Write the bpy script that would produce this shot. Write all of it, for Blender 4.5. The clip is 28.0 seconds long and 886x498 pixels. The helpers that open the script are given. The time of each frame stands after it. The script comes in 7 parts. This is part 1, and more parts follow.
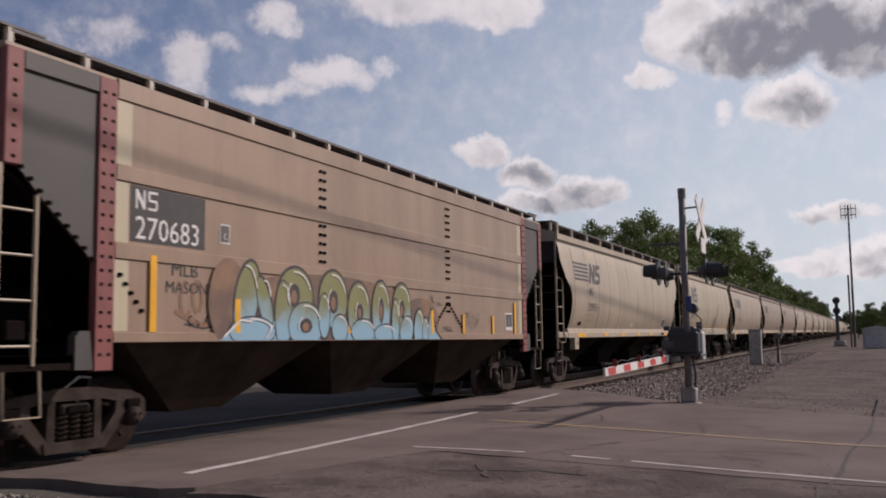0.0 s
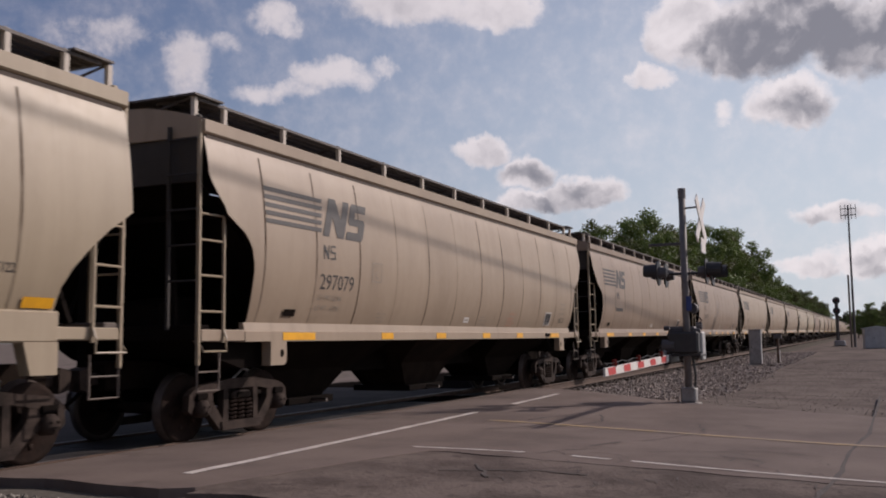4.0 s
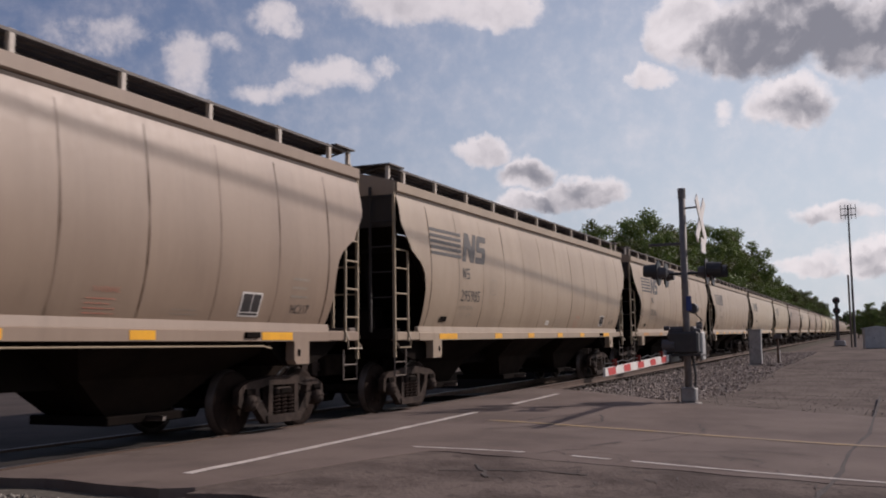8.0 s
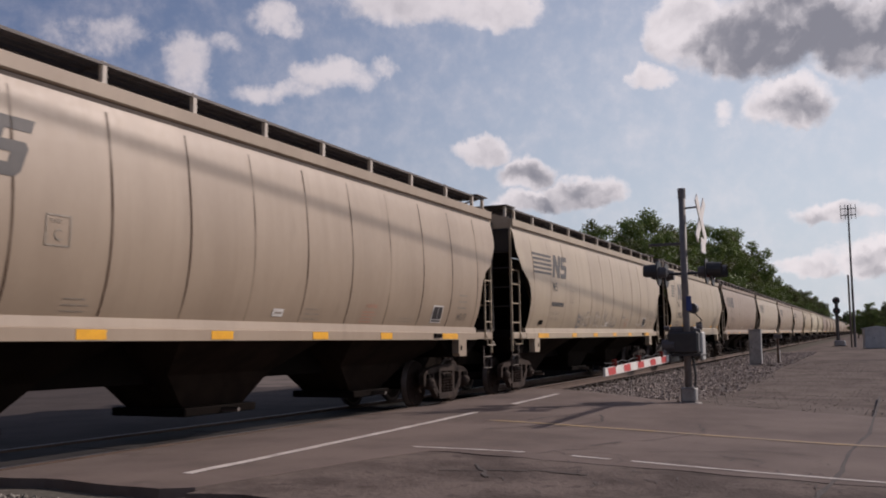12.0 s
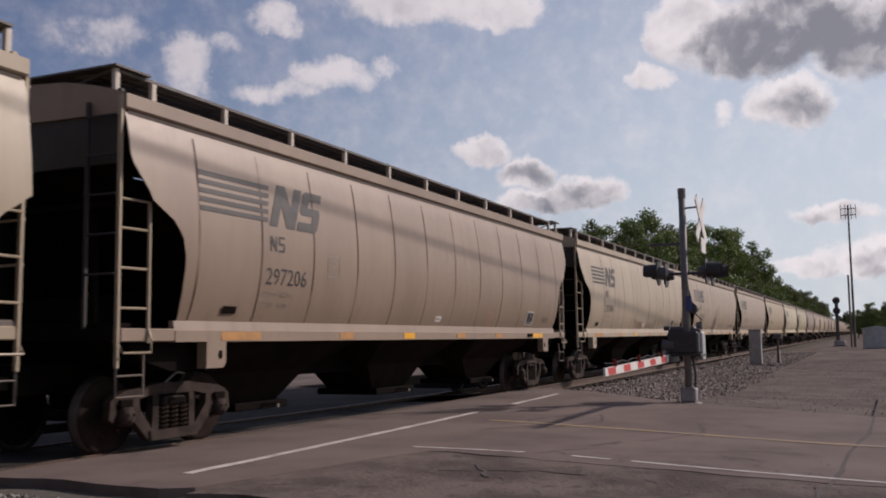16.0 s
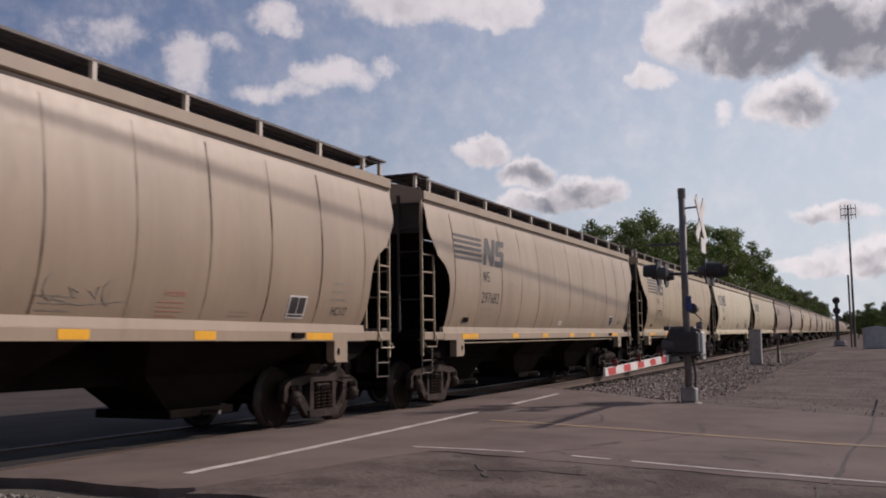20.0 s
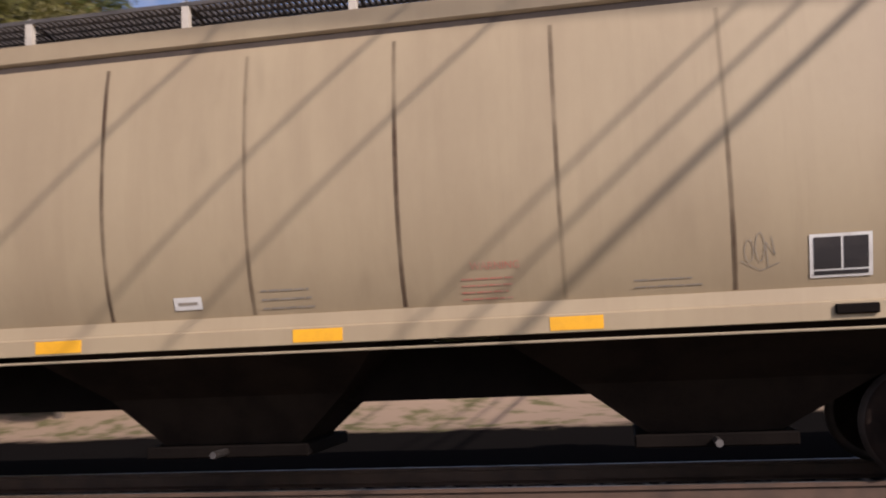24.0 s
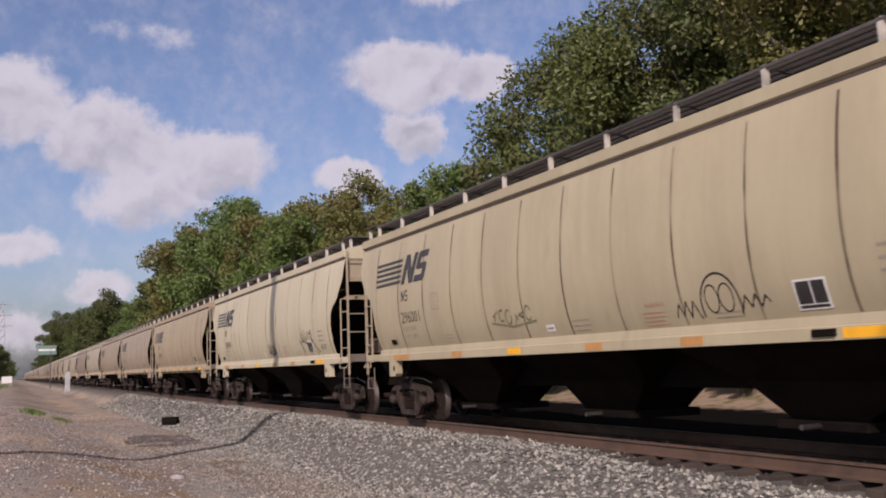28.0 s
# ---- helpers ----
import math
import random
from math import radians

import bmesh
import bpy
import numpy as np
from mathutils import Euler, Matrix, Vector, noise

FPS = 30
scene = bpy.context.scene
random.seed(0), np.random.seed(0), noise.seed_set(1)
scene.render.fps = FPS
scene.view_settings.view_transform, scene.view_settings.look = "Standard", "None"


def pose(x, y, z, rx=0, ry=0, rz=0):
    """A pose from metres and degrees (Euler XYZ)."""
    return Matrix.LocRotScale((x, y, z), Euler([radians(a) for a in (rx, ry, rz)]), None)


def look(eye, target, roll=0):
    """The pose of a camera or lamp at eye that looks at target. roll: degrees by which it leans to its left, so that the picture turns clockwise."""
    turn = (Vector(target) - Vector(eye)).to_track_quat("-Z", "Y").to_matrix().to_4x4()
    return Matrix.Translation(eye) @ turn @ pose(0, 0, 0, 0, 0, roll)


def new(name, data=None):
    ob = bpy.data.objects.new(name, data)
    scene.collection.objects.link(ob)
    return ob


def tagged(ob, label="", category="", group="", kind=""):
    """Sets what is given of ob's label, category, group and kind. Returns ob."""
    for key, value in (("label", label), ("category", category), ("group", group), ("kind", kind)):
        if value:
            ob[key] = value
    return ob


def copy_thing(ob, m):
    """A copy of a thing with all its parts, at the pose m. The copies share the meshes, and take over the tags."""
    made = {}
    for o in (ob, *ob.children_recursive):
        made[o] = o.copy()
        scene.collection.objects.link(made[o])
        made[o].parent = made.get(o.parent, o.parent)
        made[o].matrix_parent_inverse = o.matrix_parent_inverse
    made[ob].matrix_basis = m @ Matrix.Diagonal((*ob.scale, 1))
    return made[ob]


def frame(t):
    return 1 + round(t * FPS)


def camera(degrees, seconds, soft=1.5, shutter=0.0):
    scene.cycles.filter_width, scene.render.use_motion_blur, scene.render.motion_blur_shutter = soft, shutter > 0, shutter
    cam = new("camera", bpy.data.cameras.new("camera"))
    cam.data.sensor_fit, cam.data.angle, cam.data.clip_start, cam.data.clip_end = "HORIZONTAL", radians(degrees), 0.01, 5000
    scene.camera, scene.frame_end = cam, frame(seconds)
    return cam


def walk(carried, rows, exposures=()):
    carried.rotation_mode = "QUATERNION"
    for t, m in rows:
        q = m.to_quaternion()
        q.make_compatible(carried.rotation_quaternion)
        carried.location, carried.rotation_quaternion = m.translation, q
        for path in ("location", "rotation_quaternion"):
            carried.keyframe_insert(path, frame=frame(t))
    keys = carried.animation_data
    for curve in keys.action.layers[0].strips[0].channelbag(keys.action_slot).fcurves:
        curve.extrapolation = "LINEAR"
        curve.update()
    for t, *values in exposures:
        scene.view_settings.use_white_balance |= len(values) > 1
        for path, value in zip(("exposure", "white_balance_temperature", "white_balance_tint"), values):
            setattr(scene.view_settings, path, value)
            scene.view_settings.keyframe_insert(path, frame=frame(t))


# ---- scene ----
# ------------------------------------------------------------------ camera
EYE = (0.0, 0.0, 1.253)
cam = camera(50.36, 28.0, soft=1.9, shutter=0.1)


def aim(yaw, pitch, roll):
    return pose(*EYE, 90 + pitch, roll, yaw)


walk(cam, [
    (0.0, aim(-65.75, 5.92, 0.59)), (21.5, aim(-65.75, 5.92, 0.59)), (22.6, aim(-65.75, 5.92, 0.59)),
    (22.9, aim(-64.3, 5.87, 0.64)), (23.2, aim(-56.8, 5.75, 0.95)), (23.5, aim(-41.07, 5.65, 1.40)),
    (23.6, aim(-32.2, 5.65, 1.74)), (23.7, aim(-22.43, 5.66, 2.08)), (23.8, aim(-11.6, 5.76, 2.25)),
    (23.9, aim(-0.25, 5.88, 2.38)), (24.0, aim(10.7, 6.01, 2.49)), (24.1, aim(19.4, 6.2, 2.55)),
    (24.2, aim(27.24, 6.37, 2.59)), (24.3, aim(33.7, 6.48, 2.6)), (24.4, aim(39.29, 6.57, 2.61)),
    (24.5, aim(44.2, 6.64, 2.58)), (24.7, aim(50.9, 6.74, 2.5)), (25.0, aim(57.75, 6.82, 2.42)),
    (25.2, aim(62.0, 6.85, 2.3)), (25.35, aim(64.5, 6.88, 2.2)), (25.5, aim(66.1, 6.9, 2.1)),
    (25.8, aim(66.3, 6.9, 2.1)), (26.5, aim(66.27, 6.9, 2.1)), (26.8, aim(65.8, 6.9, 2.1)),
    (27.0, aim(65.62, 6.9, 2.1)), (27.5, aim(65.5, 6.9, 2.1)), (28.0, aim(65.62, 6.9, 2.1))],
    exposures=[(0.0, -0.34, 6520, 22), (22.8, -0.34, 6520, 22), (24.4, 0.34, 6350, 23), (26.0, 0.32, 6350, 23), (27.0, 0.12, 6350, 24), (28.0, 0.12, 6350, 24)])

# ------------------------------------------------------------------ sky and sun
SUN_AZ, SUN_EL = -42.0, 33.0          # degrees from +X towards +Y, and up
CLOUDS = [  # azimuth, elevation, half width, half height in degrees, darkness of the base, thickness
    (30.8, 16.4, 3.0, 1.4, 0.30, 0.62), (34.8, 15.2, 3.4, 0.9, 0.35, 0.55), (39.6, 16.4, 1.8, 2.4, 0.25, 0.55), (44.0, 17.6, 4.4, 1.3, 0.45, 0.38), (37.5, 18.0, 1.4, 0.8, 0.2, 0.35),
    (34.4, 19.4, 1.9, 1.3, 0.25, 0.58), (26.0, 20.8, 5.4, 2.0, 0.40, 0.80), (20.8, 20.2, 3.2, 1.6, 0.4, 0.9), (27.8, 16.8, 1.2, 0.7, 0.2, 0.5), (13.0, 21.5, 4.0, 1.2, 0.4, 0.6),
    (21.6, 12.0, 2.2, 1.1, 0.4, 1.0), (18.8, 10.6, 2.2, 1.3, 0.7, 1.0), (15.6, 9.3, 2.9, 1.3, 0.85, 1.0), (18.6, 8.7, 3.0, 0.9, 0.9, 0.9),
    (4.6, 17.6, 6.4, 2.8, 1.15, 1.0), (-1.0, 17.0, 5.0, 3.0, 1.2, 1.0), (9.4, 18.6, 2.6, 2.6, 0.6, 1.0), (3.6, 13.6, 2.8, 1.7, 0.9, 1.0), (11.2, 15.6, 1.5, 0.9, 0.3, 0.8), (7.4, 13.2, 1.0, 0.9, 0.3, 0.5), (0.0, 20.8, 6.0, 2.2, 1.2, 1.0), (-1.0, 23.0, 8.0, 4.2, 1.45, 1.0), (3.4, 19.4, 4.4, 2.6, 1.3, 1.0),
    (1.4, 7.3, 3.0, 0.8, 0.75, 0.9), (-1.0, 4.7, 5.0, 1.3, 0.8, 0.9), (2.6, 4.3, 3.4, 0.9, 0.7, 0.8), (-6.0, 12.0, 5.0, 2.0, 0.7, 0.8),
    (157.4, 17.4, 4.4, 2.4, 0.55, 1.0), (152.6, 17.2, 2.6, 1.8, 0.5, 1.0), (157.0, 14.0, 2.2, 2.2, 0.6, 0.95), (161.0, 11.2, 2.4, 1.5, 0.3, 1.0),
    (175.2, 13.7, 4.4, 2.8, 0.5, 1.0), (169.4, 12.4, 5.0, 2.2, 0.5, 1.0), (180.5, 15.4, 3.8, 3.2, 0.5, 0.9), (173.0, 10.4, 4.4, 2.4, 0.6, 0.75),
    (180.2, 7.3, 2.8, 1.4, 0.5, 0.9), (175.4, 4.9, 2.6, 1.1, 0.4, 0.8), (175.8, 19.5, 2.2, 0.9, 0.3, 0.3), (171.6, 19.4, 2.0, 0.9, 0.3, 0.36),
    (155.0, 22.6, 4.6, 1.4, 0.4, 0.7), (180.5, 2.4, 4.0, 1.4, 0.5, 0.6),
]


def link_math(nt, op, a, b=None, c=None, clamp=False):
    n = nt.nodes.new("ShaderNodeMath")
    n.operation, n.use_clamp = op, clamp
    for i, v in enumerate((a, b, c)):
        if v is None:
            continue
        if isinstance(v, (int, float)):
            n.inputs[i].default_value = v
        else:
            nt.links.new(v, n.inputs[i])
    return n.outputs[0]


def link_vec(nt, op, a, b=None):
    n = nt.nodes.new("ShaderNodeVectorMath")
    n.operation = op
    for i, v in enumerate((a, b)):
        if v is None:
            continue
        if isinstance(v, (tuple, list, Vector)):
            n.inputs[i].default_value = v
        else:
            nt.links.new(v, n.inputs[i])
    return n


def mix_rgb(nt, fac, a, b, mode="MIX"):
    n = nt.nodes.new("ShaderNodeMix")
    n.data_type, n.blend_type = "RGBA", mode
    for sock, v in ((n.inputs[0], fac), (n.inputs[6], a), (n.inputs[7], b)):
        if isinstance(v, (int, float)):
            sock.default_value = v
        elif isinstance(v, (tuple, list)):
            sock.default_value = (*v, 1) if len(v) == 3 else v
        else:
            nt.links.new(v, sock)
    return n.outputs[2]


def noise_tex(nt, vec, scale, detail=3.0, rough=0.55):
    n = nt.nodes.new("ShaderNodeTexNoise")
    n.inputs["Scale"].default_value, n.inputs["Detail"].default_value, n.inputs["Roughness"].default_value = scale, detail, rough
    if vec is not None:
        nt.links.new(vec, n.inputs["Vector"])
    return n


def ramp(nt, fac, lo, hi, smooth=True):
    n = nt.nodes.new("ShaderNodeMapRange")
    n.interpolation_type = "SMOOTHSTEP" if smooth else "LINEAR"
    n.inputs["From Min"].default_value, n.inputs["From Max"].default_value = lo, hi
    nt.links.new(fac, n.inputs["Value"])
    return n.outputs[0]


def make_world():
    w = bpy.data.worlds.new("sky")
    scene.world = w
    w.use_nodes = True
    nt = w.node_tree
    nt.nodes.clear()
    out, bg = nt.nodes.new("ShaderNodeOutputWorld"), nt.nodes.new("ShaderNodeBackground")
    sky = nt.nodes.new("ShaderNodeTexSky")
    sky.sky_type, sky.sun_disc = "NISHITA", False
    sky.sun_elevation, sky.sun_rotation = radians(SUN_EL), radians(90 - SUN_AZ)
    sky.air_density, sky.dust_density, sky.ozone_density = 1.0, 2.2, 2.0
    tc = nt.nodes.new("ShaderNodeTexCoord")
    d = tc.outputs["Generated"]
    big = noise_tex(nt, d, 14.0, 6.0, 0.62)
    warp = link_vec(nt, "SUBTRACT", big.outputs["Color"], (0.5, 0.5, 0.5))
    sc = nt.nodes.new("ShaderNodeVectorMath")
    sc.operation = "SCALE"
    nt.links.new(warp.outputs[0], sc.inputs[0])
    sc.inputs["Scale"].default_value = 0.055
    p = link_vec(nt, "ADD", d, sc.outputs[0]).outputs[0]
    dens, dark = None, None
    for az, el, rw, rh, dk, thick in CLOUDS:
        a, e = radians(az), radians(el)
        c = Vector((math.cos(a) * math.cos(e), math.sin(a) * math.cos(e), math.sin(e)))
        right = Vector((math.sin(a), -math.cos(a), 0))
        up = right.cross(c)
        right, up = right / math.sin(radians(rw)), up / math.sin(radians(rh))
        v = link_vec(nt, "SUBTRACT", p, c).outputs[0]
        x = link_vec(nt, "DOT_PRODUCT", v, right).outputs["Value"]
        y = link_vec(nt, "DOT_PRODUCT", v, up).outputs["Value"]
        z = link_vec(nt, "DOT_PRODUCT", d, c).outputs["Value"]
        s = link_math(nt, "ADD", link_math(nt, "MULTIPLY", x, x), link_math(nt, "MULTIPLY", y, y))
        m = link_math(nt, "MULTIPLY", link_math(nt, "SUBTRACT", 1.0, s, clamp=True), link_math(nt, "GREATER_THAN", z, 0.0))
        m = link_math(nt, "MULTIPLY", m, thick)
        dens = m if dens is None else link_math(nt, "SMOOTH_MAX", dens, m, 0.15)
        low = link_math(nt, "MULTIPLY", ramp(nt, link_math(nt, "SUBTRACT", link_math(nt, "MULTIPLY", m, 1.25), link_math(nt, "MULTIPLY", y, 0.55)), 0.0, 1.15), dk)
        low = link_math(nt, "MULTIPLY", low, ramp(nt, m, -0.02, 0.18))
        dark = low if dark is None else link_math(nt, "MAXIMUM", dark, low)
    puff, fine = noise_tex(nt, d, 26.0, 5.0, 0.58), noise_tex(nt, d, 90.0, 5.0, 0.62)
    near = ramp(nt, dens, 0.0, 0.22)
    body = link_math(nt, "MULTIPLY", link_math(nt, "SUBTRACT", puff.outputs[0], 0.5), 1.0)
    body = link_math(nt, "ADD", body, link_math(nt, "MULTIPLY", link_math(nt, "SUBTRACT", fine.outputs[0], 0.5), 0.40))
    edge = link_math(nt, "ADD", dens, link_math(nt, "MULTIPLY", body, near))
    mask = ramp(nt, edge, 0.0, 0.62)
    # billows: a broad noise sampled a little way towards the light, for lit and shaded flanks
    sunward = Vector((math.cos(radians(SUN_AZ)) * 0.5, math.sin(radians(SUN_AZ)) * 0.5, 1.0)).normalized() * 0.020
    here, ahead = noise_tex(nt, p, 17.0, 3.5, 0.5), noise_tex(nt, link_vec(nt, "ADD", p, tuple(sunward)).outputs[0], 17.0, 3.5, 0.5)
    relief = link_math(nt, "MULTIPLY", link_math(nt, "SUBTRACT", ahead.outputs[0], here.outputs[0]), 2.3)
    shade = link_math(nt, "ADD", link_math(nt, "MULTIPLY", dark, 0.85), link_math(nt, "MULTIPLY", relief, link_math(nt, "ADD", 0.30, dark)))
    shade = ramp(nt, shade, 0.05, 1.35)
    # clouds towards the sun have brighter rims
    a = radians(SUN_AZ)
    side = link_vec(nt, "DOT_PRODUCT", d, (math.cos(a), math.sin(a), 0)).outputs["Value"]
    rim = mix_rgb(nt, ramp(nt, side, -0.40, 0.80), (6.9, 6.7, 6.9), (12.2, 12.0, 11.6))
    lit = mix_rgb(nt, shade, rim, (3.0, 3.1, 3.45))
    # haze that brightens the low sky on the sun's side
    low = link_vec(nt, "DOT_PRODUCT", d, (0, 0, 1)).outputs["Value"]
    haze = link_math(nt, "MULTIPLY", ramp(nt, side, 0.0, 0.80), link_math(nt, "SUBTRACT", 1.0, ramp(nt, low, 0.05, 0.75)))
    blue = mix_rgb(nt, 1.0, sky.outputs[0], (1.10, 1.10, 1.17), "MULTIPLY")
    air = mix_rgb(nt, link_math(nt, "MULTIPLY", haze, 0.85), blue, (8.3, 9.9, 10.4))
    col = mix_rgb(nt, link_math(nt, "MULTIPLY", mask, 0.9), air, lit)
    nt.links.new(col, bg.inputs[0])
    bg.inputs[1].default_value = 0.086
    nt.links.new(bg.outputs[0], out.inputs[0])


make_world()
sun = new("sun", bpy.data.lights.new("sun", "SUN"))
sun.data.energy, sun.data.angle, sun.data.color = 3.8, radians(0.5), (1.0, 0.93, 0.82)
_a, _e = radians(SUN_AZ), radians(SUN_EL)
sun.matrix_world = look((math.cos(_a) * math.cos(_e) * 60, math.sin(_a) * math.cos(_e) * 60, math.sin(_e) * 60), (0, 0, 0))


# ------------------------------------------------------------------ materials
def material(name, base, dark, rough=0.7, metal=0.0, scale=3.0, fine=40.0, stain=0.5, bump=0.1, stretch=(1, 1, 1), world=False, spots=None, per_piece=0.0, gloss=0.5, streak=0.0):
    """Two colours mixed by coarse and fine noise, with relief; spots: a third colour in patches."""
    m = bpy.data.materials.new(name)
    m.use_nodes = True
    nt = m.node_tree
    b = nt.nodes["Principled BSDF"]
    if world:
        pos = nt.nodes.new("ShaderNodeNewGeometry").outputs["Position"]
    else:
        pos = nt.nodes.new("ShaderNodeTexCoord").outputs["Object"]
    mp = nt.nodes.new("ShaderNodeMapping")
    mp.inputs["Scale"].default_value = stretch
    nt.links.new(pos, mp.inputs["Vector"])
    coarse, grain = noise_tex(nt, mp.outputs[0], scale, 5.0, 0.6), noise_tex(nt, pos, fine, 3.0, 0.6)
    f = link_math(nt, "ADD", link_math(nt, "MULTIPLY", ramp(nt, coarse.outputs[0], 0.35, 0.7), stain),
                  link_math(nt, "MULTIPLY", grain.outputs[0], 0.35 * stain), clamp=True)
    col = mix_rgb(nt, f, base, dark)
    if streak:
        sm = nt.nodes.new("ShaderNodeMapping")
        sm.inputs["Scale"].default_value = (4.2, 1.0, 0.30)
        nt.links.new(pos, sm.inputs["Vector"])
        rain = noise_tex(nt, sm.outputs[0], 1.0, 5.0, 0.7)
        col = mix_rgb(nt, link_math(nt, "MULTIPLY", ramp(nt, rain.outputs[0], 0.46, 0.72), streak), col, dark)
        lift = noise_tex(nt, sm.outputs[0], 0.45, 3.0, 0.6)
        col = mix_rgb(nt, link_math(nt, "MULTIPLY", ramp(nt, lift.outputs[0], 0.5, 0.75), streak * 0.6), col, tuple(min(1.0, c * 1.18) for c in base))
    if spots:
        sp = noise_tex(nt, mp.outputs[0], spots[1], 4.0, 0.65)
        col = mix_rgb(nt, link_math(nt, "MULTIPLY", ramp(nt, sp.outputs[0], spots[2], spots[2] + 0.12), spots[3]), col, spots[0])
    if per_piece:
        rnd = nt.nodes.new("ShaderNodeObjectInfo").outputs["Random"]
        k = link_math(nt, "ADD", 1.0 - per_piece / 2, link_math(nt, "MULTIPLY", rnd, per_piece))
        sc = nt.nodes.new("ShaderNodeVectorMath")
        sc.operation = "SCALE"
        nt.links.new(col, sc.inputs[0])
        nt.links.new(k, sc.inputs["Scale"])
        col = sc.outputs[0]
    nt.links.new(col, b.inputs["Base Color"])
    nt.links.new(link_math(nt, "ADD", rough - 0.08, link_math(nt, "MULTIPLY", grain.outputs[0], 0.16)), b.inputs["Roughness"])
    b.inputs["Metallic"].default_value = metal
    b.inputs["Specular IOR Level"].default_value = gloss
    if bump:
        bn = nt.nodes.new("ShaderNodeBump")
        bn.inputs["Strength"].default_value, bn.inputs["Distance"].default_value = bump, 0.02
        nt.links.new(grain.outputs[0], bn.inputs["Height"])
        nt.links.new(bn.outputs[0], b.inputs["Normal"])
    return m


def car_paint(name, base, dark):
    stain = tuple(c * 0.62 for c in dark)
    return material(name, base, dark, 0.5, scale=1.1, fine=9.0, stain=0.5, bump=0.04, stretch=(1.0, 1.0, 0.35), spots=(stain, 0.7, 0.62, 0.4), streak=0.32)


PAINT = car_paint("weathered_beige_paint", (0.335, 0.256, 0.180), (0.252, 0.186, 0.130))
BEIGE = car_paint("sandy_beige_paint", (0.345, 0.268, 0.192), (0.260, 0.196, 0.138))
ROSY = car_paint("rosy_brown_paint", (0.282, 0.208, 0.150), (0.210, 0.150, 0.108))
TAWNY = car_paint("tawny_sun_bleached_paint", (0.372, 0.290, 0.182), (0.286, 0.214, 0.134))
BONE = car_paint("bone_grey_paint", (0.400, 0.326, 0.234), (0.305, 0.240, 0.172))
PALE = car_paint("pale_grey_paint", (0.375, 0.303, 0.210), (0.282, 0.222, 0.150))
STRAW = car_paint("straw_grey_paint", (0.410, 0.345, 0.222), (0.318, 0.258, 0.164))
CREAM = car_paint("clean_cream_paint", (0.50, 0.435, 0.30), (0.40, 0.332, 0.22))
TAN = material("tan_box_paint", (0.345, 0.235, 0.158), (0.225, 0.150, 0.103), 0.40, scale=0.9, fine=8.0, stain=0.6, bump=0.04, stretch=(1.0, 1.0, 0.4), streak=0.4)
RED = material("faded_red_paint", (0.235, 0.066, 0.058), (0.15, 0.046, 0.042), 0.6, scale=2.5, stain=0.6, bump=0.05)
END_GREY = material("grey_brown_end_paint", (0.066, 0.056, 0.050), (0.042, 0.036, 0.032), 0.6, scale=1.2, stain=0.6, bump=0.05)
# grime and underbody colours, darkened to hold the shade under the cars
GRIME_SHADE = material("black_brown_grime", (0.012, 0.009, 0.0075), (0.007, 0.0055, 0.005), 0.8, scale=2.0, stain=0.7, bump=0.15, gloss=0.03)
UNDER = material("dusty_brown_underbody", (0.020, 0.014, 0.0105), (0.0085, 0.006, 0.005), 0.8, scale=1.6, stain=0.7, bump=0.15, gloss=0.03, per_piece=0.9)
TRUCK = material("rusty_truck_steel", (0.060, 0.043, 0.035), (0.017, 0.012, 0.010), 0.8, scale=4.0, stain=0.8, bump=0.3, gloss=0.15)
WHEEL = material("rusty_wheel_plate", (0.028, 0.017, 0.013), (0.013, 0.009, 0.0075), 0.8, scale=5.0, stain=0.8, bump=0.2, gloss=0.1)
TREAD = material("polished_steel", (0.24, 0.215, 0.20), (0.15, 0.13, 0.12), 0.5, metal=1.0, scale=8.0, stain=0.4, bump=0.02)
WORN = material("dull_worn_tread", (0.095, 0.074, 0.064), (0.05, 0.038, 0.033), 0.55, metal=0.6, scale=6.0, stain=0.7, bump=0.05)
GRATE = material("dark_steel_grating", (0.105, 0.092, 0.085), (0.055, 0.048, 0.044), 0.6, metal=0.2, scale=6.0, stain=0.6, bump=0.1)
BLACK = material("black_stencil_paint", (0.035, 0.033, 0.034), (0.07, 0.062, 0.055), 0.6, scale=4.0, stain=0.5, bump=0.02)
FADED = material("faded_grey_stencil", (0.22, 0.19, 0.155), (0.33, 0.28, 0.22), 0.6, scale=9.0, stain=0.7, bump=0.02)
FADED_RED = material("faded_red_stencil", (0.46, 0.16, 0.11), (0.42, 0.28, 0.2), 0.6, scale=9.0, stain=0.7, bump=0.02)
WHITE = material("white_stencil_paint", (0.72, 0.70, 0.66), (0.5, 0.46, 0.42), 0.55, scale=5.0, stain=0.5, bump=0.02)
YELLOW = material("yellow_reflector", (0.85, 0.42, 0.015), (0.6, 0.28, 0.02), 0.35, scale=5.0, stain=0.4, bump=0.02)
DULL_ORANGE = material("dirty_orange_reflector", (0.50, 0.24, 0.07), (0.32, 0.17, 0.07), 0.5, scale=5.0, stain=0.6, bump=0.02)
ROAD = material("worn_grey_asphalt", (0.188, 0.147, 0.128), (0.118, 0.092, 0.081), 0.9, scale=0.55, fine=60.0, stain=0.75, bump=0.35, world=True, spots=((0.085, 0.067, 0.060), 0.8, 0.60, 0.5), gloss=0.15)
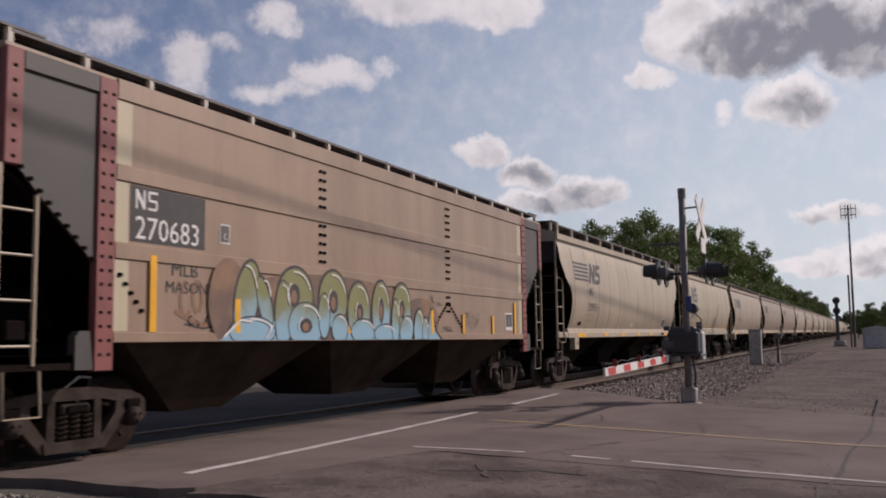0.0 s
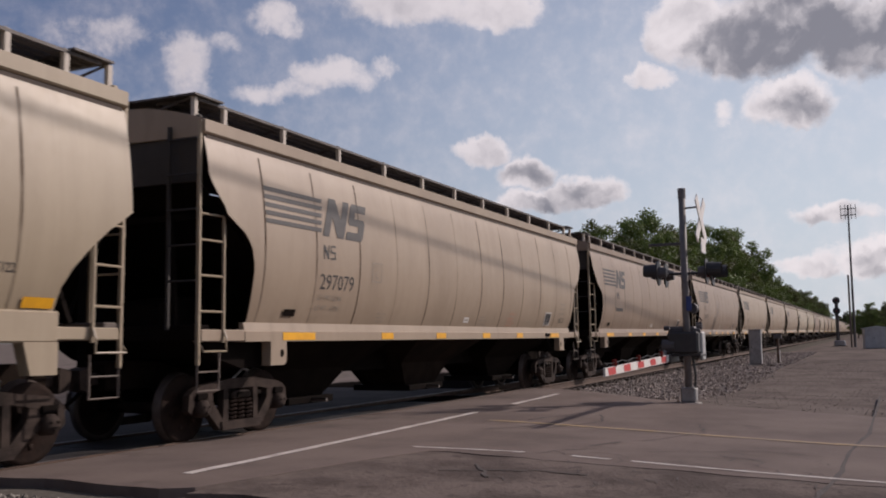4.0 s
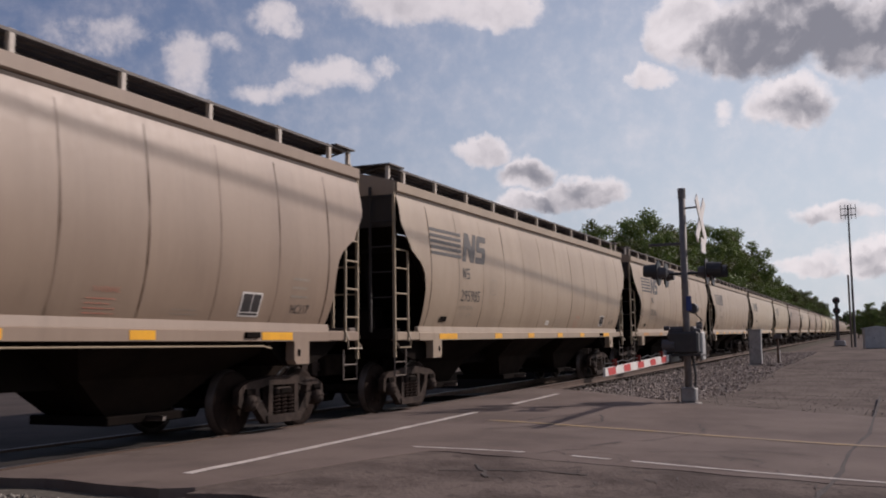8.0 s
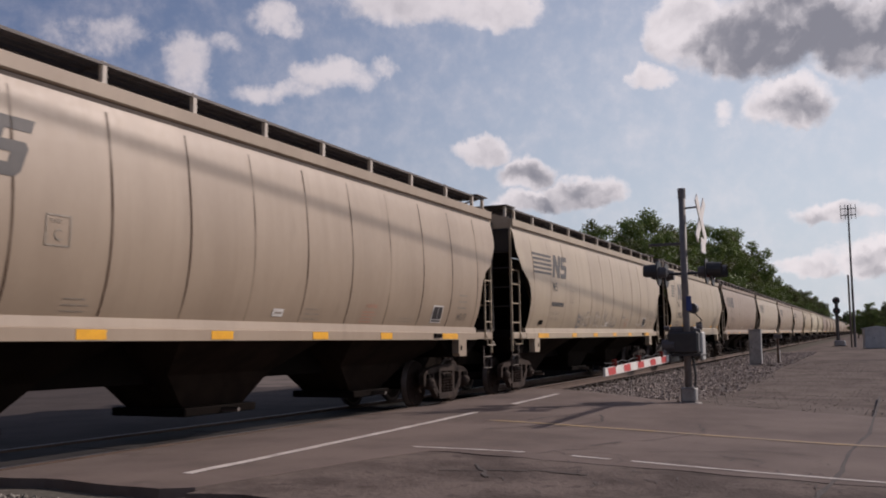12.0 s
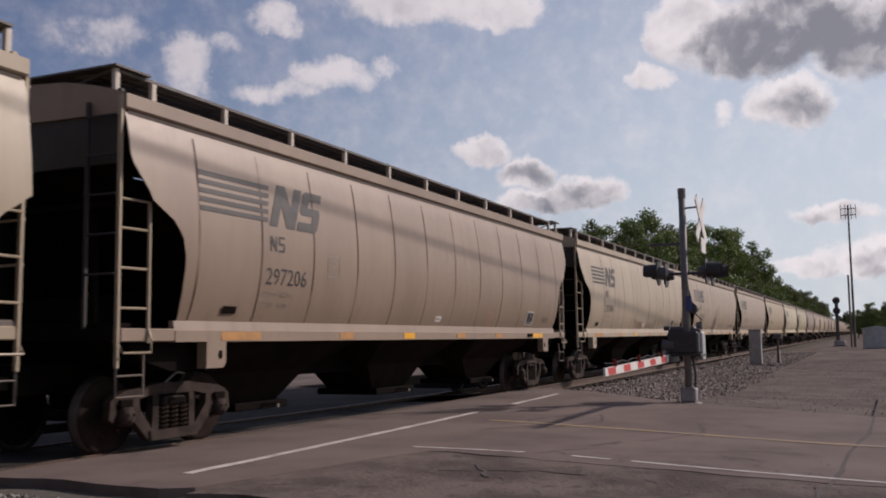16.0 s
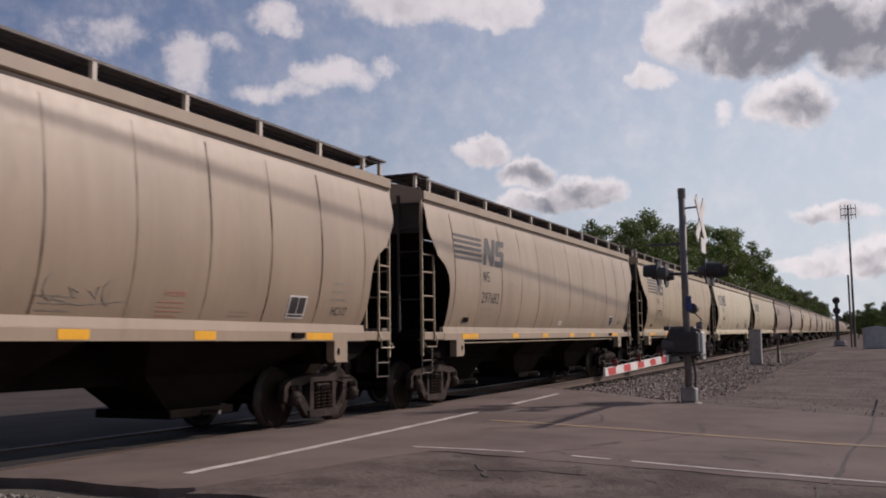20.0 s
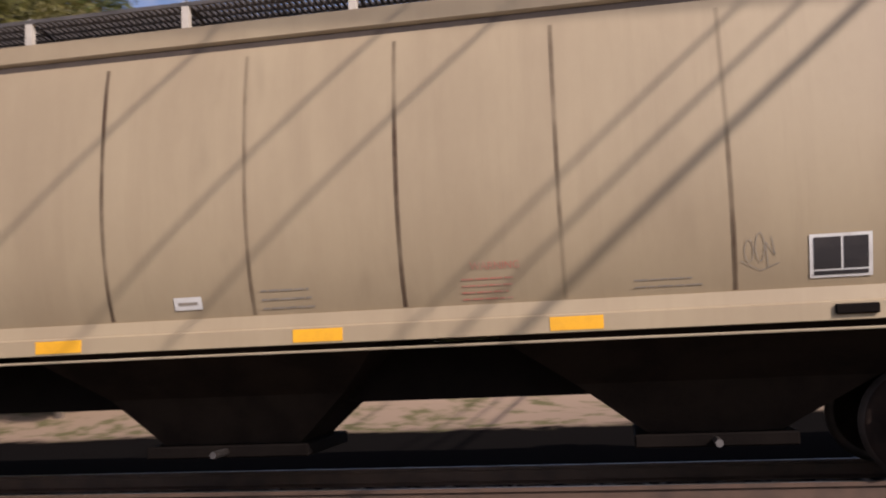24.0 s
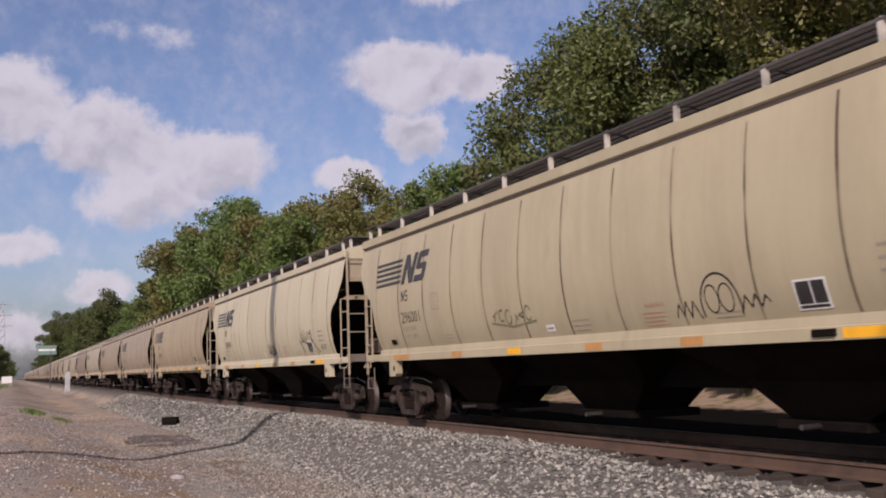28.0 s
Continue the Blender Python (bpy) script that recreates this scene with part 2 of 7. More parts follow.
OLD_ROAD = material("cracked_old_asphalt", (0.170, 0.135, 0.118), (0.088, 0.069, 0.061), 0.95, scale=0.9, fine=16.0, stain=1.0, bump=0.9, world=True, spots=((0.060, 0.047, 0.041), 4.5, 0.55, 0.6), gloss=0.1)
RUST = material("rusty_rail_steel", (0.100, 0.056, 0.035), (0.058, 0.034, 0.023), 0.75, scale=3.0, stain=0.8, bump=0.25, world=True)
# far road and rubber deck, darkened to paint in the train's cast shadow
ROAD_SHADED = material("dark_newer_asphalt", (0.085, 0.068, 0.060), (0.048, 0.039, 0.035), 0.9, scale=0.6, fine=60.0, stain=0.7, bump=0.3, world=True, gloss=0.1)
RUBBER_SHADED = material("black_rubber_deck", (0.030, 0.027, 0.026), (0.055, 0.047, 0.042), 0.8, scale=1.2, fine=40.0, stain=0.7, bump=0.2, world=True, gloss=0.15)
TIE = material("brown_oak_tie", (0.060, 0.040, 0.029), (0.026, 0.018, 0.014), 0.9, scale=5.0, stain=0.8, bump=0.4, world=True, stretch=(1, 0.2, 1), per_piece=0.5)
LINE_WHITE = material("worn_white_line", (0.66, 0.61, 0.56), (0.34, 0.29, 0.26), 0.7, scale=3.0, stain=0.7, bump=0.2, world=True)
LINE_YELLOW = material("worn_yellow_line", (0.34, 0.225, 0.10), (0.22, 0.165, 0.12), 0.75, scale=2.0, stain=1.0, bump=0.2, world=True)
BARK = material("grey_bark", (0.13, 0.10, 0.075), (0.06, 0.048, 0.04), 0.9, scale=4.0, stain=0.8, bump=0.5)
GALV = material("galvanised_steel", (0.36, 0.35, 0.34), (0.22, 0.21, 0.2), 0.5, metal=0.5, scale=5.0, stain=0.6, bump=0.08)
DARK_METAL = material("black_painted_metal", (0.025, 0.025, 0.026), (0.045, 0.042, 0.04), 0.5, scale=5.0, stain=0.5, bump=0.05)
GATE_RED = material("red_gate_stripe", (0.60, 0.05, 0.045), (0.42, 0.05, 0.045), 0.4, scale=6.0, stain=0.4, bump=0.02)
CABINET = material("silver_grey_cabinet", (0.44, 0.44, 0.43), (0.30, 0.29, 0.28), 0.5, metal=0.2, scale=2.0, stain=0.5, bump=0.05)
CONCRETE = material("pale_concrete", (0.40, 0.37, 0.34), (0.26, 0.235, 0.21), 0.9, scale=3.0, stain=0.7, bump=0.3)
WOOD = material("weathered_pole_wood", (0.16, 0.125, 0.10), (0.085, 0.068, 0.055), 0.9, scale=4.0, stain=0.7, bump=0.4, stretch=(3, 3, 0.3))


def leaf_material(name, a, b, c):
    m = bpy.data.materials.new(name)
    m.use_nodes = True
    nt = m.node_tree
    p = nt.nodes["Principled BSDF"]
    g = nt.nodes.new("ShaderNodeNewGeometry")
    big = noise_tex(nt, nt.nodes.new("ShaderNodeTexCoord").outputs["Object"], 0.35, 3.0)
    col = mix_rgb(nt, g.outputs["Random Per Island"], a, b)
    col = mix_rgb(nt, ramp(nt, big.outputs[0], 0.45, 0.7), col, c)
    nt.links.new(col, p.inputs["Base Color"])
    p.inputs["Roughness"].default_value = 0.55
    tr = nt.nodes.new("ShaderNodeBsdfTranslucent")
    nt.links.new(col, tr.inputs[0])
    mx = nt.nodes.new("ShaderNodeMixShader")
    mx.inputs[0].default_value = 0.28
    nt.links.new(p.outputs[0], mx.inputs[1])
    nt.links.new(tr.outputs[0], mx.inputs[2])
    nt.links.new(mx.outputs[0], nt.nodes["Material Output"].inputs[0])
    return m


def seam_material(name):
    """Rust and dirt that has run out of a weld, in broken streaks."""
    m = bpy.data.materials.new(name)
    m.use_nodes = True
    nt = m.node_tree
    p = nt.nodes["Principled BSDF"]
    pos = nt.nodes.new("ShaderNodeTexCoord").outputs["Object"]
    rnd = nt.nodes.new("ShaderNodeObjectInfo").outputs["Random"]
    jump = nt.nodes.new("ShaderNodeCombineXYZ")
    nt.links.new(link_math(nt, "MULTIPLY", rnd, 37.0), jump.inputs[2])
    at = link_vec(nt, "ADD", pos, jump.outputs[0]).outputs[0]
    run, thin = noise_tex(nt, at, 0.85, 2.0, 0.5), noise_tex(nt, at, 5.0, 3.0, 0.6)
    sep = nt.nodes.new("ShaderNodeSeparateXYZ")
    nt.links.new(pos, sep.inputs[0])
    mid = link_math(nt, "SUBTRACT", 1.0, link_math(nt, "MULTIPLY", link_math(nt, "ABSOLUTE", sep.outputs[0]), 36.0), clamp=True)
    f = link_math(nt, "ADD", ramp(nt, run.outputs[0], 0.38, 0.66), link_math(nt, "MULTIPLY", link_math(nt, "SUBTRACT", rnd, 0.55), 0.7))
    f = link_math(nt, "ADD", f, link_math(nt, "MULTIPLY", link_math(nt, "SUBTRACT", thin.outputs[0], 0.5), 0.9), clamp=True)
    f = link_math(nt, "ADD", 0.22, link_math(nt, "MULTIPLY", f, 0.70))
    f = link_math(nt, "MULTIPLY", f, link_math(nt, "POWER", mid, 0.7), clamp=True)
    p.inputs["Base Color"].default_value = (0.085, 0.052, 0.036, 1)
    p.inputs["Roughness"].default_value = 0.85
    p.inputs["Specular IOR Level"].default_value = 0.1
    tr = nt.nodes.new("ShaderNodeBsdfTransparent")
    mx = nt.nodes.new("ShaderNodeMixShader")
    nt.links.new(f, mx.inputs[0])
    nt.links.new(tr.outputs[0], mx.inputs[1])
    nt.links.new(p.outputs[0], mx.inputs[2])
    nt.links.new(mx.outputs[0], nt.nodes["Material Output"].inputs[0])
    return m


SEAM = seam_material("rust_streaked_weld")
LEAF = leaf_material("green_foliage", (0.07, 0.115, 0.026), (0.15, 0.205, 0.045), (0.11, 0.13, 0.036))
LEAF_OLIVE = leaf_material("olive_foliage", (0.100, 0.105, 0.024), (0.185, 0.175, 0.042), (0.150, 0.120, 0.034))
LEAF_BRIGHT = leaf_material("bright_green_foliage", (0.075, 0.13, 0.022), (0.14, 0.19, 0.04), (0.12, 0.14, 0.035))


# ------------------------------------------------------------------ mesh helpers
def link_mesh(name, bm, mat, parent=None, label="", smooth=False):
    me = bpy.data.meshes.new(name)
    if smooth:
        for f in bm.faces:
            f.smooth = True
    bm.to_mesh(me)
    bm.free()
    for m in (mat if isinstance(mat, (list, tuple)) else [mat]):
        me.materials.append(m)
    ob = new(name, me)
    if parent is not None:
        ob.parent = parent
    if label:
        tagged(ob, label)
    return ob


def part(name, bm, mat, parent, label="", smooth=False):
    return link_mesh(name, bm, mat, parent, label, smooth)


def again(ob, m):
    """Another object on the same mesh, under the same parent, moved by m."""
    o = new(ob.name.split(".")[0], ob.data)
    o.parent = ob.parent
    o.matrix_basis = m
    if "label" in ob:
        o["label"] = ob["label"]
    return o


def box(bm, x0, x1, y0, y1, z0, z1, bevel=0.0):
    r = bmesh.ops.create_cube(bm, size=1.0, matrix=Matrix.Translation(((x0 + x1) / 2, (y0 + y1) / 2, (z0 + z1) / 2)) @ Matrix.Diagonal((abs(x1 - x0), abs(y1 - y0), abs(z1 - z0), 1)))
    if bevel:
        es = list({e for v in r["verts"] for e in v.link_edges})
        bmesh.ops.bevel(bm, geom=es, offset=bevel, segments=1, affect="EDGES")
    return bm


def box_bm(*a, **k):
    return box(bmesh.new(), *a, **k)


def tube(bm, pts, r, n=6, caps=True):
    """A round bar along a line of points; r: one radius or one a point."""
    pts = [Vector(p) for p in pts]
    rs = r if isinstance(r, (list, tuple)) else [r] * len(pts)
    rings = []
    for i, p in enumerate(pts):
        d = (pts[min(i + 1, len(pts) - 1)] - pts[max(i - 1, 0)]).normalized()
        s = d.orthogonal().normalized() if i == 0 else (s - d * s.dot(d)).normalized()
        t = d.cross(s)
        rings.append([bm.verts.new(p + (s * math.cos(2 * math.pi * k / n) + t * math.sin(2 * math.pi * k / n)) * rs[i]) for k in range(n)])
    for a, b in zip(rings, rings[1:]):
        for k in range(n):
            bm.faces.new((a[k], a[(k + 1) % n], b[(k + 1) % n], b[k]))
    if caps:
        bm.faces.new(rings[0][::-1])
        bm.faces.new(rings[-1])
    return bm


def tube_bm(*a, **k):
    return tube(bmesh.new(), *a, **k)


def prism(bm, outline, y0, y1):
    """An outline in x and z, extruded from y0 to y1."""
    a = [bm.verts.new((x, y0, z)) for x, z in outline]
    b = [bm.verts.new((x, y1, z)) for x, z in outline]
    n = len(a)
    bm.faces.new(a)
    bm.faces.new(b[::-1])
    for i in range(n):
        bm.faces.new((a[(i + 1) % n], a[i], b[i], b[(i + 1) % n]))
    bmesh.ops.recalc_face_normals(bm, faces=bm.faces)
    return bm


def lathe(bm, profile, n=28):
    """A profile of (radius, y) turned about the y axis."""
    rings = [[bm.verts.new((r * math.cos(2 * math.pi * k / n), y, r * math.sin(2 * math.pi * k / n))) for k in range(n)] for r, y in profile]
    for a, b in zip(rings, rings[1:]):
        for k in range(n):
            bm.faces.new((a[k], a[(k + 1) % n], b[(k + 1) % n], b[k]))
    bm.faces.new(rings[0])
    bm.faces.new(rings[-1][::-1])
    bmesh.ops.recalc_face_normals(bm, faces=bm.faces)
    return bm


def thing(name, label, category, group="", kind="", at=None):
    ob = new(name)
    ob.empty_display_size = 0.3
    tagged(ob, label, category, group, kind)
    if at is not None:
        ob.matrix_world = at
    return ob


# ------------------------------------------------------------------ ground
YC = 9.25                              # the track's middle line
L_CAR = 18.5


def smooth_step(a, b, x):
    t = min(1.0, max(0.0, (x - a) / (b - a)))
    return t * t * (3 - 2 * t)


def grade(x):
    """Height of the rail: level, then a steady climb."""
    return 0.0 if x < 4 else (0.011 * (x - 4) ** 2 / 40 if x < 24 else 0.011 * (x - 14))


def road_z(y):
    return -0.15 + 0.145 * smooth_step(-1.0, 7.0, y)


def ground_z(x, y):
    base = -0.42 + 0.27 * smooth_step(-2.0, 7.0, x)
    if x < -6:                         # a shallow drain beside the bank
        base += smooth_step(6, 18, -x) * (0.2 - 0.66 * smooth_step(-0.3, 3.4, y)) * (1 - smooth_step(12.0, 14.0, y))
    if 4 < x < 26:
        k = smooth_step(4.5, 8.5, x) * (1 - smooth_step(21.5, 25.5, x))
        base = base * (1 - k) + k * (road_z(y) - 0.07)
    if x > 21:
        base -= 0.18 * smooth_step(21, 30, x)
    dy = abs(y - YC)
    bed = -0.275 + 0.085 * smooth_step(10.5, 13.0, -x)
    k = 1 - smooth_step(1.55, 3.3, dy)
    z = base * (1 - k) + max(base, bed) * k
    if y > YC + 9 and x < 2:           # a low bank under the wood
        z += 1.6 * smooth_step(YC + 10.0, YC + 17.0, y) * smooth_step(-2.0, 6.0, -x)
    z += 0.035 * noise.noise((x * 0.35, y * 0.35, 0)) * (0 if 7 < x < 21 and dy < 6 else 1)
    return z + grade(x)


def lines(a, b, step, far):
    v, out, s = a, [a], step
    while v < b:
        v += s
        out.append(v)
    grow, s2, lo, hi = 1.35, step, a, b
    while hi < far:
        s2 *= grow
        hi += s2
        lo -= s2
        out = [lo] + out + [hi]
    return out


def sheet(xs, ys, zf):
    vs = [(x, y, zf(x, y)) for y in ys for x in xs]
    n = len(xs)
    fs = [(j * n + i, j * n + i + 1, (j + 1) * n + i + 1, (j + 1) * n + i) for j in range(len(ys) - 1) for i in range(n - 1)]
    me = bpy.data.meshes.new("sheet")
    me.from_pydata(vs, [], fs)
    me.polygons.foreach_set("use_smooth", [True] * len(fs))
    return me


def ground_material():
    """Dirt, lot gravel, ballast, oily track bed with the train's shade painted in, and weedy bank, run into one another
    by place.
    """
    m = material("dirt_gravel_and_ballast", (0.33, 0.255, 0.205), (0.17, 0.135, 0.113), 0.95, scale=0.22, fine=14.0, stain=0.75, bump=0.6, world=True, spots=((0.25, 0.155, 0.075), 0.30, 0.52, 0.65), gloss=0.0)
    nt = m.node_tree
    b = nt.nodes["Principled BSDF"]
    dirt = b.inputs["Base Color"].links[0].from_socket
    pos = nt.nodes.new("ShaderNodeNewGeometry").outputs["Position"]
    sep = nt.nodes.new("ShaderNodeSeparateXYZ")
    nt.links.new(pos, sep.inputs[0])
    x, y = sep.outputs[0], sep.outputs[1]
    along = nt.nodes.new("ShaderNodeMapping")
    along.inputs["Scale"].default_value = (0.16, 0.75, 1.0)
    nt.links.new(pos, along.inputs["Vector"])
    rut, grit = noise_tex(nt, along.outputs[0], 1.0, 5.0, 0.62), noise_tex(nt, pos, 26.0, 4.0, 0.7)
    gravelly = mix_rgb(nt, ramp(nt, grit.outputs[0], 0.35, 0.65), (0.125, 0.108, 0.092), (0.37, 0.325, 0.28))
    dirt = mix_rgb(nt, ramp(nt, rut.outputs[0], 0.46, 0.60), dirt, gravelly)
    sandy = noise_tex(nt, along.outputs[0], 0.55, 4.0, 0.6)
    dirt = mix_rgb(nt, link_math(nt, "MULTIPLY", ramp(nt, sandy.outputs[0], 0.50, 0.64), 0.75), dirt, (0.36, 0.265, 0.175))
    dirt = mix_rgb(nt, link_math(nt, "MULTIPLY", ramp(nt, grit.outputs[0], 0.5, 0.8), 0.35), dirt, (0.09, 0.072, 0.060))
    wide, mid, small = noise_tex(nt, pos, 0.5, 5.0, 0.6), noise_tex(nt, pos, 1.3, 5.0, 0.65), noise_tex(nt, pos, 16.0, 4.0, 0.65)
    wob = link_math(nt, "MULTIPLY", link_math(nt, "SUBTRACT", mid.outputs[0], 0.5), 3.0)
    grain = link_math(nt, "ADD", link_math(nt, "MULTIPLY", ramp(nt, wide.outputs[0], 0.35, 0.7), 0.6), link_math(nt, "MULTIPLY", small.outputs[0], 0.4))
    lot = mix_rgb(nt, grain, (0.215, 0.182, 0.162), (0.100, 0.084, 0.075))
    stone = mix_rgb(nt, small.outputs[0], (0.20, 0.182, 0.158), (0.06, 0.054, 0.047))
    # oil-stained bed, blackened further to paint the train's shade into the ground
    oily_shade = mix_rgb(nt, small.outputs[0], (0.012, 0.0105, 0.0095), (0.006, 0.0052, 0.0048))
    bank = mix_rgb(nt, ramp(nt, mid.outputs[0], 0.48, 0.66), (0.30, 0.215, 0.150), (0.13, 0.115, 0.055))
    west = link_math(nt, "SUBTRACT", 1.0, ramp(nt, link_math(nt, "ADD", x, wob), 4.5, 7.5))
    col = mix_rgb(nt, ramp(nt, link_math(nt, "ADD", x, wob), 0.5, 3.5), dirt, lot)
    off = link_math(nt, "ABSOLUTE", link_math(nt, "SUBTRACT", y, YC))
    off = link_math(nt, "SUBTRACT", link_math(nt, "ADD", off, link_math(nt, "MULTIPLY", wob, 0.4)), link_math(nt, "MULTIPLY", west, 0.9))
    off = link_math(nt, "ADD", off, link_math(nt, "MULTIPLY", link_math(nt, "SUBTRACT", 1.0, ramp(nt, x, -70.0, -48.0)), 1.6))
    col = mix_rgb(nt, link_math(nt, "SUBTRACT", 1.0, ramp(nt, off, 2.6, 3.3)), col, stone)
    far = link_math(nt, "ADD", y, wob)
    col = mix_rgb(nt, link_math(nt, "MULTIPLY", west, link_math(nt, "SUBTRACT", ramp(nt, far, YC + 2.0, YC + 4.0), ramp(nt, far, 34.0, 38.0))), col, bank)
    # painted shade reaches past the rails, about as far as the cars' shadow
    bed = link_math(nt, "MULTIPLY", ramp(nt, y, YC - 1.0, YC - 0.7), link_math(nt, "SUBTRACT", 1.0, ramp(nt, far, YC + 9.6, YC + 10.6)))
    col = mix_rgb(nt, bed, col, oily_shade)
    nt.links.new(col, b.inputs["Base Color"])
    return m


def make_ground():
    xs = lines(-60, 60, 0.6, 2500)
    ys = lines(-6, 22, 0.4, 2500)
    me = sheet(xs, ys, ground_z)
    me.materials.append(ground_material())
    me.name = "ground"
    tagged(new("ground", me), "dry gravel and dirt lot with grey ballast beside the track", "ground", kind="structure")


make_ground()
# ------------------------------------------------------------------ track
def make_track():
    prof = [(-0.075, -0.185), (0.075, -0.185), (0.075, -0.172), (0.012, -0.148), (0.012, -0.045), (0.036, -0.035), (0.036, -0.004), (0.028, 0.0),
            (-0.028, 0.0), (-0.036, -0.004), (-0.036, -0.035), (-0.012, -0.045), (-0.012, -0.148), (-0.075, -0.172)]
    xs = [-1600, -300, -60, -20, 0, 15, 20, 25, 30, 35, 80, 400, 1600]
    for side in (-1, 1):
        bm = bmesh.new()
        rings = [[bm.verts.new((x, YC + side * 0.753 + y, z + grade(x))) for y, z in prof] for x in xs]
        for a, b in zip(rings, rings[1:]):
            for k in range(len(prof)):
                f = bm.faces.new((a[k], b[k], b[(k + 1) % len(prof)], a[(k + 1) % len(prof)]))
                f.material_index = 1 if k == 7 else 0
        bmesh.ops.recalc_face_normals(bm, faces=bm.faces)
        tagged(link_mesh("rail", bm, [RUST, TREAD]), "rusty steel rail with a polished running surface", "rail", "running rails", "structure")


make_track()


def lerp_table(table, v):
    for (a, x), (b, y) in zip(table, table[1:]):
        if a <= v <= b:
            return x + (y - x) * (v - a) / (b - a)
    return table[0][1] if v < table[0][0] else table[-1][1]


# ------------------------------------------------------------------ covered hopper cars
SIDE = [(1.60, 1.495), (1.70, 1.538), (1.85, 1.590), (2.0, 1.628), (2.2, 1.664), (2.4, 1.685), (2.6, 1.694), (2.8, 1.692), (3.0, 1.681), (3.2, 1.664), (3.4, 1.642), (3.6, 1.615), (3.8, 1.580), (4.0, 1.530)]


def half_width(z):
    return lerp_table(SIDE, z)


def side_sheet(end, cut, straight=False):
    """A curved side sheet with a scalloped cut at each end; cut: rows of height and distance cut back."""
    bm = bmesh.new()
    zs = [1.60 + 2.4 * i / 24 for i in range(25)]
    cols = 13
    rows = []
    for z in zs:
        e = end - lerp_table(cut, z)
        rows.append([bm.verts.new((-e + 2 * e * k / (cols - 1), -half_width(z), z)) for k in range(cols)])
    for a, b in zip(rows, rows[1:]):
        for k in range(cols - 1):
            bm.faces.new((a[k], a[k + 1], b[k + 1], b[k]))
    g = bmesh.ops.extrude_face_region(bm, geom=bm.faces[:])
    for v in [v for v in g["geom"] if isinstance(v, bmesh.types.BMVert)]:
        v.co.y += 0.012
    bmesh.ops.recalc_face_normals(bm, faces=bm.faces)
    for e in bm.edges:
        if len(e.link_faces) != 2 or e.calc_face_angle() > 0.6:
            e.smooth = False
    return bm


def sill_bm(x0, x1, side=-1):
    """Side sill: an upright face with a sloping ledge up to the side sheet."""
    bm = bmesh.new()
    prof = [(1.44, 1.335), (1.545, 1.335), (1.55, 1.34), (1.55, 1.475), (1.545, 1.48), (1.530, 1.488), (1.510, 1.60), (1.44, 1.60)]
    a, b = [bm.verts.new((x0, side * y, z)) for y, z in prof], [bm.verts.new((x1, side * y, z)) for y, z in prof]
    bm.faces.new(a)
    bm.faces.new(b)
    for k in range(len(prof)):
        bm.faces.new((a[k], a[(k + 1) % len(prof)], b[(k + 1) % len(prof)], b[k]))
    bmesh.ops.recalc_face_normals(bm, faces=bm.faces)
    return bm


def strip_on_side(x, w, z0, z1, off, n=14):
    """A thin upright bar that follows the side's curve."""
    bm = bmesh.new()
    rows = []
    for i in range(n + 1):
        z = z0 + (z1 - z0) * i / n
        y = -half_width(z)
        rows.append([bm.verts.new(p) for p in ((x - w / 2, y - 0.001, z), (x - w / 4, y - off, z), (x + w / 4, y - off, z), (x + w / 2, y - 0.001, z))])
    for a, b in zip(rows, rows[1:]):
        for k in range(3):
            bm.faces.new((a[k], a[k + 1], b[k + 1], b[k]))
    bmesh.ops.recalc_face_normals(bm, faces=bm.faces)
    return bm


def poly_on_side(polys, off=0.006, width=half_width):
    """Flat outlines in x and z laid on the curved side."""
    bm = bmesh.new()
    for p in polys:
        bm.faces.new([bm.verts.new((x, 0, z)) for x, z in p]).normal_update()
    bmesh.ops.triangulate(bm, faces=bm.faces[:])
    z = 1.5
    while z < 4.2:
        bmesh.ops.bisect_plane(bm, geom=bm.verts[:] + bm.edges[:] + bm.faces[:], plane_co=(0, 0, z), plane_no=(0, 0, 1))
        z += 0.1
    for v in bm.verts:
        v.co.y = -width(v.co.z) - off
    for f in bm.faces:
        f.normal_update()
        if f.normal.y > 0:
            f.normal_flip()
    return bm


def rect(x0, x1, z0, z1):
    return [(x0, z0), (x1, z0), (x1, z1), (x0, z1)]


def text_on_side(text, x, z, height, squeeze=1.0, off=0.006, width=half_width):
    """Letters laid on the side; x and z: the lower left corner."""
    cu = bpy.data.curves.new("letters", "FONT")
    cu.body, cu.size, cu.resolution_u = text, height * 1.38, 2
    tmp = bpy.data.objects.new("letters", cu)
    me = bpy.data.meshes.new_from_object(tmp)
    bm = bmesh.new()
    bm.from_mesh(me)
    bpy.data.objects.remove(tmp)
    bpy.data.meshes.remove(me)
    bpy.data.curves.remove(cu)
    for v in bm.verts:
        zz = z + v.co.y
        v.co = (x + v.co.x * squeeze, -width(zz) - off, zz)
    for f in bm.faces:
        f.normal_update()
        if f.normal.y > 0:
            f.normal_flip()
    return bm


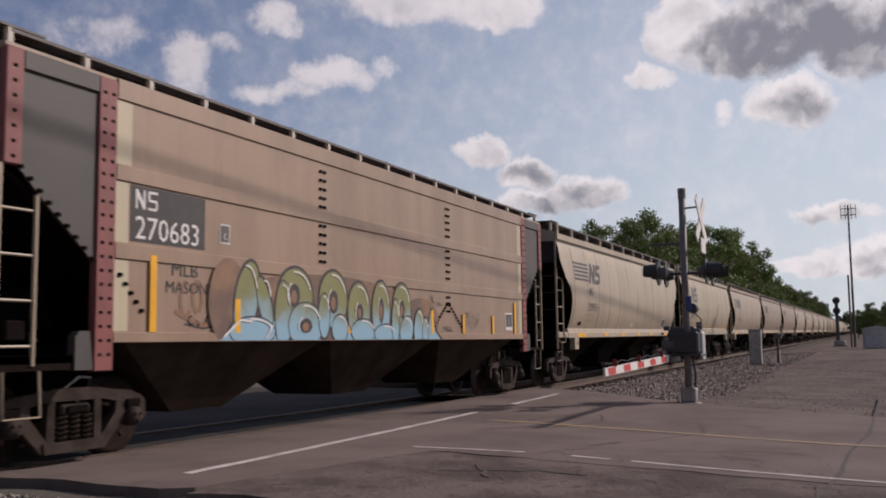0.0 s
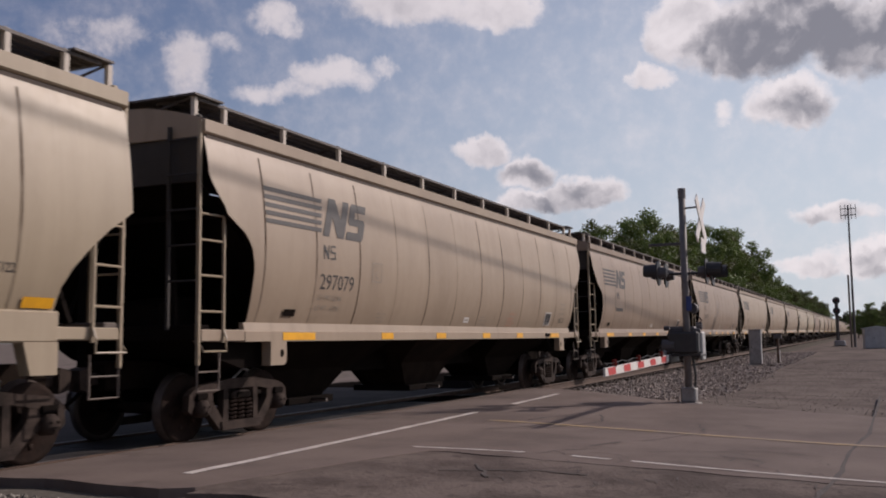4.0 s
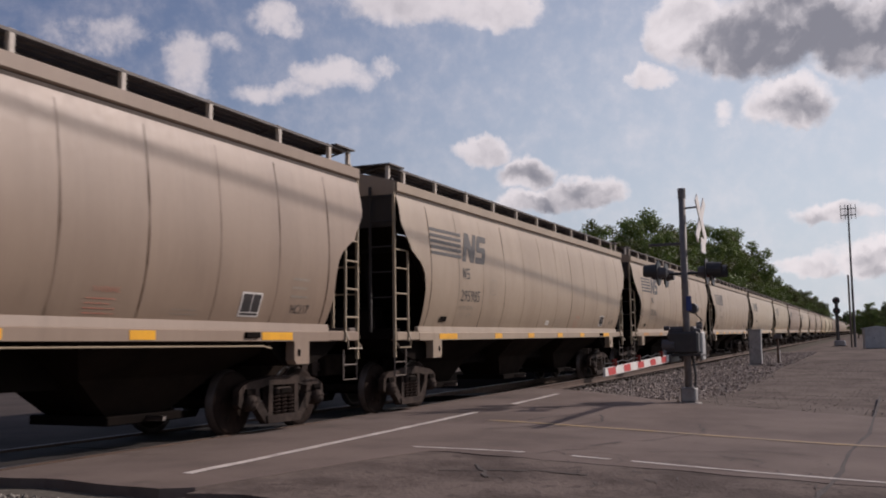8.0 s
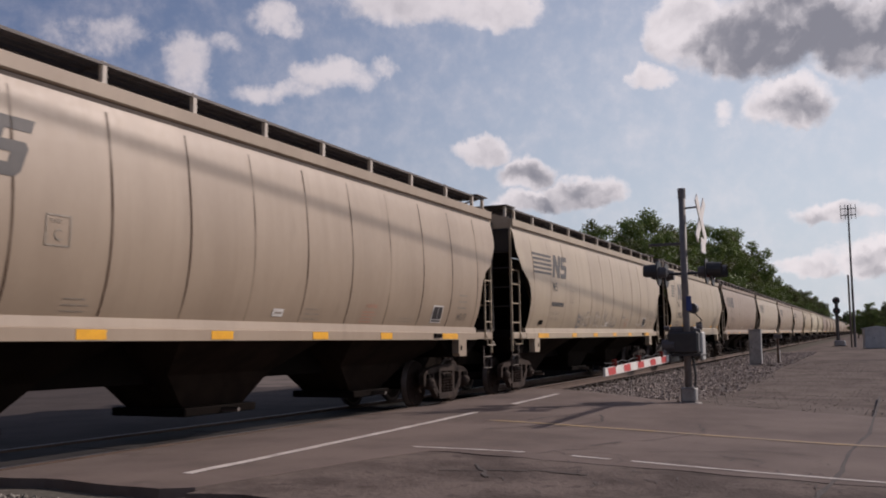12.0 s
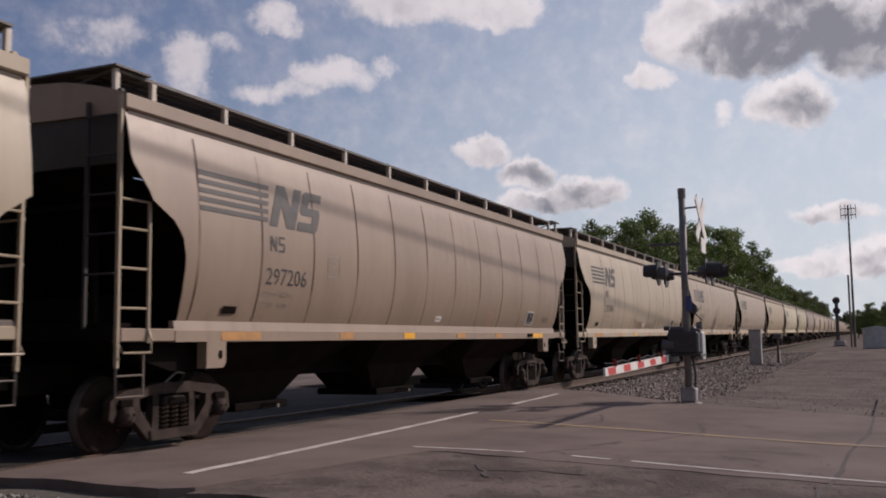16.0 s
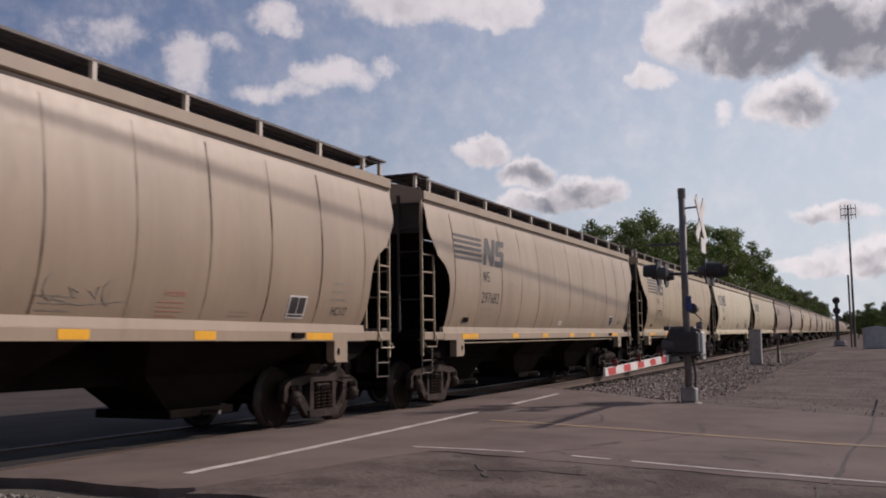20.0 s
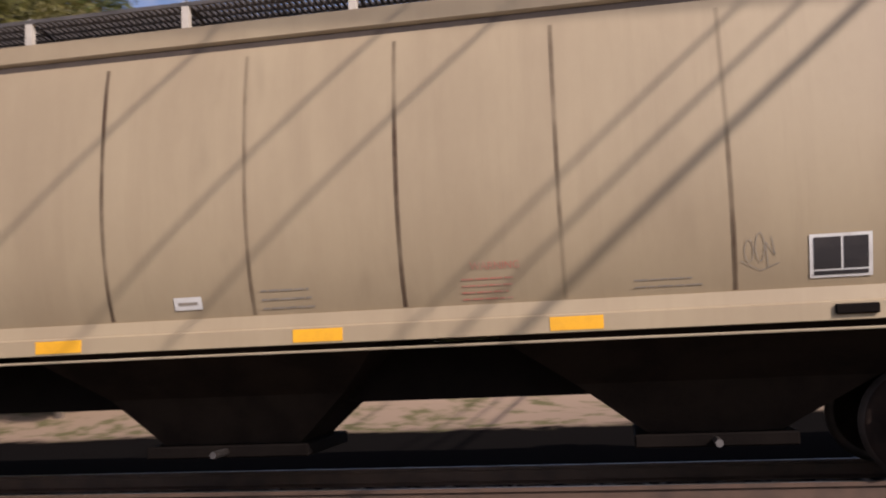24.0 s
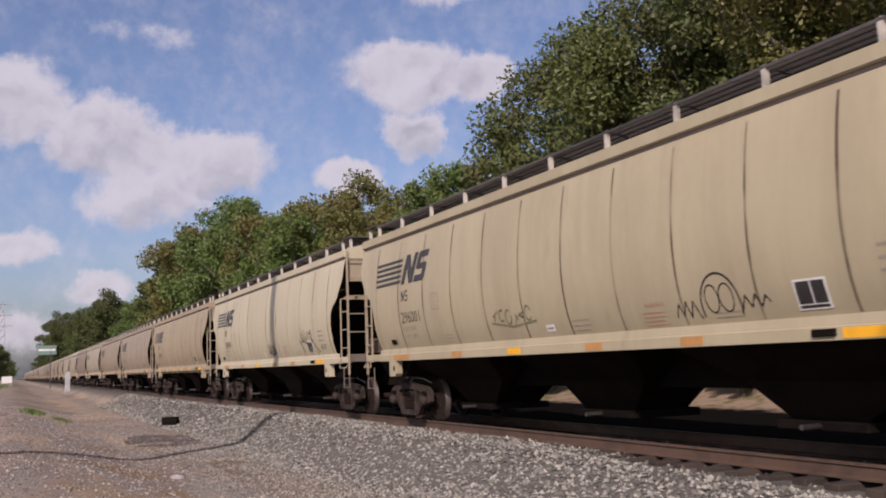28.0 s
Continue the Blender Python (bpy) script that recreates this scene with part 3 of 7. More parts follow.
def frame_bm(cx, y0, y1):
    """A cast side frame: arched top, jaws at the axles, diagonals, columns and spring seat."""
    bm = bmesh.new()
    top = [(-1.04, 0.70), (-0.88, 0.76), (-0.5, 0.80), (-0.3, 0.83), (0.3, 0.83), (0.5, 0.80), (0.88, 0.76), (1.04, 0.70), (1.04, 0.60), (0.80, 0.62), (0.42, 0.69), (-0.42, 0.69), (-0.80, 0.62), (-1.04, 0.60)]
    prism(bm, [(cx + a, b) for a, b in top], y0, y1)
    for k in (-1, 1):
        for shape in ([(1.02, 0.72), (1.12, 0.64), (1.14, 0.44), (1.06, 0.38), (1.02, 0.50)], [(0.64, 0.68), (0.80, 0.66), (0.77, 0.40), (0.68, 0.36), (0.62, 0.46)],
                      [(0.66, 0.56), (0.78, 0.44), (0.46, 0.13), (0.34, 0.20)], [(0.29, 0.70), (0.39, 0.70), (0.41, 0.16), (0.29, 0.16)]):
            prism(bm, [(cx + k * a, b) for a, b in shape], y0 + 0.004, y1 - 0.004)
    prism(bm, [(cx + a, b) for a, b in ((-0.46, 0.25), (0.46, 0.25), (0.44, 0.13), (-0.44, 0.13))], y0 - 0.02, y1)
    bmesh.ops.recalc_face_normals(bm, faces=bm.faces)
    return bm


def coil_bm(x, y, z0, z1, r, wire_r, turns):
    n = turns * 8
    return tube_bm([(x + r * math.cos(k * math.pi / 4), y + r * math.sin(k * math.pi / 4), z0 + (z1 - z0) * k / n) for k in range(n + 1)], wire_r, 5)


def truck_parts(car, cx):
    """A three-piece freight truck about cx: side frames, springs, bolster, caps and wheelsets."""
    part("side_frame", frame_bm(cx, -1.08, -0.96), TRUCK, car, "rust-brown cast steel truck side frame")
    part("side_frame", frame_bm(cx, 0.96, 1.08), TRUCK, car)
    sp = part("coil_spring", coil_bm(-0.18, -1.03, 0.25, 0.53, 0.07, 0.019, 5), WHEEL, car, "rusty coil spring")
    sp.matrix_basis = Matrix.Translation((cx, 0, 0))
    again(sp, Matrix.Translation((cx + 0.18, 0, 0)))
    again(sp, Matrix.Translation((cx + 0.36, 0, 0)))
    part("bolster_end", box_bm(cx - 0.22, cx + 0.22, -1.10, -0.9, 0.53, 0.655, 0.03), TRUCK, car)
    part("friction_pocket", box_bm(cx - 0.15, cx + 0.15, -1.13, -1.11, 0.56, 0.64, 0.008), GRIME_SHADE, car)
    part("brake_cable", tube_bm([(cx - 0.1, -1.0, 0.82), (cx + 0.1, -1.02, 0.95), (cx + 0.4, -0.9, 0.93), (cx + 0.55, -0.7, 0.8)], 0.016, 5), GALV, car)
    ad = part("axle_adapter", box_bm(-0.11, 0.11, -1.12, -0.92, 0.57, 0.66, 0.01), GRIME_SHADE, car)
    ad.matrix_basis = Matrix.Translation((cx - 0.889, 0, 0))
    again(ad, Matrix.Translation((cx + 0.889, 0, 0)))
    part("bolster", box_bm(cx - 0.2, cx + 0.2, -0.92, 0.92, 0.45, 0.72, 0.03), GRIME_SHADE, car)
    part("brake_beam", box_bm(cx - 0.40, cx - 0.33, -0.7, 0.7, 0.33, 0.43, 0.01), GRIME_SHADE, car)
    bm = bmesh.new()
    for s in (-1, 1):
        prof = [(0.08, s * 0.86), (0.12, s * 0.80), (0.40, s * 0.785), (0.457, s * 0.785), (0.457, s * 0.70), (0.485, s * 0.69), (0.485, s * 0.665), (0.40, s * 0.67), (0.14, s * 0.72), (0.08, s * 0.66)]
        lathe(bm, prof, 32)
        bm.faces.ensure_lookup_table()
    for f in bm.faces:
        c = f.calc_center_median()
        if math.hypot(c.x, c.z) > 0.44:
            f.material_index = 1
    tube(bm, [(0, -0.98, 0), (0, 0.98, 0)], 0.075, 10)
    for k in range(6):                 # casting bosses that show the turning
        a = k * math.pi / 3
        for s in (-1, 1):
            box(bm, 0.26 * math.cos(a) - 0.03, 0.26 * math.cos(a) + 0.03, s * 0.79 - 0.012, s * 0.79 + 0.012, 0.26 * math.sin(a) - 0.03, 0.26 * math.sin(a) + 0.03)
    w = part("wheelset", bm, [WHEEL, WORN], car, "rusty wheels with bright worn treads on an axle", True)
    w.matrix_basis = Matrix.Translation((cx - 0.889, 0, 0.457))
    w["spin"] = 1
    w2 = again(w, Matrix.Translation((cx + 0.889, 0, 0.457)))
    w2["spin"] = 1
    bm = bmesh.new()
    lathe(bm, [(0.02, -1.19), (0.085, -1.18), (0.115, -1.14), (0.125, -1.0)], 16)
    for k in range(3):
        a = k * 2.094 + 0.5
        box(bm, 0.055 * math.cos(a) - 0.015, 0.055 * math.cos(a) + 0.015, -1.20, -1.17, 0.055 * math.sin(a) - 0.015, 0.055 * math.sin(a) + 0.015)
    c = part("bearing_cap", bm, TRUCK, car, "round steel bearing end cap", True)
    c.matrix_basis = Matrix.Translation((cx - 0.889, 0, 0.457))
    again(c, Matrix.Translation((cx + 0.889, 0, 0.457)))


def ladder_parts(car, s, e, low=0.72):
    """Corner ladders at the end s = -1 or 1; e: the car's half length to its corner post."""
    bm = box_bm(s * e - 0.019, s * e + 0.019, -1.53, -1.48, 1.05, 4.2)
    part("corner_post", bm, PALE, car, "pale painted steel ladder post")
    x1 = s * (e - 0.46)
    part("ladder_post", box_bm(x1 - 0.015, x1 + 0.015, -1.565, -1.53, 1.33, 3.0), PALE, car)
    r = part("rung", tube_bm([(s * e, -1.52, 1.73), (x1, -1.54, 1.73)], 0.016, 6), PALE, car)
    for k in (1, 2):
        again(r, Matrix.Translation((0, 0, 0.46 * k)))
    again(r, Matrix.Translation((0, 0, 1.26)))
    part("stirrup", tube_bm([(x1, -1.55, 1.5), (x1, -1.60, 1.38), (x1, -1.60, 1.22), (s * e, -1.60, 1.22), (s * e, -1.55, 1.3)], 0.014, 5), PALE, car)
    part("step", tube_bm([(x1 + s * 0.02, -1.5, 1.2), (x1 + s * 0.02, -1.5, low), (s * e, -1.5, low), (s * e, -1.5, 1.15)], 0.015, 5), DINGY, car)
    part("step_bar", tube_bm([(x1 + s * 0.02, -1.5, 0.96), (s * e, -1.5, 0.96)], 0.012, 5), DINGY, car)
    # ladder across the end
    xe = s * (e + 0.02)
    # end ladder is pale towards the sun, shade-coloured at the other end
    part("end_post", box_bm(xe - 0.02, xe + 0.02, -1.05, -1.005, 1.5, 4.15), PALE if s > 0 else END_SHADE, car)
    r = part("end_rung", tube_bm([(xe + s * 0.03, -1.5, 2.12), (xe + s * 0.03, -1.03, 2.12)], 0.015, 5), PALE if s > 0 else END_SHADE, car)
    for k in range(1, 5):
        again(r, Matrix.Translation((0, 0, 0.46 * k)))


def end_gear(car, s, e, full):
    """Platform, centre sill, coupler and brake parts at one end."""
    x = s * e
    # sill and box turn near black where the end's shade is painted in
    part("end_sill", box_bm(x - 0.12, x + 0.12, -1.5, 1.5, 1.36, 1.56, 0.015), DINGY if full and s > 0 else GRIME_SHADE, car)
    part("bolster_web", prism(bmesh.new(), [(s * (e - 1.35), 1.5), (s * (e - 0.25), 1.5), (s * (e - 0.25), 1.85), (s * (e - 1.2), 2.0)], -0.55, 0.55), RUSTY_BOX if s > 0 else GRIME_SHADE, car, "brown steel box over the draft sill")
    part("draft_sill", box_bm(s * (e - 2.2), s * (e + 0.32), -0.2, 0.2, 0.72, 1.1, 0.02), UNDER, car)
    bm = bmesh.new()
    box(bm, s * (e + 0.30), s * (e + 0.58), -0.07, 0.07, 0.80, 0.96, 0.02)
    prism(bm, [(s * (e + 0.55), 0.72), (s * (e + 0.72), 0.76), (s * (e + 0.74), 1.0), (s * (e + 0.55), 1.04)], -0.16, 0.10)
    part("coupler", bm, TRUCK, car, "rusty knuckle coupler")
    part("air_hose", tube_bm([(s * (e + 0.1), 0.35, 0.8), (s * (e + 0.3), 0.36, 0.62), (s * (e + 0.55), 0.33, 0.5), (s * (e + 0.69), 0.3, 0.6)], 0.028, 6), GRIME_SHADE, car, "black rubber air hose")
    for y in (-1.0, 1.0):
        part("end_strut", tube_bm([(x - s * 0.1, y * 0.95, 1.56), (s * (e - 0.42), y * 0.6, 3.0)], 0.045, 4), GRIME_SHADE, car)
    # the column's sunless copy carries shade in its colour, not other steel
    part("end_column", box_bm(x - 0.06, x + 0.06, 0.42, 0.58, 1.0, 3.6), GRIME_SHADE if s < 0 else DULL_COL, car, "stained steel end column")


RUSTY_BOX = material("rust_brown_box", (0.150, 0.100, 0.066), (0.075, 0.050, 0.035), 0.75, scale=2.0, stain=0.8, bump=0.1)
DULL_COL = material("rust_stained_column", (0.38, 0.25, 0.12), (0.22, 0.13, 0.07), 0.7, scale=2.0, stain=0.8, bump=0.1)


BRACKET = material("pale_bracket_paint", (0.56, 0.51, 0.44), (0.40, 0.35, 0.29), 0.6, scale=4.0, stain=0.6, bump=0.04)
DINGY = material("dingy_step_paint", (0.17, 0.135, 0.11), (0.085, 0.066, 0.054), 0.7, scale=3.0, stain=0.7, bump=0.05)
# colour of the shadow painted under the eaves
EAVE_SHADE = material("dark_eave_dirt", (0.07, 0.05, 0.038), (0.04, 0.03, 0.024), 0.8, scale=2.0, stain=0.7, bump=0.05)
# dark copy of the pale paint, with the shade of the ends in it
END_SHADE = material("sooty_grey_paint", (0.034, 0.029, 0.026), (0.019, 0.016, 0.0145), 0.65, scale=1.5, stain=0.7, bump=0.05)


def roof_bm(e, flat=False):
    bm = bmesh.new()
    prof = [(-1.55, 4.04), (-1.57, 4.06), (-1.57, 4.22), (-1.50, 4.245), (-1.1, 4.36), (-0.6, 4.46), (0, 4.50), (0.6, 4.46), (1.1, 4.36), (1.50, 4.245), (1.57, 4.22), (1.57, 4.06), (1.55, 4.04), (1.44, 4.0), (0, 4.02), (-1.44, 4.0)]
    a, b = [bm.verts.new((-e, y, z)) for y, z in prof], [bm.verts.new((e, y, z)) for y, z in prof]
    n = len(prof)
    for k in range(n):
        bm.faces.new((a[k], b[k], b[(k + 1) % n], a[(k + 1) % n]))
    bm.faces.new(a)
    bm.faces.new(b)
    bmesh.ops.recalc_face_normals(bm, faces=bm.faces)
    return bm


def grating_bm(e, y0, y1, z, pitch):
    """Running board: cross bars on long bars, with open gaps."""
    vs, fs = [], []

    def bar(x0, x1, ya, yb, z0, z1):
        i = len(vs)
        vs.extend([(x0, ya, z0), (x1, ya, z0), (x1, yb, z0), (x0, yb, z0), (x0, ya, z1), (x1, ya, z1), (x1, yb, z1), (x0, yb, z1)])
        fs.extend([(i, i + 3, i + 2, i + 1), (i + 4, i + 5, i + 6, i + 7), (i, i + 1, i + 5, i + 4), (i + 1, i + 2, i + 6, i + 5), (i + 2, i + 3, i + 7, i + 6), (i + 3, i, i + 4, i + 7)])

    x = -e
    while x < e:
        bar(x, x + pitch * 0.42, y0, y1, z, z + 0.03)
        x += pitch
    for k in range(5):
        y = y0 + (y1 - y0) * k / 4
        bar(-e, e, y - 0.012, y + 0.012, z - 0.012, z + 0.025)
    me = bpy.data.meshes.new("grating")
    me.from_pydata(vs, [], fs)
    return me


def body_core(car, e, cut, paint, bays, full=True, under=None):
    """Sides, roof, ends, slope sheets and hopper bays that every curved-side car shares."""
    ob = part("side_sheet", side_sheet(e - 0.04, cut), paint, car, "", True)
    o2 = again(ob, Matrix.Rotation(math.pi, 4, "Z"))
    part("roof", roof_bm(e - 0.02), paint, car)
    # dark strip stands in for the shadow of the overhanging roof edge
    part("eave_seam", box_bm(-e + 0.08, e - 0.08, -1.535, -1.45, 3.975, 4.045), EAVE_SHADE, car, "dark strip painting the shade under the roof edge")
    for s in (-1, 1):
        bm = bmesh.new()
        prism(bm, [(s * (e - 0.12), 3.42), (s * (e - 0.06), 3.42), (s * (e - 0.06), 4.3), (s * (e - 0.12), 4.3)], -1.44, 1.44)
        # the panel turned from the sun has its shade put into the colour
        part("end_panel", bm, PALE if s > 0 else END_SHADE, car, "upper end panel in pale paint" if s > 0 else "upper end panel darkened with the shade of its end")
        # slope sheet is blackened to paint the shade inside the end opening
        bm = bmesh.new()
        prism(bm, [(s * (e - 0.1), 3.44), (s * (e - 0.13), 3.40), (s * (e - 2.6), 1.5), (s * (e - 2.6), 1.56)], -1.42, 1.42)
        part("slope_sheet", bm, GRIME_SHADE, car, "black end slope sheet, shade deepening its colour")
        # added plate that stops bright ground showing through the end opening
        part("end_web", prism(bmesh.new(), [(s * (e - 0.2), 3.30), (s * (e - 2.5), 1.52), (s * (e - 0.42), 1.52)], 1.34, 1.38), GRIME_SHADE, car, "added black plate closing the far end opening")
    # one crosstie an end, the second darkened to stand for shade
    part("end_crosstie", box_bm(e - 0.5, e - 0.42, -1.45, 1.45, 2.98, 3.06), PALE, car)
    part("end_crosstie", box_bm(-e + 0.42, -e + 0.5, -1.40, 1.45, 2.98, 3.06), GRIME_SHADE, car)
    part("centre_sill", box_bm(-e + 1.8, e - 1.8, -0.3, 0.3, 0.77, 1.32), GRIME_SHADE, car)
    for x0, x1, b0, b1 in bays:
        bm = bmesh.new()
        m0, m1 = x0 + (b0 - x0) * 0.55, x1 + (b1 - x1) * 0.55
        rings = [[bm.verts.new((x, y, z)) for x, y in ((l, -w), (r, -w), (r, w), (l, w))] for l, r, w, z in ((x0, x1, 1.40, 1.42), (m0, m1, 0.66, 0.88), (b0, b1, 0.50, 0.42))]
        for a, b in zip(rings, rings[1:]):
            for k in range(4):
                bm.faces.new((a[k], a[(k + 1) % 4], b[(k + 1) % 4], b[k]))
        bm.faces.new(rings[0])
        bm.faces.new(rings[-1])
        bmesh.ops.recalc_face_normals(bm, faces=bm.faces)
        h = part("hopper_bay", bm, under or UNDER, car, "dark brown sloping hopper bay")
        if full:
            part("outlet_gate", box_bm(b0 - 0.12, b1 + 0.12, -0.66, 0.66, 0.30, 0.42, 0.015), GRIME_SHADE, h)
            part("gate_shaft", tube_bm([((b0 + b1) / 2, -0.95, 0.36), ((b0 + b1) / 2, -0.6, 0.36)], 0.035, 6), TREAD, h, "shiny gate drive shaft")


def logo_polys(x, z, w, h, bars=True, broken=False):
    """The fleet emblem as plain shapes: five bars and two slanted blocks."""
    polys = []
    if bars:
        for k in range(5):
            z0 = z + h * (0.02 + 0.205 * k)
            sl = 0.16 * h
            polys.append([(x, z0), (x + 0.545 * w + sl * k * 0.2, z0), (x + 0.555 * w + sl * k * 0.2, z0 + h * 0.115), (x, z0 + h * 0.115)])
    nx, nw, sl = x + 0.56 * w, 0.24 * w, 0.10 * w

    def q(pts, ox, ww):
        return [(ox + a * ww + b * sl, z - 0.06 * h + b * h * 1.1) for a, b in pts]

    polys.append(q([(0, 0), (0.3, 0), (0.3, 0.52), (0.68, 0), (1.0, 0), (1.0, 1.0), (0.7, 1.0), (0.7, 0.5), (0.32, 1.0), (0, 1.0)], nx, nw))
    polys.append(q([(0, 0), (0.9, 0), (1.0, 0.1), (1.0, 0.5), (0.9, 0.6), (0.35, 0.6), (0.35, 0.78), (0.95, 0.78), (0.95, 1.0), (0.1, 1.0), (0, 0.9), (0, 0.5), (0.1, 0.4), (0.65, 0.4), (0.65, 0.22), (0, 0.22)], nx + nw * 1.08, nw * 0.85))
    return polys


def small_mark(x, z, h):
    """The two-block reporting mark, in plain shapes."""
    w = h * 0.70
    t = w * 0.2
    return [[(x, z), (x + t, z), (x + t, z + h * 0.62), (x + w - t, z), (x + w, z), (x + w, z + h), (x + w - t, z + h), (x + w - t, z + h * 0.4), (x + t, z + h), (x, z + h)],
            [(x + w * 1.3, z), (x + w * 2.2, z), (x + w * 2.3, z + h * 0.1), (x + w * 2.3, z + h * 0.45), (x + w * 2.2, z + h * 0.57), (x + w * 1.5, z + h * 0.57), (x + w * 1.5, z + h * 0.87),
             (x + w * 2.3, z + h * 0.87), (x + w * 2.3, z + h), (x + w * 1.4, z + h), (x + w * 1.3, z + h * 0.9), (x + w * 1.3, z + h * 0.55), (x + w * 1.4, z + h * 0.44), (x + w * 2.1, z + h * 0.44), (x + w * 2.1, z + h * 0.13), (x + w * 1.3, z + h * 0.13)]]


def text_bars(x, z, w, rows, h, gap, seed):
    rnd = random.Random(seed)
    out = []
    for r in range(rows):
        a = x
        stop = x + w * rnd.uniform(0.75, 1.0)
        while a < stop - 0.02:
            l = min(rnd.uniform(0.05, 0.13), stop - a)
            out.append(rect(a, a + l, z - r * (h + gap), z - r * (h + gap) + h * 0.55))
            a += l + 0.012
    return out


CUT = [(1.60, 0.98), (1.8, 0.95), (2.05, 0.93), (2.35, 0.93), (2.6, 0.86), (2.78, 0.72), (2.9, 0.50), (2.96, 0.34), (3.08, 0.30), (3.14, 0.24), (3.42, 0.02), (3.5, 0.0), (4.0, 0.0)]
RIBS = [-7.36 + 1.338 * i for i in range(12)]
POSTS = [-8.5, -7.88] + [-6.45, -4.82] + [-3.2 + 1.6 * i for i in range(5)] + [4.82, 6.45, 7.88, 8.5]
BAYS = [(-6.9, -2.6, -5.1, -3.95), (-1.78, 1.78, -0.70, 0.70), (2.6, 6.9, 3.95, 5.1)]
E_STD = 8.56


def std_hopper(full=True):
    """Round-sided covered hopper, long type."""
    car = thing("hopper_car", "beige round-sided covered hopper rail car, weathered paint", "hopper car", "cars of the train")
    body_core(car, E_STD, CUT, PAINT, BAYS, full)
    part("side_sill", sill_bm(-7.62, 7.62), PAINT, car, "beige side sill with orange reflector plates")
    part("side_sill", sill_bm(-7.62, 7.62, 1), PALE, car)
    for s in (-1, 1):
        part("sill_end", box_bm(s * 7.62, s * 8.54, -1.545, -1.40, 1.345, 1.50, 0.012), PAINT, car)
        truck_parts(car, s * 7.06)
        part("body_bolster", prism(bmesh.new(), [(s * 6.2, 1.36), (s * 8.3, 1.36), (s * 7.9, 1.12), (s * 7.4, 0.98), (s * 6.7, 0.98)], -1.3, 1.3), GRIME_SHADE, car, "near-black body bolster")
        end_gear(car, s, E_STD - 0.12, full)
        ladder_parts(car, s, E_STD)
        bm = bmesh.new()
        prism(bm, [(s * 6.62, 1.34), (s * 7.02, 1.34), (s * 7.02, 1.0), (s * 6.68, 1.0), (s * 6.62, 1.06)], -1.55, -1.40)
        p = part("jacking_pad", bm, PAINT, car, "steel jacking pad plate under the sill")
        if full:
            part("pad_hole", prism(bmesh.new(), [(s * 6.74 + 0.045 * math.cos(a * 0.785), 1.17 + 0.06 * math.sin(a * 0.785)) for a in range(8)], -1.554, -1.54), GRIME_SHADE, p)
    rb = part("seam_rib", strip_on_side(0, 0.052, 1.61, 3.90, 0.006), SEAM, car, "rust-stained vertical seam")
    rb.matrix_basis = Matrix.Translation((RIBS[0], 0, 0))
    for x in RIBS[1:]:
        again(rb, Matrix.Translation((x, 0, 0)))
    top_walk(car, 8.45, POSTS, full)
    part("brake_pipe", tube_bm([(-6.5, -1.50, 1.27), (0, -1.50, 1.275), (5.9, -1.50, 1.27), (6.15, -1.46, 1.24)], 0.012, 6), PALE, car, "thin pale pipe under the sill")
    if full:
        part("defect_card_holder", box_bm(5.40, 5.72, -1.59, -1.545, 1.38, 1.46, 0.01), GRIME_SHADE, car)
    return car


def far_hopper():
    """The same car for the far ends of the train, with fewer parts."""
    car = thing("hopper_car", "beige round-sided covered hopper rail car, weathered paint", "hopper car", "cars of the train")
    body_core(car, E_STD, CUT, PAINT, BAYS, False)
    part("side_sill", box_bm(-8.5, 8.5, -1.54, -1.44, 1.36, 1.57), PAINT, car)
    for s in (-1, 1):
        truck_parts_or_far(car, s * 7.06, False)
        lad = bmesh.new()
        box(lad, s * E_STD - 0.035, s * E_STD + 0.035, -1.53, -1.47, 0.75, 4.2)
        box(lad, s * (E_STD - 0.46) - 0.025, s * (E_STD - 0.46) + 0.025, -1.55, -1.50, 0.75, 3.0)
        for k in range(5):
            box(lad, s * (E_STD - 0.46), s * E_STD, -1.54, -1.51, 0.98 + 0.46 * k, 1.01 + 0.46 * k)
        part("ladder", lad, PALE, car)
        part("draft_sill", box_bm(s * 6.0, s * 9.2, -0.2, 0.2, 0.72, 1.1), GRIME_SHADE, car)
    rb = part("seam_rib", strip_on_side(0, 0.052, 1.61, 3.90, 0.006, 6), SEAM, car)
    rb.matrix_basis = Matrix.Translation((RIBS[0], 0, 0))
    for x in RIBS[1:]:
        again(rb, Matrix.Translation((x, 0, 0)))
    p = part("walkway_post", box_bm(-0.035, 0.035, -1.39, -1.33, 4.25, 4.54), BRACKET, car)
    p.matrix_basis = Matrix.Translation((POSTS[0], 0, 0))
    for x in POSTS[1:]:
        again(p, Matrix.Translation((x, 0, 0)))
    me = grating_bm(8.45, -1.38, -0.72, 4.51, 0.3)
    me.materials.append(GRATE)
    g = new("running_board", me)
    g.parent = car
    return car


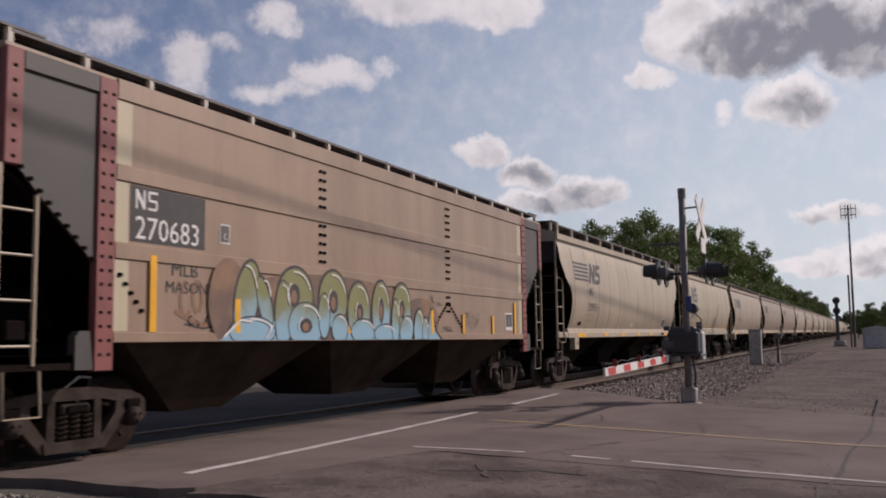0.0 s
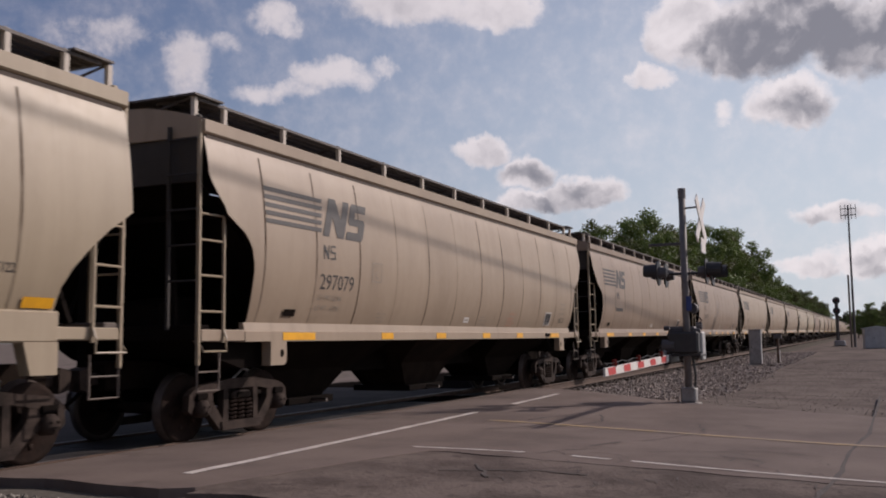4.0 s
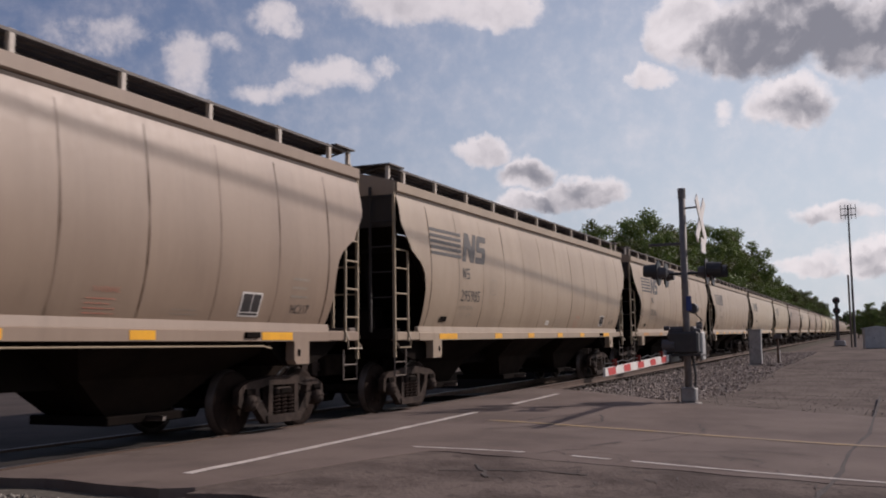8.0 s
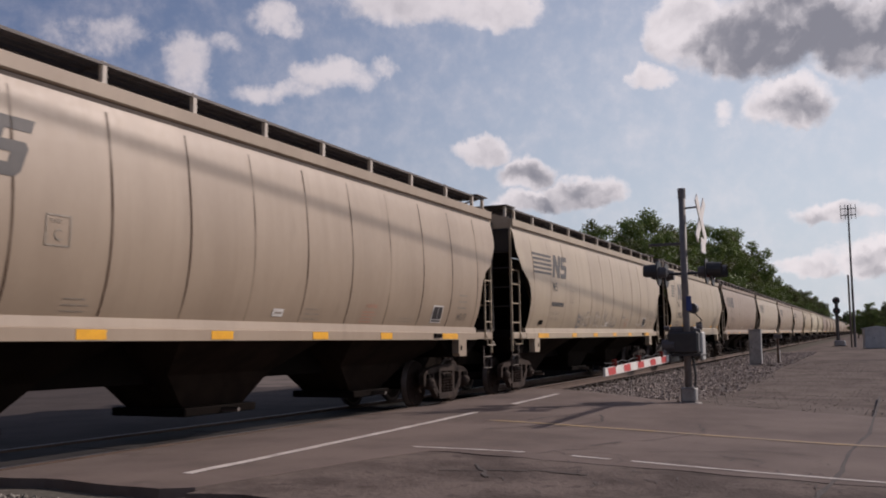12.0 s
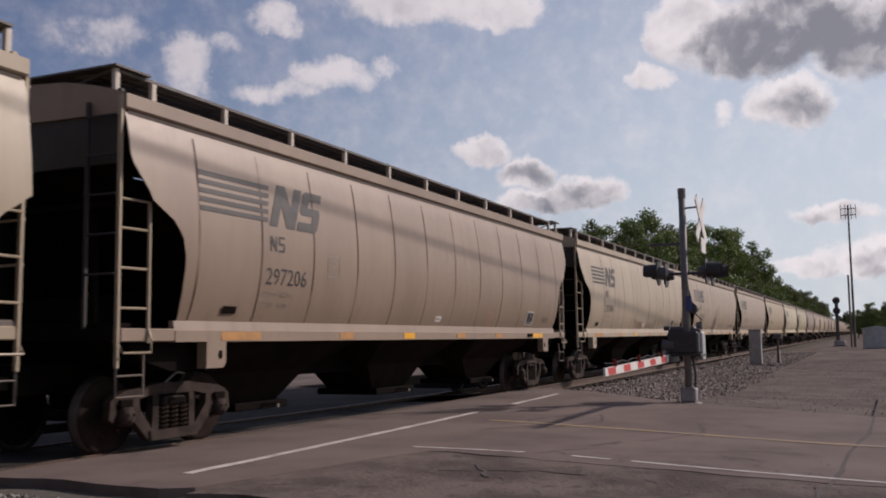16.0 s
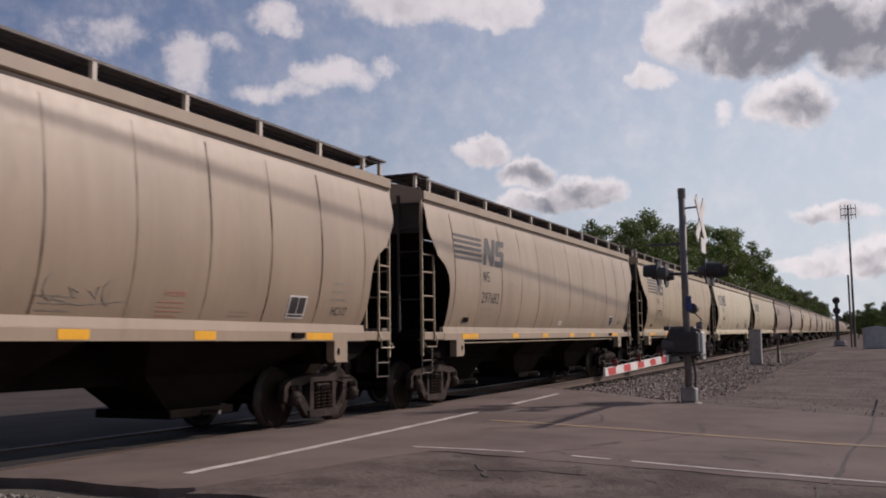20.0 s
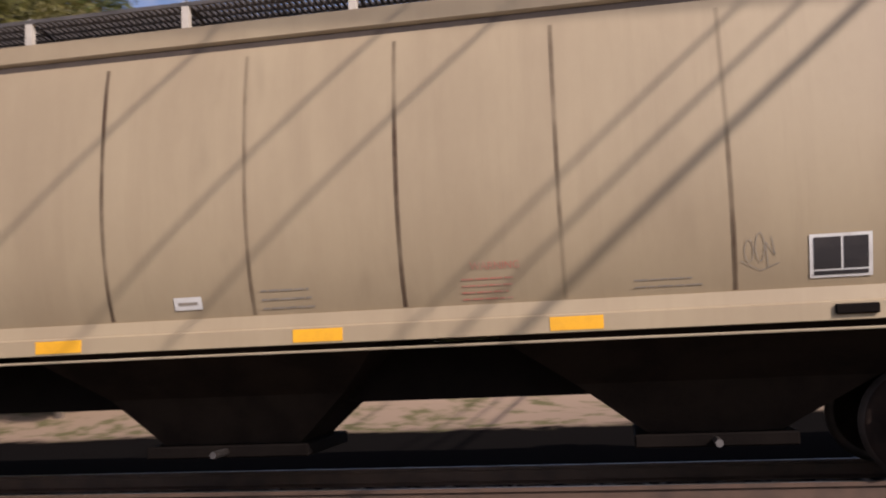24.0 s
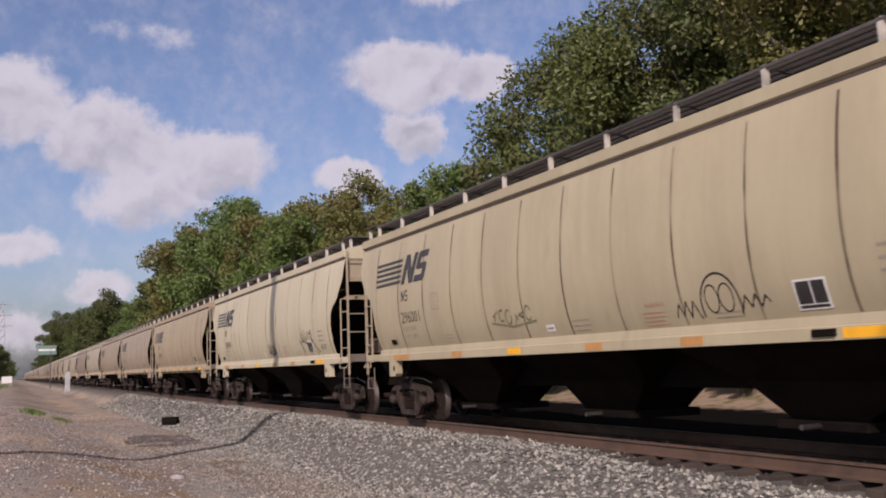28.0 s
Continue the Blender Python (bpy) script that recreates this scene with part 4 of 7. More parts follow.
def truck_parts_or_far(car, cx, full):
    if full:
        return truck_parts(car, cx)
    bm = bmesh.new()
    top = [(-1.1, 0.6), (-0.9, 0.74), (0.9, 0.74), (1.1, 0.6), (0.8, 0.45), (0.4, 0.2), (-0.4, 0.2), (-0.8, 0.45)]
    prism(bm, [(cx + a, b) for a, b in top], -1.05, -0.93)
    part("side_frame", bm, TRUCK, car)
    w = part("wheel", lathe(bmesh.new(), [(0.1, -0.80), (0.457, -0.79), (0.457, -0.68), (0.1, -0.7)], 16), WHEEL, car)
    w.matrix_basis = Matrix.Translation((cx - 0.889, 0, 0.457))
    again(w, Matrix.Translation((cx + 0.889, 0, 0.457)))
    for dx in (-0.889, 0.889):
        again(w, Matrix.Translation((cx + dx, 0, 0.457)) @ Matrix.Rotation(math.pi, 4, "Z"))


def top_walk(car, e, posts, full, y=-1.36):
    p = part("walkway_post", box_bm(-0.035, 0.035, y - 0.03, y + 0.03, 4.25, 4.54), BRACKET, car, "pale running board bracket")
    p.matrix_basis = Matrix.Translation((posts[0], 0, 0))
    for x in posts[1:]:
        again(p, Matrix.Translation((x, 0, 0)))
    me = grating_bm(e, y - 0.02, y + 0.66, 4.51, 0.06)
    me.materials.append(GRATE)
    g = new("running_board", me)
    g.parent = car
    tagged(g, "dark steel grating running board")
    if full:
        br = part("walkway_brace", tube_bm([(0, y, 4.55), (0, y + 0.6, 4.42)], 0.018, 5), GRATE, car)
        br.matrix_basis = Matrix.Translation((posts[0], 0, 0))
        for x in posts[1:]:
            again(br, Matrix.Translation((x, 0, 0)))
        part("end_crossover", box_bm(-e - 0.15, -e + 0.45, -1.45, 1.45, 4.545, 4.57), GRATE, car)
        part("end_crossover", box_bm(e - 0.45, e + 0.15, -1.45, 1.45, 4.545, 4.57), GRATE, car)
    part("hatch_trough", box_bm(-e + 0.9, e - 0.9, -0.32, 0.32, 4.44, 4.62, 0.03), PAINT, car)


def mark_std(car, number, dull=False, seed=0):
    """Emblem, number, small print and reflectors of a long car."""
    for i, shape in enumerate(logo_polys(-7.34, 2.98, 2.66, 0.56)):
        part("emblem_bar" if i < 5 else "emblem_block", poly_on_side([shape]), BLACK, car, "black painted emblem bar" if i < 5 else "black slanted emblem block")
    part("reporting_mark", poly_on_side(small_mark(-5.83, 2.59, 0.22)), BLACK, car)
    if number:
        part("number", text_on_side(number, -5.91, 2.125, 0.245, 1.04), BLACK, car, "black stencilled car number")
    else:
        part("number", poly_on_side(text_bars(-5.92, 2.18, 1.1, 1, 0.2, 0.1, seed + 1)), BLACK, car)
    part("small_print", text_on_side("LD LMT 222300", -5.93, 1.96, 0.085, 0.95), FADED, car)
    part("small_print", text_on_side("LT WT   63700", -5.93, 1.80, 0.085, 0.95), FADED, car)
    bm = poly_on_side([rect(-4.27, -3.93, 2.31, 2.328), rect(-4.27, -3.93, 2.622, 2.64), rect(-4.27, -4.252, 2.31, 2.64), rect(-3.948, -3.93, 2.31, 2.64)])
    c = part("clearance_plate", bm, FADED, car, "stencilled square clearance mark")
    part("plate_word", text_on_side("PLATE", -4.21, 2.55, 0.045, 0.9), FADED, c)
    part("plate_letter", text_on_side("C", -4.16, 2.37, 0.13, 0.9), FADED, c)
    part("warning_print", poly_on_side(text_bars(2.5, 1.80, 0.52, 4, 0.024, 0.030, seed + 3)), FADED_RED, car)
    part("warning_word", text_on_side("WARNING", 2.58, 1.88, 0.065, 0.95), FADED_RED, car)
    part("small_print", poly_on_side(text_bars(0.75, 1.80, 0.5, 3, 0.03, 0.045, seed + 5)), FADED, car)
    part("small_print", poly_on_side(text_bars(3.9, 1.72, 0.6, 2, 0.02, 0.035, seed + 6)), FADED, car)
    part("small_print", poly_on_side(text_bars(-3.9, 1.78, 0.4, 3, 0.025, 0.04, seed + 7)), FADED, car)
    part("service_print", poly_on_side(text_bars(6.40, 2.22, 0.46, 3, 0.06, 0.065, seed + 8)), FADED, car)
    part("class_print", text_on_side("HC117", 6.45, 1.74, 0.14, 0.85), BLACK, car)
    c = part("white_card", poly_on_side([rect(-0.06, 0.2, 1.68, 1.79)], 0.008), WHITE, car, "small white placard")
    part("card_print", poly_on_side([rect(-0.02, 0.16, 1.72, 1.745)], 0.012), FADED, c)
    c = part("label_plate", poly_on_side([rect(5.24, 5.70, 1.67, 2.0)], 0.008), WHITE, car, "white framed black inspection plate")
    part("plate_panel", poly_on_side([rect(5.27, 5.47, 1.735, 1.975), rect(5.49, 5.67, 1.735, 1.975), rect(5.27, 5.67, 1.69, 1.72)], 0.012), SPRAY_DARK, c)
    part("vent_plate", poly_on_side([rect(-6.75, -6.45, 1.70, 1.80)], 0.02), GRIME_SHADE, car)
    bars = [(-6.72, -5.85), (-3.69, -3.25), (-1.41, -0.96), (1.02, 1.46), (3.21, 3.64), (5.8, 6.56)]
    for i, (a, b) in enumerate(bars):
        bm = box_bm(a, b, -1.556, -1.545, 1.355, 1.465)
        part("reflector", bm, DULL_ORANGE if (dull and i % 3 != 2) else YELLOW, car, "orange reflector plate")


def stroke(pts, w):
    """A brushed line through the points, as a row of four-sided pieces."""
    out = []
    for (x0, z0), (x1, z1) in zip(pts, pts[1:]):
        d = math.hypot(x1 - x0, z1 - z0) or 1.0
        nx, nz = -(z1 - z0) / d * w / 2, (x1 - x0) / d * w / 2
        ex, ez = (x1 - x0) / d * w * 0.3, (z1 - z0) / d * w * 0.3
        out.append([(x0 - nx - ex, z0 - nz - ez), (x1 - nx + ex, z1 - nz + ez), (x1 + nx + ex, z1 + nz + ez), (x0 + nx - ex, z0 + nz - ez)])
    return out


def arc_pts(cx, cz, rx, rz, a0, a1, n=12):
    return [(cx + rx * math.cos(radians(a0 + (a1 - a0) * k / n)), cz + rz * math.sin(radians(a0 + (a1 - a0) * k / n))) for k in range(n + 1)]


def scribble(x, z, w, h, seed, letters=5, width=0.022):
    """A loose sprayed tag that spells nothing."""
    rnd = random.Random(seed)
    polys = []
    step = w / letters
    for k in range(letters):
        cx, cz = x + step * (k + 0.5), z + h * 0.5 + h * 0.1 * math.sin(k * 1.7)
        if rnd.random() < 0.5:
            polys += stroke(arc_pts(cx, cz, step * 0.42, h * rnd.uniform(0.3, 0.5), rnd.uniform(0, 120), rnd.uniform(300, 430), 10), width)
        else:
            polys += stroke([(cx + step * rnd.uniform(-0.45, 0.45), cz + h * rnd.uniform(-0.5, 0.5)) for _ in range(4)], width)
    polys += stroke([(x - step * 0.3, z + h * 0.2), (x + w * 0.5, z - h * 0.12), (x + w * 1.08, z + h * 0.1)], width)
    return polys


def egg(cx, cz, rx, rz, lean=0.0, low=1.345, n=26, high=2.47):
    out = []
    for k in range(n):
        a = 2 * math.pi * k / n
        zz = cz + rz * math.sin(a)
        out.append((cx + rx * math.cos(a) + lean * math.sin(a), min(high, max(low, zz))))
    return out
# ------------------------------------------------------------------ the train
def short_hopper():
    """Shorter covered hopper with a deep pale sill."""
    e = 7.88
    car = thing("hopper_car", "pale grey round-sided covered hopper rail car with a deep sill", "hopper car", "cars of the train")
    cut = [(1.60, 0.95), (1.9, 0.93), (2.1, 0.82), (2.35, 0.6), (2.6, 0.3), (2.75, 0.06), (2.8, 0.0), (4.0, 0.0)]
    body_core(car, e, cut, PALE, [(-6.4, -2.1, -4.7, -3.5), (-2.1, 2.1, -0.7, 0.7), (2.1, 6.4, 3.5, 4.7)], under=DUSTY)
    for s in (-1, 1):
        truck_parts(car, s * 6.4)
        end_gear(car, s, e - 0.12, True)
        ladder_parts(car, s, e)
        part("sill_end", box_bm(s * 6.95, s * (e - 0.02), -1.52, -1.40, 1.36, 1.5, 0.012), PALE, car)
        p = part("jacking_pad", prism(bmesh.new(), [(s * 6.5, 1.34), (s * 6.95, 1.34), (s * 6.95, 1.0), (s * 6.6, 1.0)], -1.55, -1.40), PALE, car)
    part("side_sill", box_bm(-6.95, 6.95, -1.56, -1.42, 1.33, 1.66, 0.02), PALE, car, "deep pale side sill")
    part("side_sill", box_bm(-6.95, 6.95, 1.42, 1.56, 1.33, 1.66, 0.02), PALE, car)
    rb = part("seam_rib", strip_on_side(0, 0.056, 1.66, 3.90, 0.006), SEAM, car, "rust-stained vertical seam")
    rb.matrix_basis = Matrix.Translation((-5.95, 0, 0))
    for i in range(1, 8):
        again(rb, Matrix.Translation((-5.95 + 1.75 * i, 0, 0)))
    top_walk(car, 7.6, [-7.75, -7.1] + [-6.0 + 1.12 * i for i in range(12)] + [7.1, 7.75], True)
    return car


def mark_short(car, number, seed):
    part("emblem", poly_on_side(logo_polys(-7.48, 2.93, 3.3, 0.66, bars=False)), FADED_BLACK, car, "grey-black emblem of slanted blocks")
    bars = []
    for k in range(5):
        bars.append([(-7.0 + 0.05 * k, 2.98 + 0.11 * k), (-6.4 + 0.08 * k, 3.0 + 0.11 * k), (-6.35 + 0.08 * k, 3.05 + 0.11 * k), (-7.15 + 0.05 * k, 3.04 + 0.11 * k)])
    part("emblem_bars", poly_on_side(bars), FADED_BLACK, car)
    part("reporting_mark", poly_on_side(small_mark(-5.75, 2.58, 0.24)), BLACK, car)
    part("number", text_on_side(number, -5.82, 2.1, 0.255, 1.2), BLACK, car, "black stencilled car number")
    part("small_print", text_on_side("LD LMT 225700", -5.9, 1.88, 0.08, 0.95), FADED_BLACK, car)
    part("small_print", text_on_side("LT WT   60300", -5.9, 1.74, 0.08, 0.95), FADED_BLACK, car)
    part("clearance_plate", poly_on_side([rect(-3.3, -3.0, 2.33, 2.345), rect(-3.3, -3.0, 2.615, 2.63), rect(-3.3, -3.285, 2.33, 2.63), rect(-3.015, -3.0, 2.33, 2.63), rect(-3.2, -3.1, 2.42, 2.5)]), FADED, car)
    part("class_print", text_on_side("HC122", 5.95, 2.02, 0.1, 0.85), BLACK, car)
    for x in (-1.5, 0.75):
        part("small_print", poly_on_side(text_bars(x, 1.86, 0.5, 3 if x < 0 else 6, 0.03, 0.05, seed)), FADED, car)
    part("service_print", poly_on_side(text_bars(4.3, 1.95, 0.5, 3, 0.04, 0.08, seed + 2)), FADED, car)
    for a, b in ((-7.15, -6.75), (-4.3, -3.8), (-1.3, -0.9), (1.1, 1.5), (4.1, 4.5), (6.45, 6.85)):
        part("reflector", poly_on_side([rect(a, b, 1.68, 1.79)], 0.02), YELLOW, car, "orange reflector plate")


DUSTY = material("dusty_brown_bay", (0.052, 0.036, 0.027), (0.020, 0.014, 0.011), 0.8, scale=1.6, stain=0.7, bump=0.15, gloss=0.05)
FADED_BLACK = material("faded_black_paint", (0.065, 0.06, 0.058), (0.12, 0.105, 0.095), 0.6, scale=4.0, stain=0.6, bump=0.02)


def flat_width(z):
    return 1.52


def box_hopper():
    """Flat-sided tan hopper with red ends, riveted side posts and painted lettering."""
    car = thing("hopper_car", "tan flat-sided covered hopper car with red ends and graffiti", "hopper car", "cars of the train")
    e, h = 8.42, 6.88
    side = part("side_panel", box_bm(-h, h, -1.52, -1.44, 1.33, 4.36, 0.02), TAN, car, "tan steel side panel")
    part("side_panel", box_bm(-h, h, 1.44, 1.52, 1.33, 4.36, 0.02), TAN, car)
    for z0, z1 in ((4.12, 4.36), (3.18, 3.36), (2.28, 2.46), (1.33, 1.45)):
        part("belt_rail", box_bm(-h, h, -1.545, -1.515, z0, z1, 0.008), TAN, car)
    part("roof", prism_x([(-1.52, 4.36), (-0.7, 4.48), (0, 4.52), (0.7, 4.48), (1.52, 4.36), (1.52, 4.3), (-1.52, 4.3)], -8.42, 8.42), TAN, car)
    rv = part("rivet_row", rivets_bm([(dx, z) for z in [1.9 + 0.0, 2.06, 2.18] + [2.56 + 0.14 * k for k in range(5)] + [3.42 + 0.14 * k for k in range(5)] for dx in (-0.06, 0.06)]), GRIME_SHADE, car, "dark rivet heads on the side")
    rv.matrix_basis = Matrix.Translation((-2.41, 0, 0))
    again(rv, Matrix.Translation((2.41, 0, 0)))
    part("rivet_row", rivets_bm([(2.41 + s * (0.08 + 0.085 * k), 2.02 - 0.06 * k) for k in range(8) for s in (-1, 1)]), GRIME_SHADE, car)
    part("rivet_row", rivets_bm([(-h + 0.1 + 0.09 * k, 2.1 - 0.1 * k) for k in range(5)]), GRIME_SHADE, car)
    for s in (-1, 1):
        # red riveted posts with a grey sheet between them that has a sloping lower edge
        for y in (-1, 1):
            y0, y1 = sorted((y * 1.545, y * 1.44))
            part("corner_post", box_bm(s * h, s * (h + 0.28), y0, y1, 1.02, 4.32, 0.01), RED, car, "faded red riveted end post")
            part("corner_post", box_bm(s * 8.2, s * 8.42, y0, y1, 3.12, 4.32, 0.01), RED, car, "faded red riveted end post")
            sheet_edge = [(7.16, 2.2), (7.5, 2.5), (7.9, 2.82), (8.2, 3.1), (8.2, 4.12), (7.16, 4.12)]
            part("end_sheet", prism(bmesh.new(), [(s * x, z) for x, z in sheet_edge], y * 1.47, y * 1.51), END_GREY, car, "grey-brown end sheet with a sloping lower edge")
            part("end_cap", box_bm(s * (h + 0.28), s * 8.2, y0, y1, 4.12, 4.32, 0.01), END_GREY, car)
        spots = [(s * (h + 0.07 + 0.13 * j), 1.2 + 0.155 * k) for k in range(20) for j in (0, 1)] + [(s * 8.31, 3.2 + 0.155 * k) for k in range(7)]
        tagged(part("rivets", rivets_bm(spots), GRIME_SHADE, car), "dark rivet heads on the red posts", kind="stuff")
        tagged(part("rivets", rivets_bm([(s * (7.2 + 0.125 * k), 2.25 + 0.108 * k) for k in range(9)]), GRIME_SHADE, car), "dark rivet heads along the sloping edge", kind="stuff")
        # wall takes the same shade-darkened colour at both ends
        part("end_wall", box_bm(s * 8.36, s * 8.40, -1.44, 1.44, 3.1, 4.32), END_SHADE, car, "end wall in shade-darkened grey")
        part("slope_sheet", prism(bmesh.new(), [(s * 8.38, 3.14), (s * 8.38, 3.08), (s * 5.0, 1.3), (s * 5.0, 1.38)], -1.43, 1.43), GRIME_SHADE, car, "black end slope sheet, shade deepening its colour")
        part("pale_patch", poly_on_side([rect(*sorted((s * 6.87, s * 6.64)), 1.46, 2.27), rect(*sorted((s * 6.87, s * 6.66)), 2.47, 3.17), rect(*sorted((s * 6.87, s * 6.62)), 3.37, 4.11)], 0.003, flat_width), CREAM, car, "pale repainted strip beside the red post")
        part("jacking_pad", prism(bmesh.new(), [(s * 7.16, 1.04), (s * 7.42, 1.04), (s * 7.42, 1.4), (s * 7.36, 1.46), (s * 7.22, 1.46)], -1.53, -1.42), END_GREY, car)
        bm = bmesh.new()
        prism(bm, [(s * (h + 0.1), 2.1), (s * (h + 0.1), 1.2), (s * (h + 1.0), 1.2)], -0.05, 0.05)
        part("end_gusset", bm, GRIME_SHADE, car)
        part("end_sill", box_bm(s * (h + 0.05), s * e, -1.5, -1.3, 1.05, 1.2), UNDER, car)
        part("platform", box_bm(s * h, s * e, -1.5, 1.5, 1.12, 1.2), GRIME_SHADE, car, "dark end platform")
        truck_parts(car, s * 6.95)
        end_gear(car, s, e - 0.25, False)
        part("ladder_post", box_bm(s * e - 0.035, s * e + 0.005, -1.53, -1.48, 1.05, 3.12), PALE, car)
        part("ladder_post", box_bm(s * (e - 0.45) - 0.016, s * (e - 0.45) + 0.016, -1.53, -1.49, 1.1, 2.85), PALE, car)
        part("step", tube_bm([(s * (e - 0.55), -1.5, 1.05), (s * (e - 0.58), -1.5, 0.58), (s * (e - 0.12), -1.5, 0.58), (s * (e - 0.1), -1.5, 1.05)], 0.016, 5), PALE, car)
        r = part("rung", tube_bm([(s * e, -1.5, 1.3), (s * (e - 0.45), -1.5, 1.3)], 0.016, 5), PALE, car)
        for k in range(1, 4):
            again(r, Matrix.Translation((0, 0, 0.46 * k)))
    for x0, x1, b0, b1 in [(-6.6, -2.2, -4.8, -3.7), (-2.0, 2.0, -0.6, 0.6), (2.2, 6.6, 3.7, 4.8)]:
        bm = bmesh.new()
        v = [bm.verts.new(p) for p in ((x0, -1.42, 1.36), (x1, -1.42, 1.36), (x1, 1.42, 1.36), (x0, 1.42, 1.36), (b0, -0.6, 0.4), (b1, -0.6, 0.4), (b1, 0.6, 0.4), (b0, 0.6, 0.4))]
        for q in ((0, 1, 5, 4), (1, 2, 6, 5), (2, 3, 7, 6), (3, 0, 4, 7), (4, 5, 6, 7), (3, 2, 1, 0)):
            bm.faces.new([v[i] for i in q])
        bmesh.ops.recalc_face_normals(bm, faces=bm.faces)
        part("hopper_bay", bm, DUSTY, car, "dark brown sloping hopper bay")
    part("centre_sill", box_bm(-7, 7, -0.3, 0.3, 0.8, 1.3), GRIME_SHADE, car)
    top_walk(car, 8.3, [-8.3 + 1.0375 * i for i in range(17)], True, -1.42)
    # lettering and plates
    p = part("number_panel", poly_on_side([rect(-6.63, -5.28, 2.50, 3.16)], 0.004, flat_width), SPRAY_DARK, car, "black number panel")
    part("number", text_on_side("270683", -6.56, 2.54, 0.28, 1.02, 0.010, flat_width), WHITE, car, "white stencilled car number")
    part("reporting_mark", poly_on_side(small_mark(-6.55, 2.89, 0.23), 0.010, flat_width), WHITE, car)
    c = part("clearance_plate", poly_on_side([rect(-4.98, -4.76, 2.62, 2.88)], 0.006, flat_width), WHITE, car)
    part("plate_panel", poly_on_side([rect(-4.96, -4.78, 2.64, 2.86)], 0.010, flat_width), FADED_BLACK, c)
    part("plate_letter", text_on_side("C", -4.91, 2.68, 0.08, 1.0, 0.014, flat_width), WHITE, c)
    c = part("label_plate", poly_on_side([rect(5.70, 6.16, 1.54, 1.94)], 0.006, flat_width), WHITE, car)
    part("plate_panel", poly_on_side([rect(5.73, 5.92, 1.62, 1.91), rect(5.94, 6.13, 1.62, 1.91)], 0.010, flat_width), FADED_BLACK, c)
    for x, z0, z1 in ((-6.25, 1.45, 2.36), (-4.6, 1.45, 1.9), (-1.6, 1.45, 1.86), (1.6, 1.45, 1.9), (3.16, 1.45, 1.86), (4.85, 1.45, 1.86), (6.3, 1.45, 2.2)):
        part("reflector", box_bm(x - 0.055, x + 0.055, -1.552, -1.54, z0, z1), YELLOW, car, "upright yellow reflector strip")
    spray_art(car)
    return car


def spray_art(car):
    """Large sprayed bubble letters, as layers of plain rounded shapes."""
    blobs = [(-4.40, 1.92, 0.26, 0.50, 0.10), (-3.98, 1.86, 0.15, 0.36, -0.12), (-4.25, 1.46, 0.52, 0.20, 0), (-3.20, 1.98, 0.46, 0.42, 0), (-3.52, 1.70, 0.20, 0.50, 0), (-2.92, 1.56, 0.46, 0.34, 0),
             (-2.12, 1.98, 0.42, 0.44, 0), (-2.40, 1.72, 0.16, 0.34, 0), (-1.92, 1.52, 0.24, 0.22, 0), (-1.30, 1.82, 0.36, 0.46, 0), (-1.15, 1.48, 0.40, 0.20, 0), (-0.52, 1.82, 0.32, 0.52, 0), (-0.36, 1.44, 0.40, 0.16, 0),
             (0.28, 1.90, 0.35, 0.44, 0), (0.02, 1.64, 0.13, 0.42, 0), (0.46, 1.50, 0.26, 0.26, 0.05), (0.98, 1.56, 0.20, 0.34, 0.04), (1.26, 1.48, 0.13, 0.26, 0)]
    legs = [[(1.34, 1.345), (1.96, 1.345), (1.72, 1.5), (1.60, 1.88), (1.52, 1.90), (1.42, 1.6)], [(-4.98, 1.345), (-3.55, 1.345), (-3.70, 1.62), (-4.6, 1.62)], [(-3.3, 1.345), (-2.5, 1.345), (-2.6, 1.5), (-3.2, 1.5)], [(-1.9, 1.345), (0.7, 1.345), (0.6, 1.46), (-1.8, 1.46)]]
    part("sprayed_shadow", poly_on_side([egg(-2.0, 1.84, 2.9, 0.52), egg(-4.8, 1.86, 0.42, 0.58), egg(1.1, 1.7, 0.8, 0.42)], 0.0265, flat_width), SPRAY_SMOKE, car, "purple-brown sprayed ground behind the letters")
    part("sprayed_outline", poly_on_side([egg(x, z, rx + 0.05, rz + 0.05, l) for x, z, rx, rz, l in blobs] + [[(0.9, 1.345), (2.06, 1.345), (1.80, 1.52), (1.66, 1.92), (1.50, 1.95), (1.36, 1.7), (1.25, 1.5)]], 0.0275, flat_width), SPRAY_DARK, car, "dark sprayed letter outlines")
    for i, leg in enumerate(legs):
        part("sprayed_letter", poly_on_side([leg], 0.0282, flat_width), SPRAY_FADE, car, "olive letter that fades to pale blue")
    for i, (x, z, rx, rz, l) in enumerate(blobs):
        part("letter_edge", poly_on_side([egg(x, z, rx + 0.025, rz + 0.025, l)], 0.0286 + 0.0006 * i, flat_width), SPRAY_DARK, car)
        part("sprayed_letter", poly_on_side([egg(x, z, rx, rz, l)], 0.0289 + 0.0006 * i, flat_width), SPRAY_FADE, car, "olive letter that fades to pale blue")
    hol = [(-3.24, 2.0, 0.14, 0.17), (-2.92, 1.56, 0.16, 0.11), (-2.12, 1.94, 0.13, 0.18), (-1.28, 1.80, 0.11, 0.14), (-0.52, 1.84, 0.09, 0.22), (0.28, 1.88, 0.10, 0.17)]
    for h in hol:
        part("sprayed_hollow", poly_on_side([egg(*h)], 0.0405, flat_width), SPRAY_DARK, car, "dark sprayed letter hollow")
